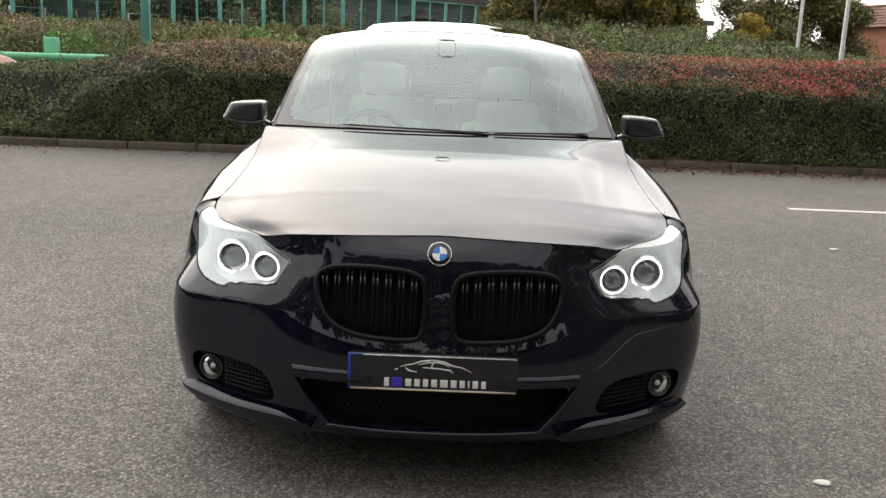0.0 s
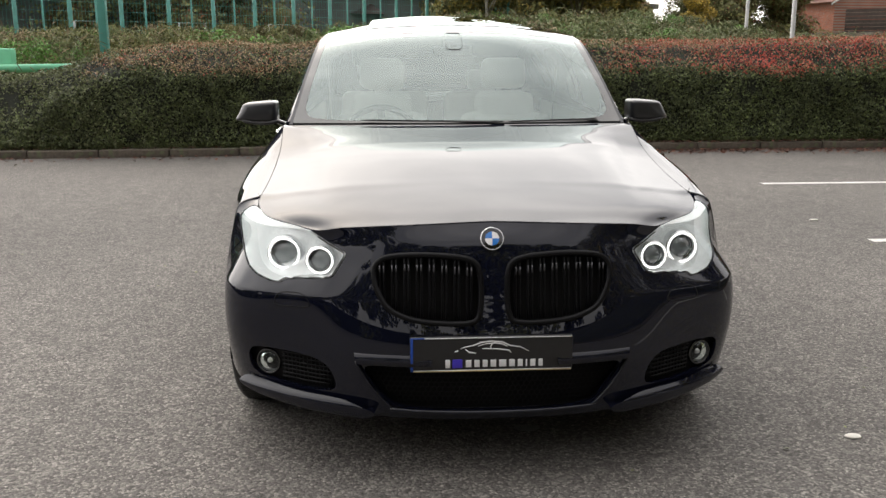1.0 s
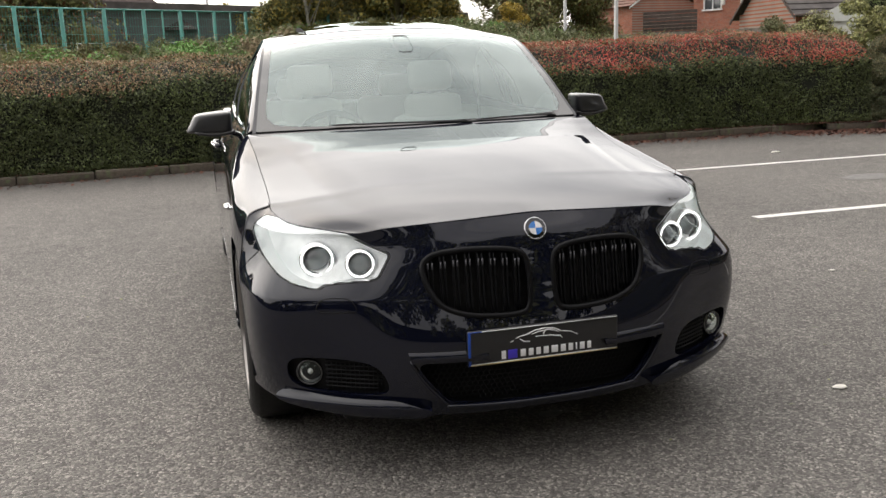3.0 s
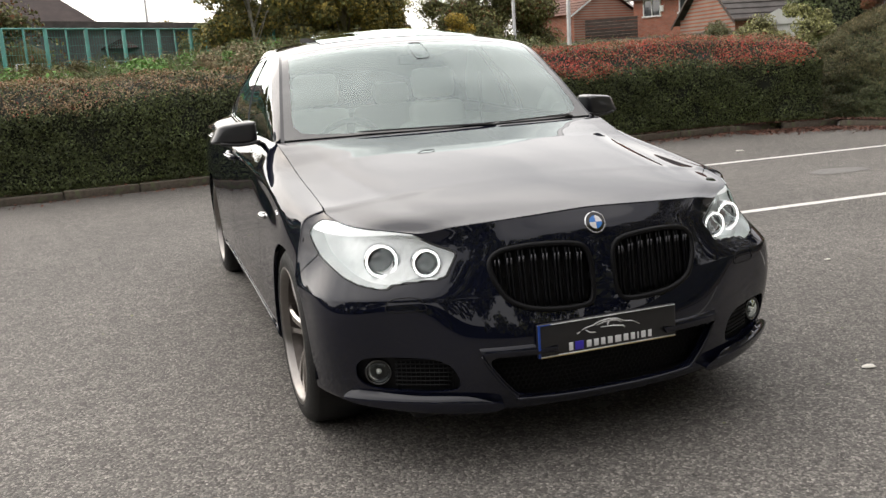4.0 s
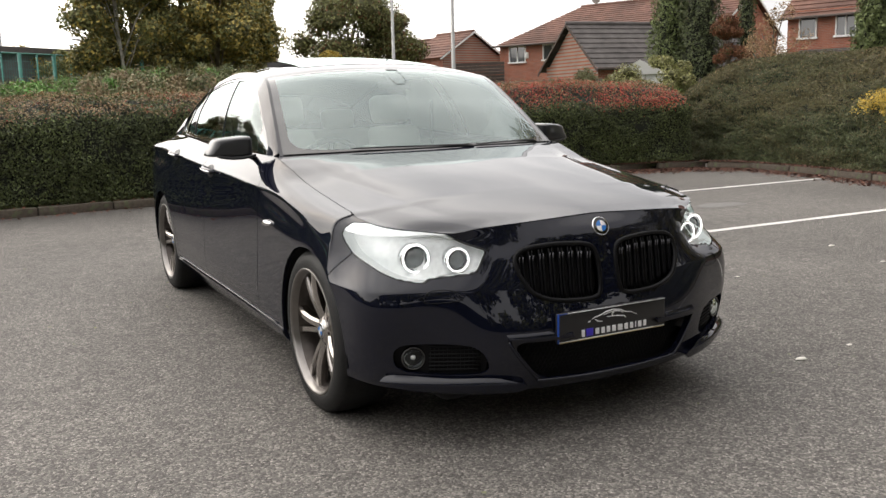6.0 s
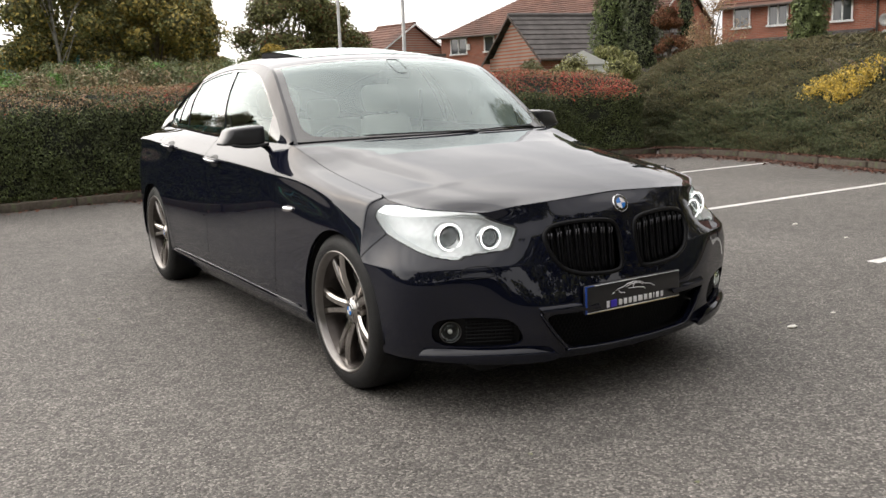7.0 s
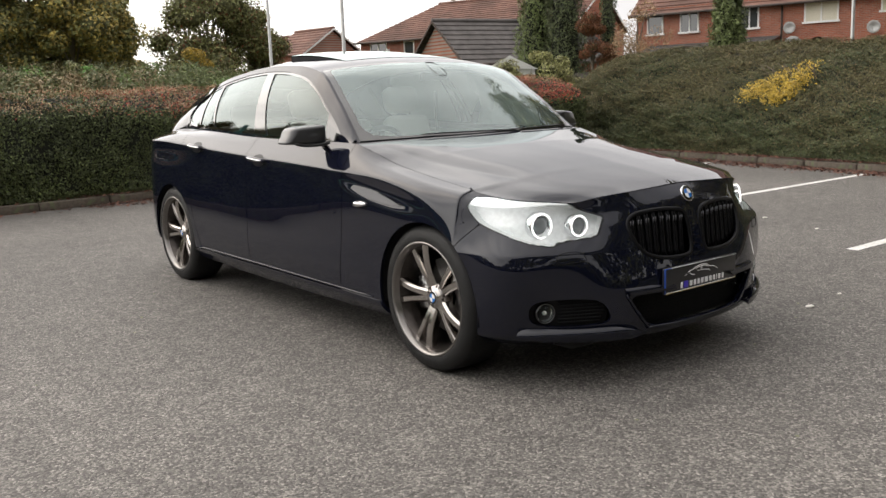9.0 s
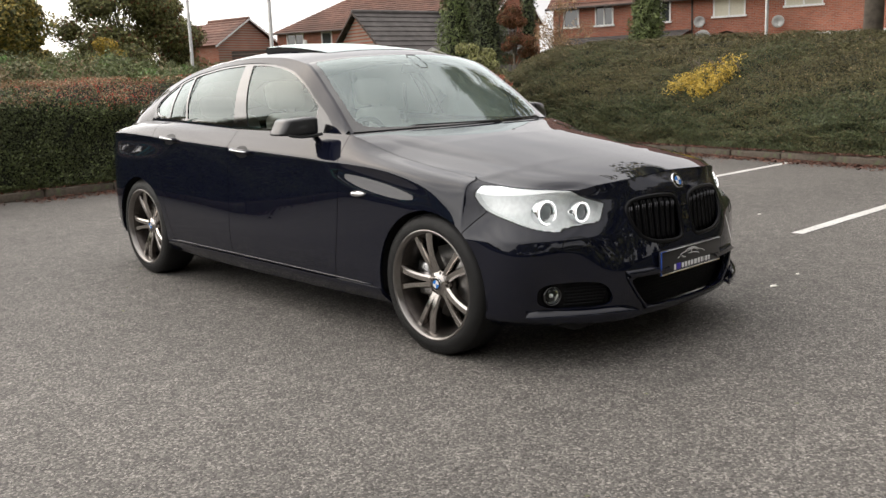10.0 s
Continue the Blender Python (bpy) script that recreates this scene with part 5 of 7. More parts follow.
# ---- leaves ----
def leaf_mesh(name, P, N, size, material, parent=None, seed=1, lean=0.7, aspect=0.55, label=""):
    """Small folded leaves at the points P, roughly facing along N."""
    rng = np.random.RandomState(seed)
    n = len(P)
    if n == 0:
        return None
    N = N + rng.normal(0, lean, (n, 3))
    N /= np.linalg.norm(N, axis=1, keepdims=True) + 1e-9
    T = np.cross(N, rng.normal(0, 1, (n, 3)))
    T /= np.linalg.norm(T, axis=1, keepdims=True) + 1e-9
    B = np.cross(N, T)
    s = (size * rng.uniform(0.6, 1.35, n))[:, None]
    tip, tail = P + T * s * 0.5, P - T * s * 0.5
    l = P + B * s * aspect * 0.5 + N * s * 0.12
    r = P - B * s * aspect * 0.5 + N * s * 0.12
    V = np.stack([tail, r, tip, l], 1).reshape(-1, 3)
    me = bpy.data.meshes.new(name)
    me.vertices.add(4 * n)
    me.vertices.foreach_set("co", V.astype(np.float32).ravel())
    me.loops.add(4 * n)
    me.loops.foreach_set("vertex_index", np.arange(4 * n, dtype=np.int32))
    me.polygons.add(n)
    me.polygons.foreach_set("loop_start", np.arange(0, 4 * n, 4, dtype=np.int32))
    me.materials.append(M[material])
    me.update(calc_edges=True)
    ob = new(name, me)
    ob.parent = parent
    tagged(ob, label, kind="stuff")
    return ob


def wave(a, b, sc, seed=0.0):
    """Smooth noise over two coordinates, about -1 to 1."""
    a, b = np.asarray(a, float) * sc, np.asarray(b, float) * sc
    return (np.sin(a * 1.0 + 1.3 * np.sin(b * 0.7 + seed)) + np.sin(b * 1.27 + 1.1 * np.sin(a * 0.83 + seed * 2.1)) + np.sin((a + b) * 0.71 + seed * 3.7)
            + 0.6 * np.sin(a * 2.3 - b * 1.9 + seed)) / 3.2


kb = curve(*KERB_BACK[:-1])
hedge_front = curve((-26, 0.40), (-8, 0.40), (-6, 0.32), (-5.2, 0.42), (-4.6, 0.80), (-3.9, 1.02), (-2.0, 1.10), (0, 1.17), (3, 1.06), (6, 1.06), (9.3, 1.12))
hedge_top = curve((-26, 0.95), (-8, 0.98), (-5.8, 0.99), (-5.0, 1.10), (-4.2, 1.38), (-3.2, 1.48), (-2.0, 1.44), (0, 1.49), (4, 1.49), (7, 1.56), (9.3, 1.50))


def hedge_at(x, t):
    """The hedge's skin: t 0 at the foot by the kerb, 1 at the foot behind."""
    y0 = kb(x) + 0.17
    f, h = hedge_front(x), hedge_top(x)
    k = np.array([0.0, 0.10, 0.36, 0.44, 0.55, 0.70, 0.82, 1.0])
    Y = np.stack([y0 + 0.02, y0 - 0.05, y0 + 0.02, y0 + 0.14, y0 + 0.55, y0 + 1.20, y0 + 1.75, y0 + 1.80])
    Z = np.stack([x * 0 + 0.06, x * 0 + 0.16, f - 0.06, f + 0.10, h - 0.07, h, h - 0.12, x * 0 + 0.1])
    i = np.clip(np.searchsorted(k, t) - 1, 0, 6)
    w = (t - k[i]) / (k[i + 1] - k[i])
    g = lambda A, j: np.take_along_axis(A, j[None], 0)[0]
    y, z = g(Y, i) * (1 - w) + g(Y, i + 1) * w, g(Z, i) * (1 - w) + g(Z, i + 1) * w
    y = y + 0.05 * wave(x, z * 2, 2.1, 1.0) * (z > 0.1)
    z = z + 0.035 * wave(x, y, 1.9, 2.0) * np.clip((z - 0.3) * 2, 0, 1)
    return np.stack([x, y, z], -1)


def skin_normals(fn, a, b, da=0.05, db=0.01):
    n = np.cross(fn(a + da, b) - fn(a - da, b), fn(a, np.clip(b + db, 0, 1)) - fn(a, np.clip(b - db, 0, 1)))
    return n / (np.linalg.norm(n, axis=1, keepdims=True) + 1e-9)


def make_hedge():
    x_end = 9.25
    h = thing("hedge", "clipped green hedge with bronze and red-berried top", "hedge")
    # a near-black inner skin paints the shade between the hedge's leaves
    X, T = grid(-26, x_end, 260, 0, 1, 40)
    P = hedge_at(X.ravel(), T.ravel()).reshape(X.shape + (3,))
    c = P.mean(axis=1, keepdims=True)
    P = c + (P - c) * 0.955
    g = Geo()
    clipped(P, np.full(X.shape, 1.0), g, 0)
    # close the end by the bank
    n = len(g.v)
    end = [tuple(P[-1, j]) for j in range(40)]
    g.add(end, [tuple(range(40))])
    part("core", g, "foliage_shade", h)
    rng = np.random.RandomState(5)
    n = 340000
    x = np.where(rng.rand(n) < 0.90, rng.uniform(-7.5, x_end, n), rng.uniform(-26, -7.5, n))
    t = rng.rand(n) ** 1.15 * 0.85
    P = hedge_at(x, t)
    N = skin_normals(hedge_at, x, t)
    P = P + N * (rng.uniform(-0.06, 0.04, n) + 0.035 * wave(P[:, 0] + P[:, 1], P[:, 2], 11.0, 9.0) + 0.035 * wave(P[:, 0], P[:, 2] + P[:, 1], 5.0, 1.7))[:, None]
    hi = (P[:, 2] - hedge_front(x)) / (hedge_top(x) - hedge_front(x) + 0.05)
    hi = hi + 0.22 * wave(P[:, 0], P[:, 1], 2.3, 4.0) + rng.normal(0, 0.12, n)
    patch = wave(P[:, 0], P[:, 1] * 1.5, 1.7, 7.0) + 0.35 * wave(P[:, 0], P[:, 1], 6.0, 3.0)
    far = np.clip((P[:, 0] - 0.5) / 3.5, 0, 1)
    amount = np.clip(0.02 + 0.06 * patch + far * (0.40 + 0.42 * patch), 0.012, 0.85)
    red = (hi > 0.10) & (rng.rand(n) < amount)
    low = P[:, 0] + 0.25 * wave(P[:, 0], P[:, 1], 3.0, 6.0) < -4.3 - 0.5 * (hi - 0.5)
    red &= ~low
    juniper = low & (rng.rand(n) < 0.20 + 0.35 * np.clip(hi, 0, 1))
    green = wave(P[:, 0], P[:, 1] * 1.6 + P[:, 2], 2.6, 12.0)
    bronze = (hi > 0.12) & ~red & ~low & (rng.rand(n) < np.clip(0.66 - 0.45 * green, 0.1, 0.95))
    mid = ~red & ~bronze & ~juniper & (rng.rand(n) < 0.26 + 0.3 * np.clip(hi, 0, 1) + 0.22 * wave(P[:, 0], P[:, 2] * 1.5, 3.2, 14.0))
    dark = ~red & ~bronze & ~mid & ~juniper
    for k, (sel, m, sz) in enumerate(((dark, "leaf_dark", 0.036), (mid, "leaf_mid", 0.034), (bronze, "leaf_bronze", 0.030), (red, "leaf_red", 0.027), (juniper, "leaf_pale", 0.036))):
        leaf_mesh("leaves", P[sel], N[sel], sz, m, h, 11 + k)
    # end face
    m = 9000
    tt = rng.rand(m) * 0.85
    e = hedge_at(np.full(m, x_end), tt)
    c = np.stack([np.full(m, x_end), np.full(m, float(kb(x_end)) + 1.05), np.full(m, 0.75)], 1)
    r = np.sqrt(rng.rand(m))[:, None]
    Q = c + (e - c) * r + np.stack([0.14 * (1 - r[:, 0] ** 4), 0 * tt, 0 * tt], 1)
    leaf_mesh("leaves", Q, np.tile([1.0, -0.2, 0.2], (m, 1)), 0.05, "leaf_dark", h, 21)
    return h


make_hedge()

# planted bank
ks_y = curve(*[(y, x) for x, y in reversed(KERB_SIDE)])
bank_h = curve((-16, 0.9), (-6, 1.2), (0, 1.50), (2.0, 1.68), (4, 1.84), (5.7, 1.93), (7.4, 1.99), (9.0, 2.0), (9.7, 1.93), (10.4, 1.78), (11.0, 1.54), (11.5, 1.22), (12.0, 0.75), (12.4, 0.1))


def bank_at(y, t):
    yk = np.minimum(y, 8.3)
    x0 = ks_y(yk) + 0.22 + 0.25 * np.clip(y - 8.3, 0, 9) ** 1.3 * 0.3
    h = bank_h(y)
    k = np.array([0.0, 0.05, 0.22, 0.34, 0.52, 0.66, 0.80, 1.0])
    w0 = 1 - 0.55 * np.clip((y - 6.0) / 3.5, 0, 1)
    X = np.stack([x0 + 0.02, x0 - 0.04, x0 + 0.06, x0 + 0.30 * w0, x0 + 1.00 * w0, x0 + 1.75 * w0, x0 + 2.8 * w0, x0 + 6.5])
    Z = np.stack([y * 0 + 0.06, y * 0 + 0.12, h * 0.30, h * 0.50, h * 0.80, h * 0.95, h, h * 0.96])
    i = np.clip(np.searchsorted(k, t) - 1, 0, 6)
    w = (t - k[i]) / (k[i + 1] - k[i])
    g = lambda A, j: np.take_along_axis(A, j[None], 0)[0]
    x, z = g(X, i) * (1 - w) + g(X, i + 1) * w, g(Z, i) * (1 - w) + g(Z, i + 1) * w
    x = x + 0.07 * wave(y, z * 2, 1.6, 5.0) * (z > 0.1)
    x = x + (0.050 * wave(y, z * 3.2, 3.4, 15.0) + 0.030 * wave(y * 1.3, z * 5, 5.2, 3.0)) * np.clip((z - 0.1) * 3, 0, 1)
    z = z + (0.045 * wave(x, y, 1.5, 6.0) + 0.030 * wave(x * 1.4, y, 4.1, 2.0)) * np.clip((z - 0.3) * 2, 0, 1)
    return np.stack([x, y, z], -1)


def make_bank():
    b = thing("planted_bank", "rounded bank covered in clipped olive-green shrubs", "shrub bank")
    # dark sheet under the leaves, coloured as the shade among them
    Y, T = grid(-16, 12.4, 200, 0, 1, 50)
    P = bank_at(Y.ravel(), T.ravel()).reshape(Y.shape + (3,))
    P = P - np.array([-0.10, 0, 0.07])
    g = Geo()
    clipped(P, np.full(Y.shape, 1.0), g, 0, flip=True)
    part("core", g, "foliage_shade", b)
    rng = np.random.RandomState(9)
    n = 420000
    y = np.where(rng.rand(n) < 0.92, rng.uniform(0.0, 12.2, n), rng.uniform(-16, 0, n))
    t = rng.rand(n) ** 1.1 * 0.84
    P = bank_at(y, t)
    N = -skin_normals(bank_at, y, t)
    P = P + N * (rng.uniform(-0.10, 0.03, n) + 0.05 * wave(P[:, 1], P[:, 2] * 3, 6.5, 4.0))[:, None]
    # leaves turn from dark to olive with height: the shaded foot, put into colour
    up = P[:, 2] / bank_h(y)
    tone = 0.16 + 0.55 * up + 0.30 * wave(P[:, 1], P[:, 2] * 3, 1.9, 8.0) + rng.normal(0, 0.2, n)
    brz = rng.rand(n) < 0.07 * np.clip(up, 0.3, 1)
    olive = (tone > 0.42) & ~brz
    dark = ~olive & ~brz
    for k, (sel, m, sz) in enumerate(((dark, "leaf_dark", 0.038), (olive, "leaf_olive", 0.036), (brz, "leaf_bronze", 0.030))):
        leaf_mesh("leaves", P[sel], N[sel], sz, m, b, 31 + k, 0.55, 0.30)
    # yellow-leaved shrub in it
    s = thing("yellow_shrub", "bright yellow autumn shrub growing out of the bank", "shrub")
    m = 7500
    w0 = rng.dirichlet((1.0, 1.1, 0.8), m)
    y = w0 @ np.array([6.45, 5.35, 5.60]) + rng.normal(0, 0.10, m)
    t = w0 @ np.array([0.345, 0.480, 0.325]) + rng.normal(0, 0.020, m)
    Q = bank_at(y, t)
    Nq = -skin_normals(bank_at, y, t)
    keep = rng.rand(m) < np.clip(0.75 + 0.8 * wave(Q[:, 1], Q[:, 2], 11.0, 2.0) + 0.4 * (t - 0.42) / 0.1, 0, 1)
    Q = Q + Nq * rng.uniform(-0.02, 0.13, m)[:, None]
    warm = rng.rand(m) < 0.3
    leaf_mesh("leaves", Q[keep & ~warm], Nq[keep & ~warm], 0.036, "leaf_yellow", s, 41)
    leaf_mesh("leaves", Q[keep & warm], Nq[keep & warm], 0.036, "leaf_gold", s, 42)
    g = Geo()
    for i in range(9):
        yy = 5.7 + random.uniform(-0.5, 0.5)
        a = bank_at(np.array([yy]), np.array([0.45]))[0]
        g.tube([a + (0.1, 0, -0.2), a + (-0.02, random.uniform(-.1, .1), 0.02), a + (-0.1, random.uniform(-.2, .2), 0.2)], [0.012, 0.009, 0.004], 5)
    part("twigs", g, "bark", s)
    return b


make_bank()


# ---- distance: fence, houses, trees ----
def brick_mat(name, brick, mortar, sc):
    m = bpy.data.materials.new(name)
    m.use_nodes = True
    nt = m.node_tree
    n, l = nt.nodes, nt.links
    b = n["Principled BSDF"]
    co = n.new("ShaderNodeTexCoord")
    mp = n.new("ShaderNodeMapping")
    mp.inputs["Rotation"].default_value = (math.pi / 2, 0, 0)
    t = n.new("ShaderNodeTexBrick")
    t.inputs["Scale"].default_value = sc
    t.inputs["Brick Width"].default_value, t.inputs["Row Height"].default_value, t.inputs["Mortar Size"].default_value = 0.225, 0.075, 0.008
    t.inputs["Color1"].default_value, t.inputs["Color2"].default_value, t.inputs["Mortar"].default_value = (*brick, 1), (*[c * 0.72 for c in brick], 1), (*mortar, 1)
    z = n.new("ShaderNodeTexNoise")
    z.inputs["Scale"].default_value = 1.3
    h = n.new("ShaderNodeHueSaturation")
    r = n.new("ShaderNodeMapRange")
    r.inputs[3].default_value, r.inputs[4].default_value = 0.7, 1.3
    l.new(co.outputs["Object"], mp.inputs[0])
    l.new(mp.outputs[0], t.inputs["Vector"])
    l.new(co.outputs["Object"], z.inputs["Vector"])
    l.new(z.outputs["Fac"], r.inputs[0])
    l.new(r.outputs[0], h.inputs["Value"])
    l.new(t.outputs["Color"], h.inputs["Color"])
    l.new(h.outputs[0], b.inputs["Base Color"])
    b.inputs["Roughness"].default_value = 0.9
    return m


M["brick"] = brick_mat("red_brick", (0.36, 0.115, 0.065), (0.30, 0.24, 0.20), 1.0)
M["tile_red"] = mat("roof_tile_red", (0.125, 0.062, 0.045), 0.85, vary=0.5, scale=3, island=0.22, big=0.3, big_scale=0.5)
M["tile_grey"] = mat("roof_tile_grey", (0.065, 0.058, 0.055), 0.85, vary=0.5, scale=3, island=0.25, big=0.3, big_scale=0.5)
M["tile_dark"] = mat("roof_tile_dark", (0.040, 0.028, 0.026), 0.9, vary=0.4, scale=3, big=0.3, big_scale=0.5)
M["leaf_scrub"] = mat("scrub_leaf", (0.135, 0.165, 0.065), 0.7, island=0.5)
M["leaf_fresh"] = mat("fresh_leaf", (0.12, 0.25, 0.05), 0.65, island=0.4)
M["dry_weed"] = mat("dry_weed", (0.27, 0.21, 0.13), 0.85, island=0.5)
M["fence_dark"] = mat("fence_dark", (0.075, 0.068, 0.06), 0.9, vary=0.4, scale=6, obj=0.25)
M["leaf_varie"] = mat("variegated_leaf", (0.26, 0.26, 0.10), 0.6, island=0.6)
M["crown_inner_shade"] = mat("crown_shade", (0.065, 0.066, 0.028), 0.95, vary=0.5, scale=3)
M["upvc"] = mat("white_frame", (0.78, 0.78, 0.76), 0.4, vary=-0.1, scale=6)
M["pane"] = mat("window_pane", (0.05, 0.055, 0.06), 0.06, 0.0, spec=0.9, coat=0.6)
M["curtain"] = mat("net_curtain", (0.55, 0.52, 0.42), 0.8, vary=0.15, scale=18)
M["timber"] = mat("dark_timber", (0.055, 0.042, 0.036), 0.85, vary=0.5, scale=5, obj=0.25)
M["fence_wood"] = mat("fence_wood", (0.15, 0.135, 0.115), 0.9, vary=0.4, scale=6, obj=0.2)
M["green_metal"] = mat("green_paint", (0.055, 0.215, 0.18), 0.5, vary=0.25, scale=4)
M["green_pale"] = mat("pale_green_paint", (0.16, 0.50, 0.30), 0.5, vary=0.15, scale=4)
M["pole_grey"] = mat("galvanised_pole", (0.42, 0.42, 0.41), 0.5, 0.4, vary=-0.2, scale=5)
M["stone"] = mat("pink_stone", (0.36, 0.24, 0.19), 0.85, vary=0.3, scale=10, bump=0.5, bump_scale=30)
M["shed_wall"] = mat("dark_cladding", (0.10, 0.112, 0.112), 0.8, vary=0.25, scale=2, big=0.2, big_scale=0.3)
M["canvas"] = mat("white_canvas", (0.72, 0.72, 0.70), 0.7, vary=-0.1, scale=2)
M["lamp_head"] = mat("lamp_head", (0.20, 0.20, 0.21), 0.5, 0.3)

# ground behind the planting
part_g = Geo()
X, Y = grid(-120, 160, 80, 11.2, 140, 60)
Z = 0.08 + 0 * X - 1.1 * np.clip((Y - 22) / 25, 0, 1)
clipped(np.stack([X, Y, np.maximum(Z, 0.03)], -1), np.full(X.shape, 1.0), part_g, 0)
X, Y = grid(11.5, 160, 50, -60, 11.2, 40)
clipped(np.stack([X, Y, 0.06 + 0 * X], -1), np.full(X.shape, 1.0), part_g, 0)
tagged(part("rough_grass", part_g, "grass"), "rough autumn grass behind the hedge", "grass", kind="structure")


def place(az, dist, eye=(-3.73, -2.25)):
    """A point at a bearing (degrees clockwise from +y) and distance from a spot in the car park."""
    a = radians(az)
    return Vector((eye[0] + dist * math.sin(a), eye[1] + dist * math.cos(a), 0))


def window_unit(parent, face, u, z, w, h, lights=2, curtain=False):
    """A white framed window set in a wall. face: matrix with x along the wall, y into it."""
    g = Geo()
    t = 0.07
    g.box((u - w / 2, -0.05, z), (u - w / 2 + t, 0.06, z + h)).box((u + w / 2 - t, -0.05, z), (u + w / 2, 0.06, z + h))
    g.box((u - w / 2 + t, -0.05, z + h - t), (u + w / 2 - t, 0.06, z + h)).box((u - w / 2 - 0.06, -0.11, z - 0.02), (u + w / 2 + 0.06, 0.06, z + t))
    for k in range(1, lights):
        c = u - w / 2 + w * k / lights
        g.box((c - 0.03, -0.045, z + t), (c + 0.03, 0.05, z + h - t))
    fr = part("window", g.moved(face), "upvc", parent, smooth=False)
    part("pane", Geo().box((u - w / 2 + t, 0.0, z + t), (u + w / 2 - t, 0.02, z + h - t)).moved(face), "curtain" if curtain else "pane", fr, smooth=False)


def tiled_slope(name, parent, a, b, c, d, material, course=0.34):
    """A roof plane between eave a-b and ridge d-c, laid in overlapping courses."""
    a, b, c, d = (Vector(p) for p in (a, b, c, d))
    n = (b - a).cross(d - a).normalized()
    if n.z < 0:
        n = -n
    rows = max(3, int((d - a).length / course))
    cols = max(2, int((b - a).length / 0.9))
    prof = []
    for i in range(rows):
        prof += [(i / rows, 0.05), ((i + 0.96) / rows, 0.012)]
    g = Geo()
    v = []
    for t, up in prof:
        for j in range(cols + 1):
            s = j / cols
            v.append((a + (b - a) * s) * (1 - t) + (d + (c - d) * s) * t + n * up)
    w = cols + 1
    g.add(v, [(i * w + j, i * w + j + 1, (i + 1) * w + j + 1, (i + 1) * w + j) for i in range(len(prof) - 1) for j in range(cols)])
    return part(name, g, material, parent, smooth=False)


def holed_wall(length, height, thick, holes):
    """One wall with openings through it: holes as (x0, x1, z0, z1)."""
    xs = sorted({0.0, length, *[h[0] for h in holes], *[h[1] for h in holes]})
    zs = sorted({0.0, height, *[h[2] for h in holes], *[h[3] for h in holes]})
    nx, nz = len(xs), len(zs)
    v = [(x, y, z) for y in (0.0, thick) for z in zs for x in xs]

    def at(i, k, s):
        return s * nx * nz + k * nx + i

    def solid(i, k):
        if not (0 <= i < nx - 1 and 0 <= k < nz - 1):
            return False
        cx, cz = (xs[i] + xs[i + 1]) / 2, (zs[k] + zs[k + 1]) / 2
        return not any(h[0] < cx < h[1] and h[2] < cz < h[3] for h in holes)
    f = []
    for i in range(nx - 1):
        for k in range(nz - 1):
            if not solid(i, k):
                continue
            f.append((at(i, k, 0), at(i + 1, k, 0), at(i + 1, k + 1, 0), at(i, k + 1, 0)))
            f.append((at(i, k + 1, 1), at(i + 1, k + 1, 1), at(i + 1, k, 1), at(i, k, 1)))
            for di, dk, p, q in ((-1, 0, (i, k), (i, k + 1)), (1, 0, (i + 1, k + 1), (i + 1, k)), (0, -1, (i + 1, k), (i, k)), (0, 1, (i, k + 1), (i + 1, k + 1))):
                if not solid(i + di, k + dk):
                    f.append((at(*p, 0), at(*q, 0), at(*q, 1), at(*p, 1)))
    return Geo().add(v, f)


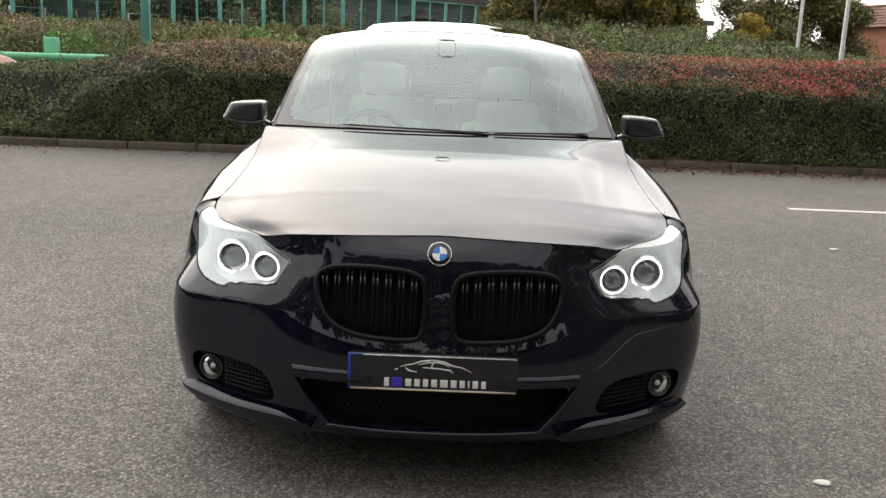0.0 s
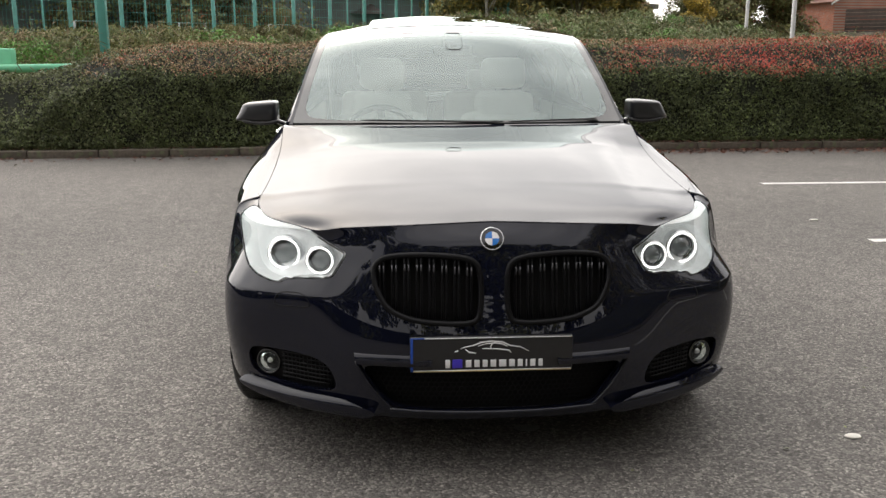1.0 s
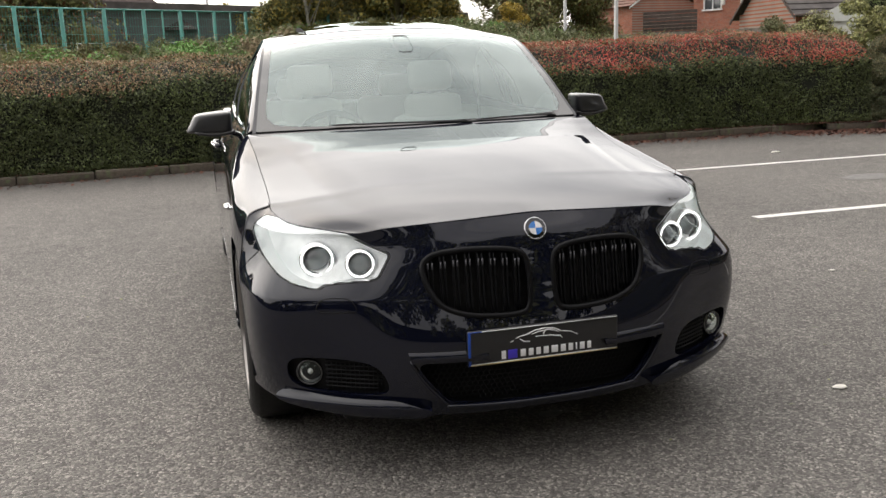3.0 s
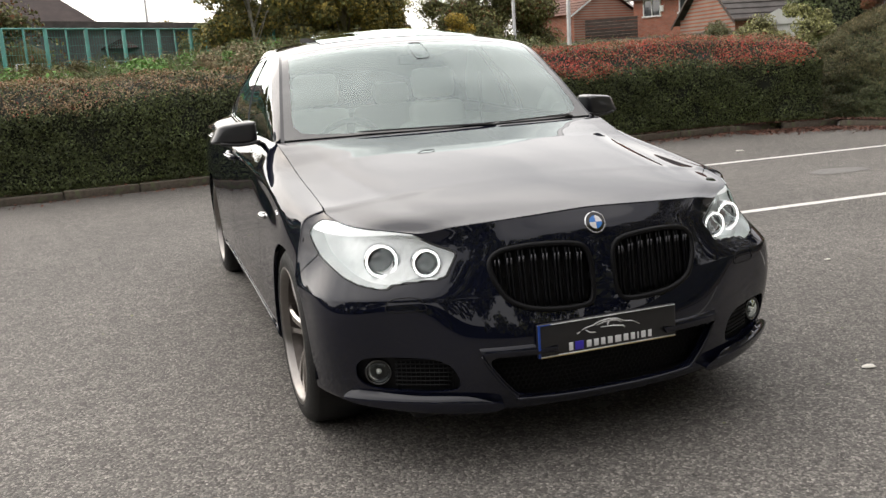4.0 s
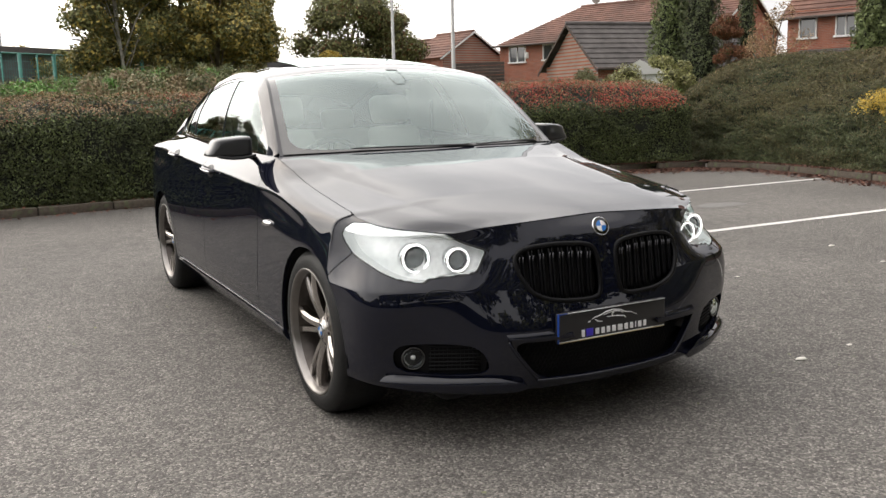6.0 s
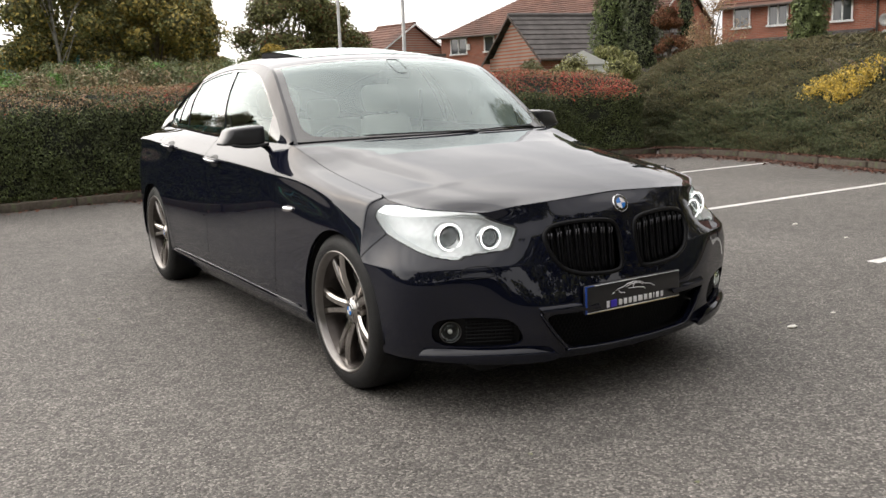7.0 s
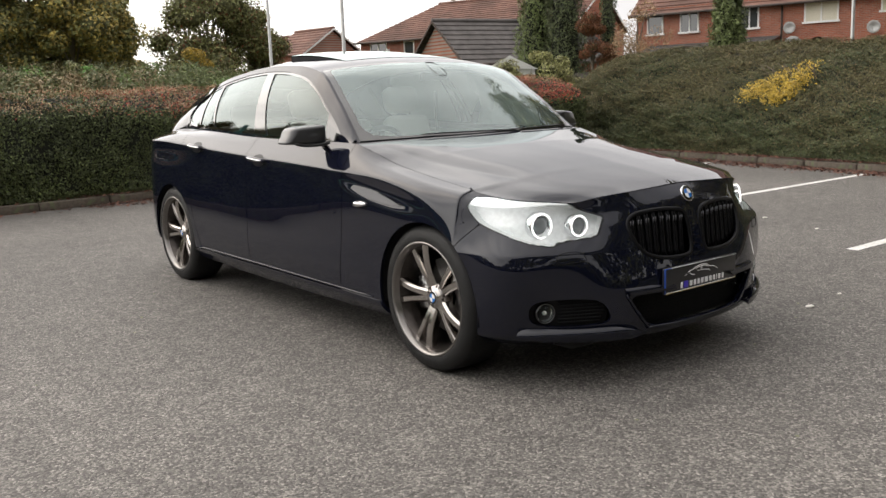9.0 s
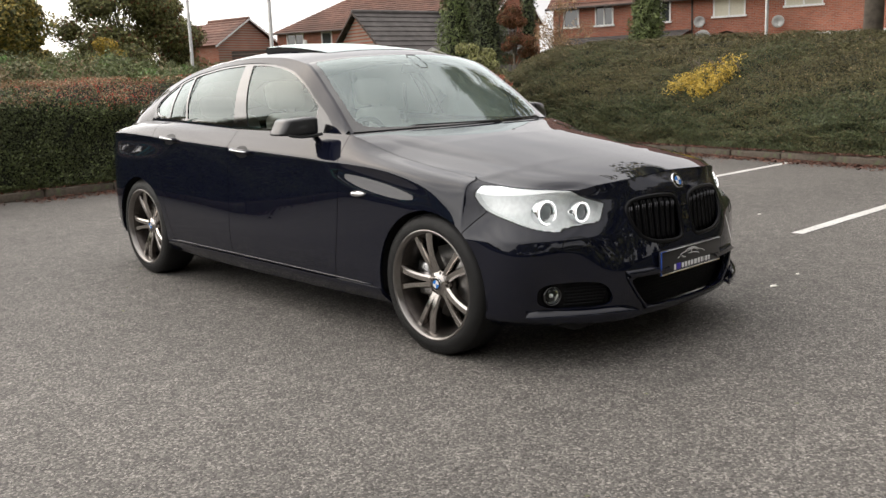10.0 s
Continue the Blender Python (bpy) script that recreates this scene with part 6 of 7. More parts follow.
def house(name, label, at, turn, length, depth, base, eave, ridge, roof_m, windows=(), gable_out=0.25, extras=None, hip=0.0, verge="upvc"):
    """A brick house: front wall along local x from 0 to length, facing local -y; gable roof with the ridge along x."""
    h = thing(name, label, "house", (at.x, at.y, base))
    h.rotation_euler = (0, 0, radians(turn))
    eave, ridge = eave - base, ridge - base
    I = Matrix.Identity(4)
    # walls with thickness, window holes in the front
    holes = [(u - w / 2, u + w / 2, z - base, z - base + hh) for u, z, w, hh, *_ in windows]
    part("wall", holed_wall(length, eave, 0.3, holes), "brick", h, smooth=False)
    part("wall", Geo().box((0, depth - 0.3, 0), (length, depth, eave)), "brick", h, smooth=False)
    for x0 in (0.0, length - 0.3):
        g = Geo()
        v = [(x0, 0.3, 0), (x0, depth - 0.3, 0), (x0, depth - 0.3, eave), (x0, depth / 2, eave + 0.01 if hip and not x0 else ridge - 0.12), (x0, 0.3, eave)]
        v2 = [(p[0] + 0.3, p[1], p[2]) for p in v]
        g.add(v + v2, [(4, 3, 2, 1, 0), (5, 6, 7, 8, 9)] + [(i, (i + 1) % 5, (i + 1) % 5 + 5, i + 5) for i in range(5)])
        part("gable_wall", g, "brick", h, smooth=False)
    o = gable_out
    drop = (ridge - eave) * 0.35 / (depth / 2)
    tiled_slope("roof", h, (-o, -0.35, eave - drop), (length + o, -0.35, eave - drop), (length + o, depth / 2, ridge), (hip - o, depth / 2, ridge), roof_m)
    tiled_slope("roof", h, (length + o, depth + 0.35, eave - drop), (-o, depth + 0.35, eave - drop), (hip - o, depth / 2, ridge), (length + o, depth / 2, ridge), roof_m)
    if hip:
        tiled_slope("roof", h, (-o, depth + 0.35, eave - drop), (-o, -0.35, eave - drop), (hip - o, depth / 2 - 0.01, ridge), (hip - o, depth / 2 + 0.01, ridge), roof_m)
    part("ridge_tiles", Geo().tube([(hip - o + (length + 2 * o - hip) * i / 12, depth / 2, ridge + 0.02) for i in range(13)], 0.11, 8), roof_m, h)
    for x0 in ((length + o - 0.02,) if hip else (-o - 0.02, length + o - 0.02)):
        g = Geo()
        for s in (0, 1):
            ya, yb = (-0.38, depth / 2) if s == 0 else (depth + 0.38, depth / 2)
            za, zb = eave - drop - 0.02, ridge + 0.02
            g.add([(x0, ya, za - 0.11), (x0, yb, zb - 0.11), (x0, yb, zb), (x0, ya, za), (x0 + 0.04, ya, za - 0.11), (x0 + 0.04, yb, zb - 0.11), (x0 + 0.04, yb, zb), (x0 + 0.04, ya, za)],
                  [(0, 1, 2, 3), (7, 6, 5, 4), (0, 4, 5, 1), (3, 2, 6, 7)])
        part("bargeboard", g, verge, h, smooth=False)
    part("gutter", Geo().tube([(-o, -0.42, eave - drop + 0.02), (length + o, -0.42, eave - drop + 0.02)], 0.06, 8), "timber", h)
    for u, z, w, hh, n, *cur in windows:
        window_unit(h, I, u, z - base, w, hh, n, bool(cur))
    if extras:
        extras(h, base)
    return h


# house with red-tiled roof beyond the hedge, its lower wing, and two gabled garages
A0, A1 = place(33.1, 57), place(46.2, 50)
turnA = math.degrees(math.atan2(A1.y - A0.y, A1.x - A0.x))
LA = (A1 - A0).length


def extras_a(h, base):
    part("porch_roof", Geo().rbox((0.1, -1.0, 1.7), (2.2, 0.0, 2.05), 0.03), "tile_red", h)
    part("dish", Geo().lathe([(0.0, 0.0), (0.2, 0.04), (0.34, 0.14)], 20, "y", (LA * 0.32, depth_a / 2 - 0.3, 7.7)), "pole_grey", h)
    part("alarm_box", Geo().rbox((1.95, -0.1, 4.15), (2.2, 0.0, 4.5), 0.02), "upvc", h)


depth_a = 8.0
house("brick_house", "red brick house with brown tiled roof", A0, turnA, LA, depth_a, -0.5, 4.6, 6.75, "tile_red",
      [(1.35, 3.4, 1.25, 1.0, 2), (3.6, 3.45, 0.75, 0.95, 1), (5.7, 3.4, 1.5, 1.05, 2)], extras=extras_a, hip=3.6)
# gable of the low wing faces the car park: its ridge runs away to the right
house("garage_wing", "low red brick wing with dark tiled roof", place(39.8, 39), -7, 8.0, 4.6, -0.8, 2.65, 4.4, "tile_grey", verge="timber")
house("gabled_house", "small red brick gable with brown tiled roof", place(31.4, 60, (-1.94, -2.65)), 100, 3.4, 4.8, -1.0, 4.1, 5.55, "tile_red")
house("gabled_house", "small red brick gable half hidden behind another", place(28.9, 66, (-1.94, -2.65)), 100, 3.4, 3.8, -1.0, 4.2, 5.55, "tile_red")

# dark boarded wall under the gables
bw = thing("boarded_fence", "dark brown boarded fence below the houses", "fence")
P0, P1 = place(28.2, 54, (-1.6, -2.55)), place(31.35, 53, (-1.6, -2.55))
d = (P1 - P0).normalized()
g0 = None
for i in range(22):
    z = -0.63 + 0.185 * i
    g = Geo().box((0, -0.02, z), ((P1 - P0).length, 0.02, z + 0.165))
    m = Matrix.Translation(P0) @ Euler((0, 0, math.atan2(d.y, d.x))).to_matrix().to_4x4()
    part("board", g.moved(m), "timber", bw, smooth=False)

# terrace on the right
B0, B1 = place(50.2, 47), place(76.0, 43)
turnB = math.degrees(math.atan2(B1.y - B0.y, B1.x - B0.x))
LB = (B1 - B0).length


def u_at(az):
    """Where a bearing meets the terrace's front."""
    e = Vector((-3.73, -2.25, 0))
    r = Vector((math.sin(radians(az)), math.cos(radians(az)), 0))
    dd = (B1 - B0).normalized()
    den = r.x * dd.y - r.y * dd.x
    w = B0 - e
    return (w.x * r.y - w.y * r.x) / (dd.x * r.y - dd.y * r.x) * -1


wins_b = [(u_at(51.3), 3.65, 0.85, 1.0, 1), (u_at(53.3), 3.65, 0.95, 1.05, 2), (u_at(56.7), 3.62, 0.9, 1.15, 2), (u_at(60.6), 3.70, 1.45, 1.2, 2, 1), (u_at(64.7), 3.95, 1.6, 1.0, 2, 1), (u_at(70.5), 3.7, 1.4, 1.1, 2)]


def extras_b(h, base):
    for az, z, r in ((59.0, 3.55, 0.26), (63.4, 3.35, 0.27), (59.2, 2.75, 0.42)):
        u = u_at(az)
        dish = part("dish", Geo().lathe([(0.0, 0.05), (r * 0.6, 0.02), (r, -0.05), (r * 1.02, -0.04), (r * 0.6, 0.03)], 22, "y", (u, -0.25, z)), "pole_grey", h)
        part("dish_arm", Geo().tube([(u, -0.22, z), (u, 0.02, z - 0.1)], 0.02, 6).tube([(u, -0.25, z - r), (u, -0.55, z - 0.05)], 0.012, 5), "pole_grey", dish)
    for az in (58.5, 69.5):
        u = u_at(az)
        part("drainpipe", Geo().tube([(u, -0.06, 0.0), (u, -0.06, 4.6)], 0.045, 8), "timber", h)
    # lean-to roofs, porch and canopy on the ground floor
    for a0, a1, z0, z1 in ((51.2, 55.6, 2.45, 3.15), (55.8, 58.3, 2.7, 3.25)):
        u0, u1 = u_at(a0), u_at(a1)
        ln = part("lean_to", Geo().box((u0, -2.4, 0), (u1, 0, 2.4)), "brick", h, smooth=False)
        tiled_slope("lean_to_roof", ln, (u0 - 0.15, -2.7, z0), (u1 + 0.15, -2.7, z0), (u1 + 0.15, 0.0, z1), (u0 - 0.15, 0.0, z1), "tile_grey")
        part("fascia", Geo().box((u0 - 0.15, -2.74, z0 - 0.18), (u1 + 0.15, -2.70, z0 + 0.0)), "upvc", ln, smooth=False)
    u0, u1 = u_at(59.6), u_at(62.4)
    c = (u0 + u1) / 2
    po = part("porch", Geo().add([(u0, -1.6, 0), (u1, -1.6, 0), (u1, -1.6, 2.5), (c, -1.6, 2.95), (u0, -1.6, 2.5), (u0, 0, 0), (u1, 0, 0), (u1, 0, 2.5), (c, 0, 2.95), (u0, 0, 2.5)],
                                 [(0, 1, 2, 3, 4), (1, 6, 7, 2), (5, 0, 4, 9)]), "brick", h, smooth=False)
    tiled_slope("porch_roof", po, (u0 - 0.2, -1.8, 2.42), (u0 - 0.2, 0, 2.42), (c, 0, 3.02), (c, -1.8, 3.02), "tile_red")
    tiled_slope("porch_roof", po, (u1 + 0.2, -1.8, 2.42), (u1 + 0.2, 0, 2.42), (c, 0, 3.02), (c, -1.8, 3.02), "tile_red")
    u0, u1 = u_at(65.2), u_at(72.0)
    can = part("canopy", Geo().rbox((u0, -2.6, 2.55), (u1, 0, 2.72), 0.03), "upvc", h)
    part("canopy_wall", Geo().box((u0 + 0.3, -2.3, 0), (u1, -2.1, 2.55)), "brick", can, smooth=False)


house("terrace_house", "two-storey red brick terrace with white windows and satellite dishes", B0, turnB, LB, 8.0, 0.0, 4.85, 8.0, "tile_red", wins_b, extras=extras_b)

# white shed roof and timber fence behind the bank
sh = thing("garden_shed", "small white garden shed among shrubs", "shed", tuple(place(39.5, 33, (-1.6, -2.55)) - Vector((0, 0, 0.25))))
sh.rotation_euler = (0, 0, radians(-40))
part("shed_wall", Geo().box((-0.9, -0.9, 0), (0.9, 0.9, 2.3)), "canvas", sh, smooth=False)
part("shed_roof", Geo().add([(-1.0, -1.0, 2.25), (1.0, -1.0, 2.25), (1.0, 1.0, 2.25), (-1.0, 1.0, 2.25), (0, -1.05, 2.75), (0, 1.05, 2.75)], [(0, 4, 5, 3), (1, 2, 5, 4), (0, 1, 4), (2, 3, 5)]), "canvas", sh, smooth=False)


def board_fence(p0, p1, z0, z1, label, wood="fence_wood"):
    f = thing("garden_fence", label, "fence")
    d = p1 - p0
    n = int(d.length / 0.16)
    me = None
    rot = Euler((0, 0, math.atan2(d.y, d.x))).to_matrix().to_4x4()
    for i in range(n):
        q = p0 + d * (i / n)
        if me is None:
            ob = part("board", Geo().box((0, 0, z0), (0.148, 0.02, z1)), wood, f, smooth=False)
            me = ob.data
        else:
            ob = new("board", me)
            ob.parent = f
        ob.matrix_basis = Matrix.Translation((q.x, q.y, random.uniform(-0.02, 0.02))) @ rot
    part("rail", Geo().box((0, 0.02, z1 - 0.3), (d.length, 0.06, z1 - 0.2)).moved(Matrix.Translation(p0) @ rot), "fence_wood", f, smooth=False)


board_fence(place(45.2, 31, (-3.11, -2.41)), place(48.6, 30, (-3.11, -2.41)), 0.0, 1.75, "weathered upright timber boards behind the bank", "fence_dark")
board_fence(place(30.0, 36), place(40.5, 33), -0.6, 1.92, "weathered grey timber garden fence beyond the hedge")
board_fence(place(66.0, 32), place(74.0, 31), 0.0, 2.2, "weathered timber fence behind the bank by a tree")


# street lamps and posts
def lamp_post(at, height, r, label, head=None):
    p = thing("lamp_post", label, "lamp post", (at.x, at.y, -0.3), "posts")
    part("pole", Geo().tube([(0, 0, 0), (0, 0, 1.2), (0, 0, 1.25), (0, 0, height)], [r * 1.5, r * 1.5, r, r * 0.7], 12), "pole_grey", p)
    if head is not None:
        dx, dy = head
        part("arm", Geo().tube([(0, 0, height - 0.1), (dx * 0.35, dy * 0.35, height + 0.12), (dx, dy, height + 0.2)], 0.035, 8), "pole_grey", p)
        part("lamp_housing", Geo().tube([(dx * 0.8, dy * 0.8, height + 0.18), (dx, dy, height + 0.22), (dx * 1.5, dy * 1.5, height + 0.24)], [0.06, 0.12, 0.05], 10, squash=0.5), "lamp_head", p)


lamp_post(place(27.95, 30), 6.6, 0.055, "slim grey steel post beyond the hedge")
lamp_post(place(32.75, 22), 5.6, 0.05, "grey steel lamp post behind the hedge")
lamp_post(place(62.7, 22), 6.0, 0.04, "grey steel lamp post behind the bank")
lamp_post(place(2.0, 62, (-1.94, -2.65)), 7.6, 0.10, "grey street lamp beyond the green fence", (-1.0, -0.2))
lamp_post(place(15.6, 52, (-1.94, -2.65)), 5.4, 0.07, "grey lamp post among the trees")
lamp_post(place(6.9, 55, (-1.94, -2.65)), 5.2, 0.06, "small street lamp beyond the green fence", (-0.8, -0.3))

# green mesh fence with frames behind it
F0, F1 = Vector((-26, 16.8, 0)), Vector((5.5, 42.0, 0))
fd = (F1 - F0)
fl = fd.length
fdir = fd.normalized()
fence = thing("sports_fence", "tall green steel mesh fence with upright posts", "fence")
post = None
npost = int(fl / 0.86)
for i in range(npost + 1):
    c = F0 + fd * (i / npost)
    r = 0.075 if i % 2 == 0 else 0.035
    ob = part("post", Geo().tube([(c.x, c.y, -0.6), (c.x, c.y, 3.62)], r, 8), "green_metal", fence)
wire = Geo()
for k in range(12):
    z = 0.2 + k * 0.308
    wire.tube([F0 + Vector((0, 0, z)), F1 + Vector((0, 0, z))], 0.005 if k < 11 else 0.035, 4)
nw = int(fl / 0.12)
for i in range(nw):
    c = F0 + fd * (i / nw)
    wire.tube([(c.x, c.y, 0), (c.x, c.y, 3.55)], 0.006, 3, caps=False)
tagged(part("wire_mesh", wire, "green_metal", fence), kind="stuff")
fn = Vector((-fdir.y, fdir.x, 0))
fr = thing("goal_frame_stack", "grey-blue tubular frames stacked behind the fence", "frame")
for i in range(16):
    c = F0 + fdir * (14 + i * 1.45) + fn * (3.0 + (i % 3))
    g = Geo()
    w, hh = 1.2, 1.5 + 0.5 * ((i * 7) % 3)
    g.tube([c, c + Vector((0, 0, hh)), c + fdir * w + Vector((0, 0, hh)), c + fdir * w], 0.045, 6)
    for k in range(1, 4):
        g.tube([c + Vector((0, 0, hh * k / 4)), c + fdir * w + Vector((0, 0, hh * k / 4))], 0.03, 5)
    part("frame", g, "pole_grey", fr)
# dark hall with white canopy beyond, and a dark roof
hall = thing("sports_hall", "long dark clad hall behind the green fence", "building")
c0 = F0 + fn * 14 - fdir * 6
m = Matrix.Translation(c0) @ Euler((0, 0, math.atan2(fdir.y, fdir.x))).to_matrix().to_4x4()
part("hall_wall", Geo().box((0, 0, -0.6), (78, 10, 4.6)).moved(m), "shed_wall", hall, smooth=False)
part("hall_roof", Geo().box((-0.3, -0.4, 4.6), (78.3, 10.4, 5.0)).moved(m), "tile_grey", hall, smooth=False)
can = thing("canopy_tent", "white canvas canopy roof on posts", "canopy")
m2 = Matrix.Translation(F0 + fn * 5 + fdir * 8.5) @ Euler((0, 0, math.atan2(fdir.y, fdir.x))).to_matrix().to_4x4()
part("canvas_roof", Geo().add([(0, 0, 2.3), (7, 0, 2.3), (7, 4, 2.3), (0, 4, 2.3), (2.2, 2, 3.4), (4.8, 2, 3.4)], [(0, 1, 5, 4), (1, 2, 5), (2, 3, 4, 5), (3, 0, 4)]).box((0, 0, 2.05), (7, 0.05, 2.3)).box((0, 0, 2.05), (0.05, 4, 2.3)).moved(m2), "canvas", can, smooth=False)
for u in (0.05, 3.5, 6.95):
    part("canopy_post", Geo().tube([(u, 0.05, -0.5), (u, 0.05, 2.1)], 0.05, 8).moved(m2), "canvas", can)
dr = thing("far_building", "distant building with a dark hipped roof", "building", tuple(place(-7.0, 62, (-1.6, -2.55))))
part("far_wall", Geo().box((-8, -5, -1), (8, 5, 3.6)), "shed_wall", dr, smooth=False)
part("far_roof", Geo().add([(-8.6, -5.6, 3.5), (8.6, -5.6, 3.5), (8.6, 5.6, 3.5), (-8.6, 5.6, 3.5), (-4, 0, 6.95), (4.2, 0, 6.95)], [(0, 1, 5, 4), (1, 2, 5), (2, 3, 4, 5), (3, 0, 4), (3, 2, 1, 0)]), "tile_dark", dr, smooth=False)

# pipe barrier with its stub and boulder at the end of the hedge
bar = thing("pipe_barrier", "pale green horizontal pipe barrier", "barrier")
part("rail", Geo().tube([(-16, 12.6, 0.98), (-10, 13.2, 1.04), (-5.15, 13.7, 1.10)], 0.07, 12), "green_pale", bar)
for x, y in ((-14, 12.8), (-9.5, 13.3), (-5.6, 13.65)):
    part("support", Geo().tube([(x, y, 0), (x, y, 1.05)], 0.06, 10), "green_metal", bar)
stub = thing("bollard", "pale green square-topped post", "bollard", (-7.05, 13.9, 0))
part("bollard_post", Geo().rbox((-0.11, -0.11, 0), (0.11, 0.11, 1.42), 0.02), "green_pale", stub)
bm = bmesh.new()
bmesh.ops.create_icosphere(bm, subdivisions=3, radius=0.42)
for v in bm.verts:
    v.co = v.co * (1 + 0.16 * noise.noise(v.co * 2.4))
    v.co.z *= 0.8
gb = Geo()
gb.bm(bm)
rock = part("boulder", gb.moved(Matrix.Translation((-7.2, 12.2, 0.78))), "stone")
tagged(rock, "rounded pinkish boulder by the hedge", "boulder")
gp = thing("gate_post", "tall dark green square post behind the hedge", "post", (-5.35, 13.9, 0))
part("post_shaft", Geo().rbox((-0.07, -0.07, 0), (0.07, 0.07, 3.0), 0.01), "green_metal", gp)


# ---- trees and shrubs ----
def clump_points(rng, centres, radii, n, hollow=0.55):
    """Points spread over the outer part of several flattened balls."""
    k = rng.randint(0, len(centres), n)
    v = rng.normal(0, 1, (n, 3))
    v /= np.linalg.norm(v, axis=1, keepdims=True)
    r = (hollow + (1 - hollow) * rng.rand(n) ** 0.6)[:, None]
    return centres[k] + v * r * radii[k][:, None] * np.array([1, 1, 0.78]), v + np.array([0, 0, 0.35])


def tree(at, height, spread, leaf, material, seed, trunk="bark", clumps=26, leaves=5200, low=0.25, second=None, label="", name="tree", category="tree", base=-0.6, thin=1.0):
    """A tapered trunk, limbs to the clumps, and a ragged crown of small leaves."""
    t = thing(name, label, category, (at.x, at.y, base))
    rng = np.random.RandomState(seed)
    C, R = [], []
    for i in range(clumps):
        h = low + (1 - low) * rng.rand() ** 0.8
        w = spread * (0.35 + 0.65 * math.sin(math.pi * min(1, (h - low) / (1 - low) * 0.85 + 0.14)))
        a, r = rng.uniform(0, 2 * math.pi), math.sqrt(rng.rand()) * w
        C.append((r * math.cos(a), r * math.sin(a), h * height))
        R.append(spread * rng.uniform(0.20, 0.36))
    C, R = np.array(C), np.array(R)
    g = Geo()
    bend = rng.normal(0, 0.03, 2) * height
    top = height * 0.8
    g.tube([(0, 0, 0), (bend[0] * 0.3, bend[1] * 0.3, top * 0.35), (bend[0], bend[1], top * 0.7), (bend[0] * 1.2, bend[1] * 1.3, top)],
           [height * 0.022 * thin, height * 0.017 * thin, height * 0.010 * thin, 0.02], 8)
    for c in C[:14]:
        h0 = max(0.15 * height, c[2] * 0.62)
        s = Vector((bend[0] * h0 / top, bend[1] * h0 / top, h0))
        e = Vector(c)
        mid = (s + e) / 2 + Vector((0, 0, 0.05 * height))
        g.tube([s, mid, e], [height * 0.008 * thin, height * 0.005 * thin, 0.012], 5)
    part("trunk", g, trunk, t)
    leaves = int(leaves * 5.6)
    leaf = leaf * 0.56
    R = R * 1.38
    # dark balls in the clumps stand in for the shade deep in the crown
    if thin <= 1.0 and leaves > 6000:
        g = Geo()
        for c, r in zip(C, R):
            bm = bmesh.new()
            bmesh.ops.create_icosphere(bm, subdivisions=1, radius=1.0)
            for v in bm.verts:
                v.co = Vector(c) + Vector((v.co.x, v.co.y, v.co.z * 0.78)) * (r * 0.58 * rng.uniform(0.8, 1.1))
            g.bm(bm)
        tagged(part("inner_shade", g, "crown_inner_shade", t), kind="stuff")
    P, N = clump_points(rng, C, R, leaves, 0.35)
    sel = rng.rand(leaves) < (0.0 if second is None else second[1])
    crown = leaf_mesh("crown", P[~sel], N[~sel], leaf, material, t, seed, 0.8, 0.7)
    if second is not None:
        leaf_mesh("crown", P[sel], N[sel], leaf, second[0], t, seed + 1, 0.8, 0.7)
    return t


E5 = (-1.94, -2.65)


def conifer(at, height, radius, leaf, material, seed, label, base=0.0, low=0.02, blunt=0.6, n=9000, second=None):
    """A dense evergreen: trunk, short boughs and a full skin of fine sprays with ragged tips."""
    t = thing("conifer", label, "tree", (at.x, at.y, base))
    rng = np.random.RandomState(seed)
    part("trunk", Geo().tube([(0, 0, 0), (0.02, 0.01, height * 0.5), (0, 0, height * 0.95)], [height * 0.02, height * 0.014, 0.015], 7), "bark", t)
    h = low + (1 - low) * rng.rand(n) ** 0.9
    a = rng.uniform(0, 2 * math.pi, n)
    k = (h - low) / (1 - low)
    prof = np.sqrt(np.clip(1 - k ** (1 + blunt * 2.4), 0, 1)) * (0.75 + 0.25 * np.clip(k * 6, 0, 1))
    bough = 1 + 0.16 * np.sin(a * 5 + h * 23 + seed) + 0.12 * np.sin(a * 9 - h * 41) + 0.10 * np.sin(h * 60 + a * 2)
    r = radius * prof * bough * (0.62 + 0.40 * rng.rand(n) ** 0.5)
    P = np.stack([r * np.cos(a), r * np.sin(a), h * height + rng.normal(0, 0.05, n)], 1)
    N = np.stack([np.cos(a), np.sin(a), 0.5 + 0 * a], 1)
    sel = rng.rand(n) < (second[1] if second else 0)
    leaf_mesh("crown", P[~sel], N[~sel], leaf, material, t, seed, 0.6, 0.45)
    if second:
        leaf_mesh("crown", P[sel], N[sel], leaf, second[0], t, seed + 1, 0.6, 0.45)
    # near-black body stands in for the shade behind the sprays
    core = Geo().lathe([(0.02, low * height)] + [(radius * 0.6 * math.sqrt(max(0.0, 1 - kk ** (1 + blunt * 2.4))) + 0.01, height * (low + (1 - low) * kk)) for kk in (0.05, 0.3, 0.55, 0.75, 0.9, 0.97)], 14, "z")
    part("inner_shade", core, "foliage_shade", t)
    return t


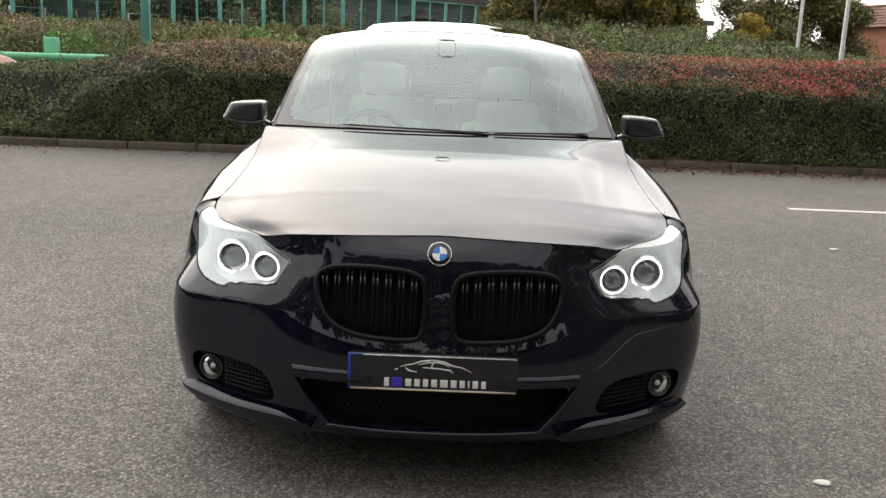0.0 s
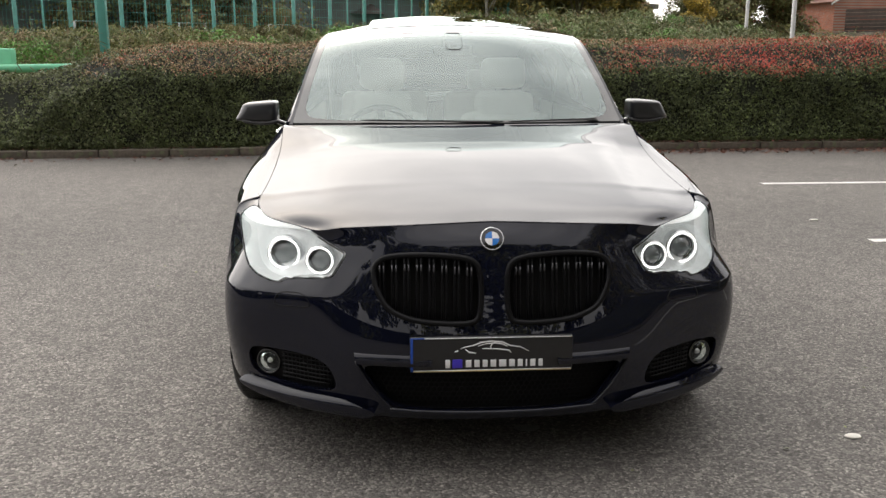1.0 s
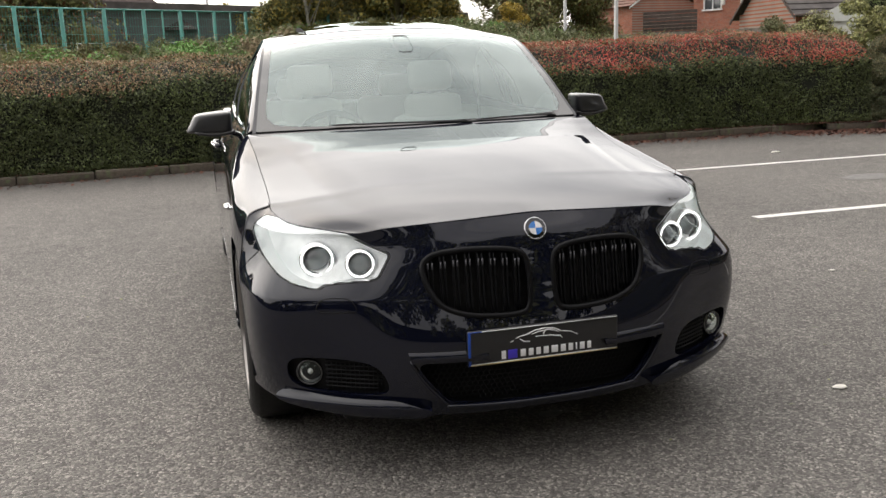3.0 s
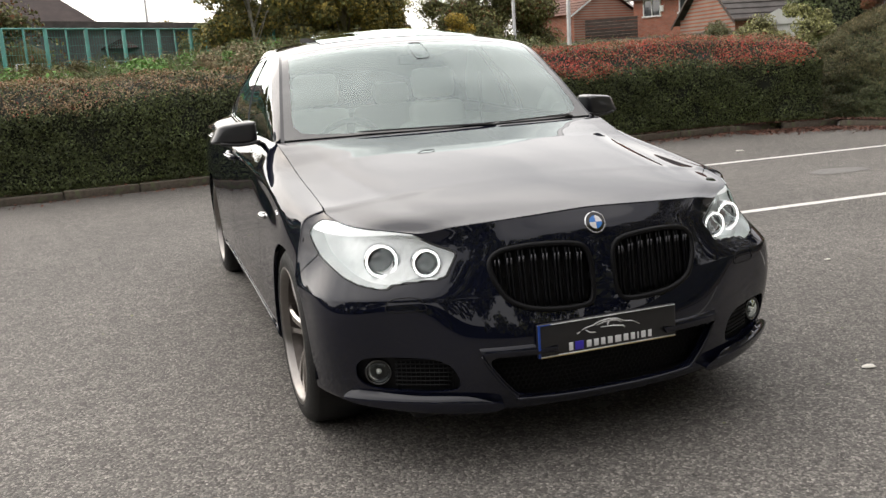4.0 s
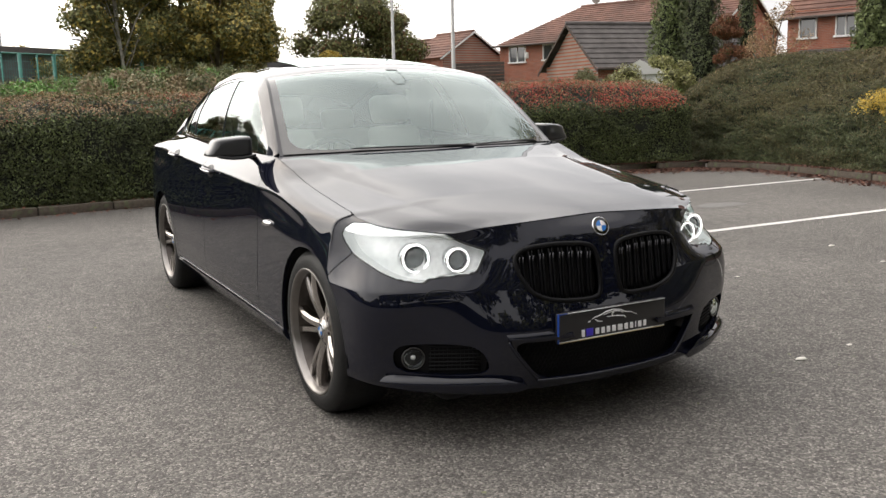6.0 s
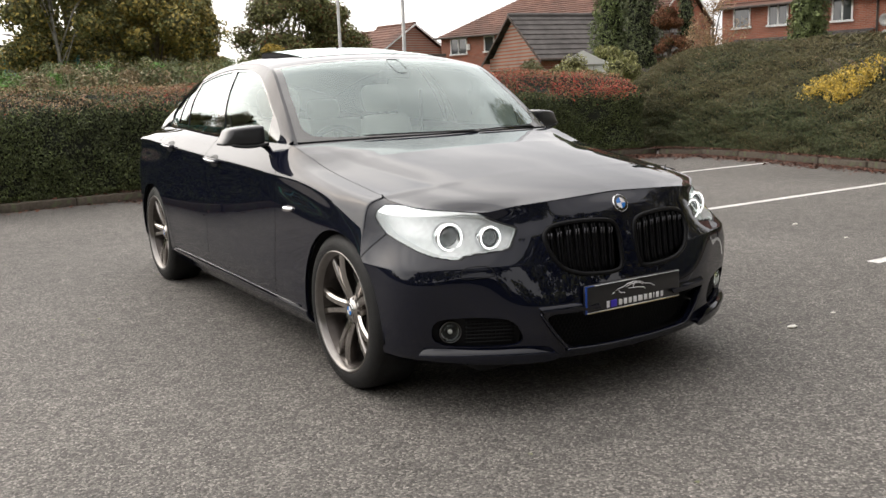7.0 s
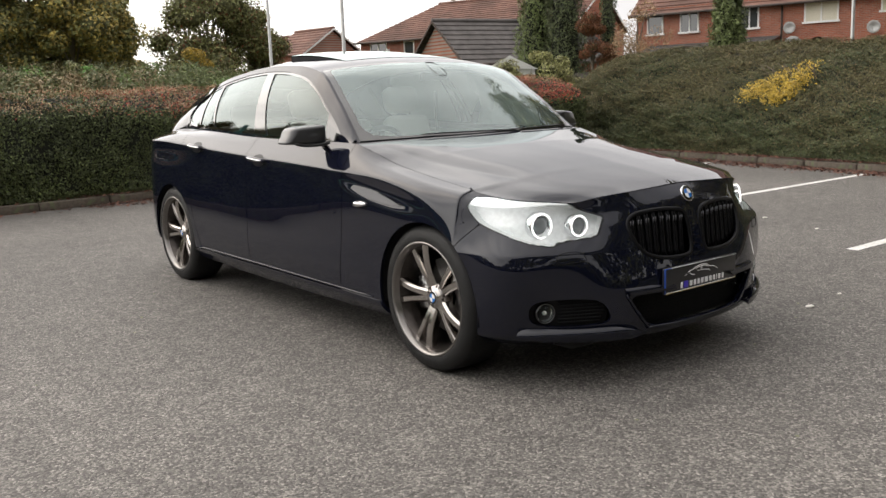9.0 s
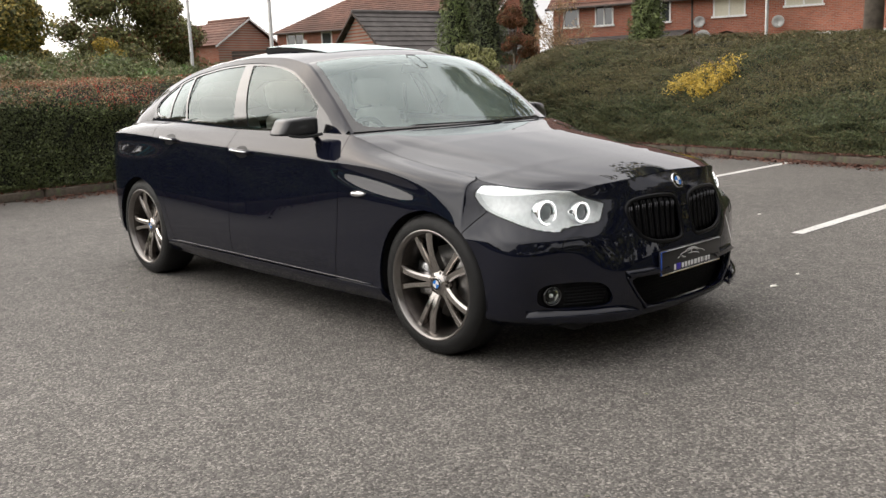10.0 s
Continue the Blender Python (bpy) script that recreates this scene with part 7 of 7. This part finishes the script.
# mixed autumn group
for az, d, h, s, mt, sec, sd, lb in (
        (9.2, 46, 9.5, 2.5, "leaf_tree", ("leaf_gold", 0.35), 1, "autumn tree with golden-green crown"),
        (8.6, 40, 10.5, 2.2, "leaf_tree", ("leaf_gold", 0.3), 2, "birch with pale trunk and yellowing leaves"),
        (12.2, 45, 12.0, 3.0, "leaf_tree", ("leaf_gold", 0.2), 3, "tall broadleaf tree, green turning gold"),
        (14.2, 42, 9.0, 2.2, "leaf_gold", ("leaf_tree", 0.45), 4, "golden autumn tree among taller ones"),
        (15.6, 47, 7.6, 1.8, "leaf_tree", ("leaf_gold", 0.45), 5, "green and gold broadleaf tree in a group")):
    tree(place(az, d, E5), h, s, 0.26, mt, sd, "bark_pale" if sd == 2 else "bark", 34, 6500, 0.05, sec, lb, thin=0.4 if sd == 2 else 0.8)
for az, sd in ((7.6, 31), (10.6, 32), (13.4, 33), (15.6, 34), (20.6, 35)):
    tree(place(az, 56, E5), 5.6 - 0.1 * (az - 7), 2.4, 0.30, "leaf_tree", sd, clumps=22, leaves=2400, low=0.02, second=("leaf_gold" if sd % 2 else "leaf_rust", 0.25), label="bushy undergrowth tree behind the taller ones")
tree(place(22.0, 50, E5), 7.9, 3.2, 0.26, "leaf_tree", 11, clumps=38, leaves=8500, low=0.06, second=("leaf_rust", 0.10), label="dark broad-crowned tree, some bare twigs")
tree(place(24.3, 52, E5), 6.6, 2.2, 0.24, "leaf_tree", 12, clumps=24, leaves=4500, low=0.06, second=("leaf_rust", 0.15), label="dark green broadleaf tree near houses")
tree(Vector((13.6, 38, 0)), 4.1, 0.95, 0.16, "leaf_gold", 13, clumps=14, leaves=3000, low=0.3, second=("leaf_yellow", 0.4), label="small bright yellow-green tree in scrub")
for az, d, h, s, mt, sd in ((-2.0, 58, 4.6, 1.8, "leaf_rust", 14), (3.5, 60, 5.2, 2.2, "leaf_gold", 15), (5.0, 56, 5.0, 1.8, "leaf_tree", 16), (-6.5, 60, 6.4, 1.5, "leaf_rust", 17)):
    tree(place(az, d, E5), h, s, 0.26, mt, sd, clumps=16, leaves=2200, label="distant autumn tree beyond the green fence")
# gardens by the houses
E45, E85 = (-1.6, -2.55), (-3.11, -2.41)
conifer(place(41.3, 33.5, E45), 5.8, 0.75, 0.1, "leaf_mid", 21, "bright green conifer beside a dark one", blunt=0.9, n=12000, low=0.02)
conifer(place(43.1, 33, E45), 6.0, 0.85, 0.1, "leaf_dark", 22, "dark green conifer behind the bank", blunt=0.9, n=13000, low=0.02)
tree(place(46.9, 32, E85), 3.7, 0.75, 0.10, "leaf_rust", 23, clumps=22, leaves=3000, low=0.1, label="reddish-brown autumn shrub beside dark conifers", base=0.0)
conifer(place(47.75, 33, E85), 7.0, 0.32, 0.10, "leaf_dark", 24, "slender dark cypress among garden shrubs", blunt=0.5, n=5000, low=0.02)
tree(place(49.6, 28, E85), 3.6, 1.0, 0.09, "leaf_bronze", 25, clumps=14, leaves=700, low=0.3, label="thin bare-twigged shrub behind the bank", base=0.0)
conifer(place(54.8, 26, E85), 3.9, 0.46, 0.09, "leaf_mid", 26, "rounded green conifer in front of the terrace", blunt=0.9, n=8000, low=0.4)
tree(place(40.9, 23, E45), 2.15, 0.75, 0.10, "leaf_varie", 27, clumps=24, leaves=2600, low=0.1, label="pale variegated shrub in a garden", base=0.0)
tree(place(38.3, 25, E45), 1.95, 0.8, 0.10, "leaf_varie", 28, clumps=18, leaves=2200, low=0.1, second=("leaf_olive", 0.4), label="pale climbing shrub on a fence", base=0.0)
tree(place(36.2, 29, E45), 2.2, 0.7, 0.10, "leaf_olive", 29, clumps=16, leaves=1300, low=0.1, second=("leaf_pale", 0.4), label="low mixed shrub in a garden", base=0.0)
tree(place(68.3, 21), 13.0, 3.9, 0.30, "leaf_tree", 30, "bark", 40, 4600, 0.42, ("leaf_gold", 0.25), "tall tree with a stout brown trunk on the bank", base=0.6, thin=0.8)


scrub_rise = curve((-30, 1.9), (-4, 2.0), (0, 2.1), (5.5, 2.5), (9, 2.85), (15, 3.0), (20, 2.8), (22, 2.2), (27, 1.4), (60, 1.0))


def scrub():
    """Tangled bushes and tall grass between the hedge and the fence, rising towards the trees."""
    s = thing("scrub", "tangled green bushes and tall pale weeds behind the hedge", "scrub", kind="stuff")
    rng = np.random.RandomState(77)
    C, R, K = [], [], []
    for i in range(620):
        x, y = rng.uniform(-16, 22), rng.uniform(13.4, 31)
        if x > 9.5 and y < 19:
            continue
        lim = 16.8 + (x + 26) * 0.8 - 2.0
        if y > lim:
            y = lim - rng.uniform(0, 4)
        if y < 13.0:
            continue
        dist, bearing = math.hypot(x + 1.6, y + 2.5), math.degrees(math.atan2(x + 1.6, y + 2.5))
        top = 1.25 + dist * math.tan(radians(float(scrub_rise(bearing)))) * rng.uniform(0.72, 1.02)
        r0 = rng.uniform(0.22, 0.5)
        for k in range(5):
            C.append((x + rng.normal(0, 0.45), y + rng.normal(0, 0.4), (top - r0 * 0.8) * (1 - 0.6 * rng.rand() ** 1.5)))
            R.append(r0 * rng.uniform(0.7, 1.1))
            K.append(i)
    C, R, K = np.array(C), np.array(R), np.array(K)
    pick = (K * 7 + 3) % 11
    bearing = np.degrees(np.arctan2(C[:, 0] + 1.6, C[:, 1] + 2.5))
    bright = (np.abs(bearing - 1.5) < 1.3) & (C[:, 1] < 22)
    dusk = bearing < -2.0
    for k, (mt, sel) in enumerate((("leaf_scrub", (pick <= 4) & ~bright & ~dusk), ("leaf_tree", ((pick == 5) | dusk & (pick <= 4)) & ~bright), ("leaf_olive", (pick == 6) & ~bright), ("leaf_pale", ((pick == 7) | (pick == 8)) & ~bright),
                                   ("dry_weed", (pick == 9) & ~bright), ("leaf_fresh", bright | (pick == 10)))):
        if sel.sum() == 0:
            continue
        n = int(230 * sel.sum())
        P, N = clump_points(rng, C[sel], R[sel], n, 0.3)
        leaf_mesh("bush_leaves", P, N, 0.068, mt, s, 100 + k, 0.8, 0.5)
    n = 18000
    x, y = rng.uniform(-16, 22, n), rng.uniform(12.6, 27, n)
    lift = np.hypot(x + 1.6, y + 2.5) * np.tan(np.radians(scrub_rise(np.degrees(np.arctan2(x + 1.6, y + 2.5)))))
    z = rng.rand(n) ** 0.7 * (1.25 + lift * rng.uniform(0.5, 1.05, n)) + 0.02
    half = rng.rand(n) < 0.4
    P = np.stack([x, y, z], 1)
    for k, (sel, mt) in enumerate(((half, "dry_weed"), (~half, "leaf_scrub"))):
        leaf_mesh("grass_blades", P[sel], np.tile([0.2, -1.0, 0.1], (int(sel.sum()), 1)), 0.20, mt, s, 120 + k, 0.4, 0.07)


scrub()


def backwood():
    """The tree belt and hedge that close the car park behind the camera."""
    b = thing("tree_belt", "dark belt of trees round the car park", "trees", kind="stuff")
    rng = np.random.RandomState(91)
    C, R = [], []
    for i in range(1000):
        t = rng.uniform(0, 1)
        a = radians(118 + 178 * t)
        d = rng.uniform(24, 32)
        x, y = d * math.sin(a) * 1.0, d * math.cos(a) + 2
        tall = math.exp(-((math.degrees(a) - 186) / 58) ** 4)
        h = 1.6 + 13.5 * tall + (0.5 + 1.6 * tall) * wave(np.array([a * 9]), np.array([0.0]), 1.0, 3.0)[0] + rng.normal(0, 0.3 + 0.5 * tall)
        C.append((x, y, max(0.5, h * rng.rand() ** 0.6)))
        R.append(rng.uniform(0.6, 0.9) + 1.0 * tall * rng.rand())
    C, R = np.array(C), np.array(R)
    P, N = clump_points(rng, C, R, 130000, 0.3)
    leaf_mesh("crown", P, N, 0.5, "leaf_tree", b, 130, 0.8, 0.8)
    # near-black upright band inside the belt paints the shade under its trees
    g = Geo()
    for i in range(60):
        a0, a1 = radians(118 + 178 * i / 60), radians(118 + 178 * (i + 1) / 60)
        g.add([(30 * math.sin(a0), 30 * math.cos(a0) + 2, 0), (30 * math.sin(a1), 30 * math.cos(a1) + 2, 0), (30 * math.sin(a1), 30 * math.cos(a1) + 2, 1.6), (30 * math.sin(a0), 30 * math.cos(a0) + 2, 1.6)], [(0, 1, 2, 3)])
    part("undergrowth", g, "foliage_shade", b)


backwood()
for i, (az, d, hh) in enumerate(((-9, 50, 7.6), (-14, 47, 8.2), (-20, 48, 7.6), (-26, 46, 8.0))):
    tree(place(az, d, E5), hh, 4.2, 0.34, "leaf_tree", 70 + i, "bark", 34, 3600, 0.10, ("leaf_rust", 0.2), "broad dark tree beyond the sports hall", base=-0.6, thin=0.9)
for i, (x, y, hh) in enumerate(((16.5, -1.0, 11.5), (18.5, -4.5, 12.5), (15.5, -8.0, 10.5), (21.5, -0.5, 13.5), (14.0, -12.0, 11.0))):
    tree(Vector((x, y, 0)), hh, 3.9, 0.32, "leaf_tree", 60 + i, "bark", 40, 3000, 0.12, ("leaf_gold", 0.3), "tall half-bare tree beyond the bank", base=0.0, thin=1.05)
lamp_post(Vector((-17.0, -1.5, 0)), 6.5, 0.07, "grey street lamp at the edge of the car park", (1.2, 0.4))


# ---- litter and marks on the ground ----
def litter():
    s = thing("leaf_litter", "scattered red-brown fallen leaves along the kerbs", "leaves", kind="stuff")
    rng = np.random.RandomState(55)
    P = []
    for pts, n, spread in ((KERB_BACK[4:], 4200, 0.24), (KERB_BACK[6:], 4200, 0.36), (KERB_SIDE[:6], 7600, 0.22), (KERB_BACK[2:6], 900, 0.2)):
        a = along(pts, 0.05)
        for i in range(n):
            p, d = a[rng.randint(len(a))]
            nrm = Vector((d.y, -d.x))
            o = abs(rng.normal(0, spread)) + 0.02
            if rng.rand() < 0.42:
                o = -abs(rng.normal(0.10, 0.10))
            q = p + nrm * o
            P.append((q.x, q.y, 0.012 if o > 0 else 0.117))
    P = np.array(P)
    leaf_mesh("fallen_leaves", P, np.tile([0, 0, 1.0], (len(P), 1)), 0.048, "litter", s, 140, 0.25, 0.7)
    sp = rng.uniform(0, 1, (260, 2))
    Q = np.stack([-6 + 14 * sp[:, 0], -2 + 11.5 * sp[:, 1], np.full(260, 0.006)], 1)
    leaf_mesh("crumbs", Q, np.tile([0, 0, 1.0], (260, 1)), 0.022, "leaf_pale", s, 141, 0.15, 0.7)


litter()
M["scrap"] = mat("pale_scrap", (0.70, 0.68, 0.62), 0.8, vary=-0.2, scale=60)
M["manhole"] = mat("worn_patch", (0.20, 0.195, 0.185), 0.9, vary=-0.35, scale=22, bump=0.4, bump_scale=120)
for i, (x, y, sz) in enumerate(((1.356, 0.279, 0.030), (1.761, 0.322, 0.016), (3.175, 4.427, 0.035), (2.6, 1.9, 0.02), (4.2, 2.4, 0.03), (3.9, 1.7, 0.022), (2.2, -0.6, 0.018), (6.1, 7.4, 0.06))):
    bm = bmesh.new()
    bmesh.ops.create_icosphere(bm, subdivisions=2, radius=sz)
    for v in bm.verts:
        v.co = Vector((v.co.x * 1.1, v.co.y * 0.7, max(v.co.z * 0.25, -0.002))) * (1 + 0.3 * noise.noise(v.co * 60 + Vector((i, 0, 0))))
    g = Geo()
    g.bm(bm)
    tagged(part("paper_scrap", g.moved(Matrix.Translation((x, y, 0.004))), "scrap"), "small pale scrap lying on the tarmac", "litter", "scraps")
for x, y, r in ((5.55, 5.04, 0.26), (0.174, 0.428, 0.045)):
    g = Geo()
    pts = [(x + r * (1.5 if r > 0.1 else 1.1) * math.cos(k * 0.2618) * random.uniform(0.75, 1.1), y + r * 0.75 * math.sin(k * 0.2618) * random.uniform(0.75, 1.1), 0.0045) for k in range(24)]
    g.add(pts, [tuple(range(24))])
    tagged(part("worn_patch", g, "manhole", smooth=False), "pale worn patch in the tarmac", "patch", "patches", "structure")
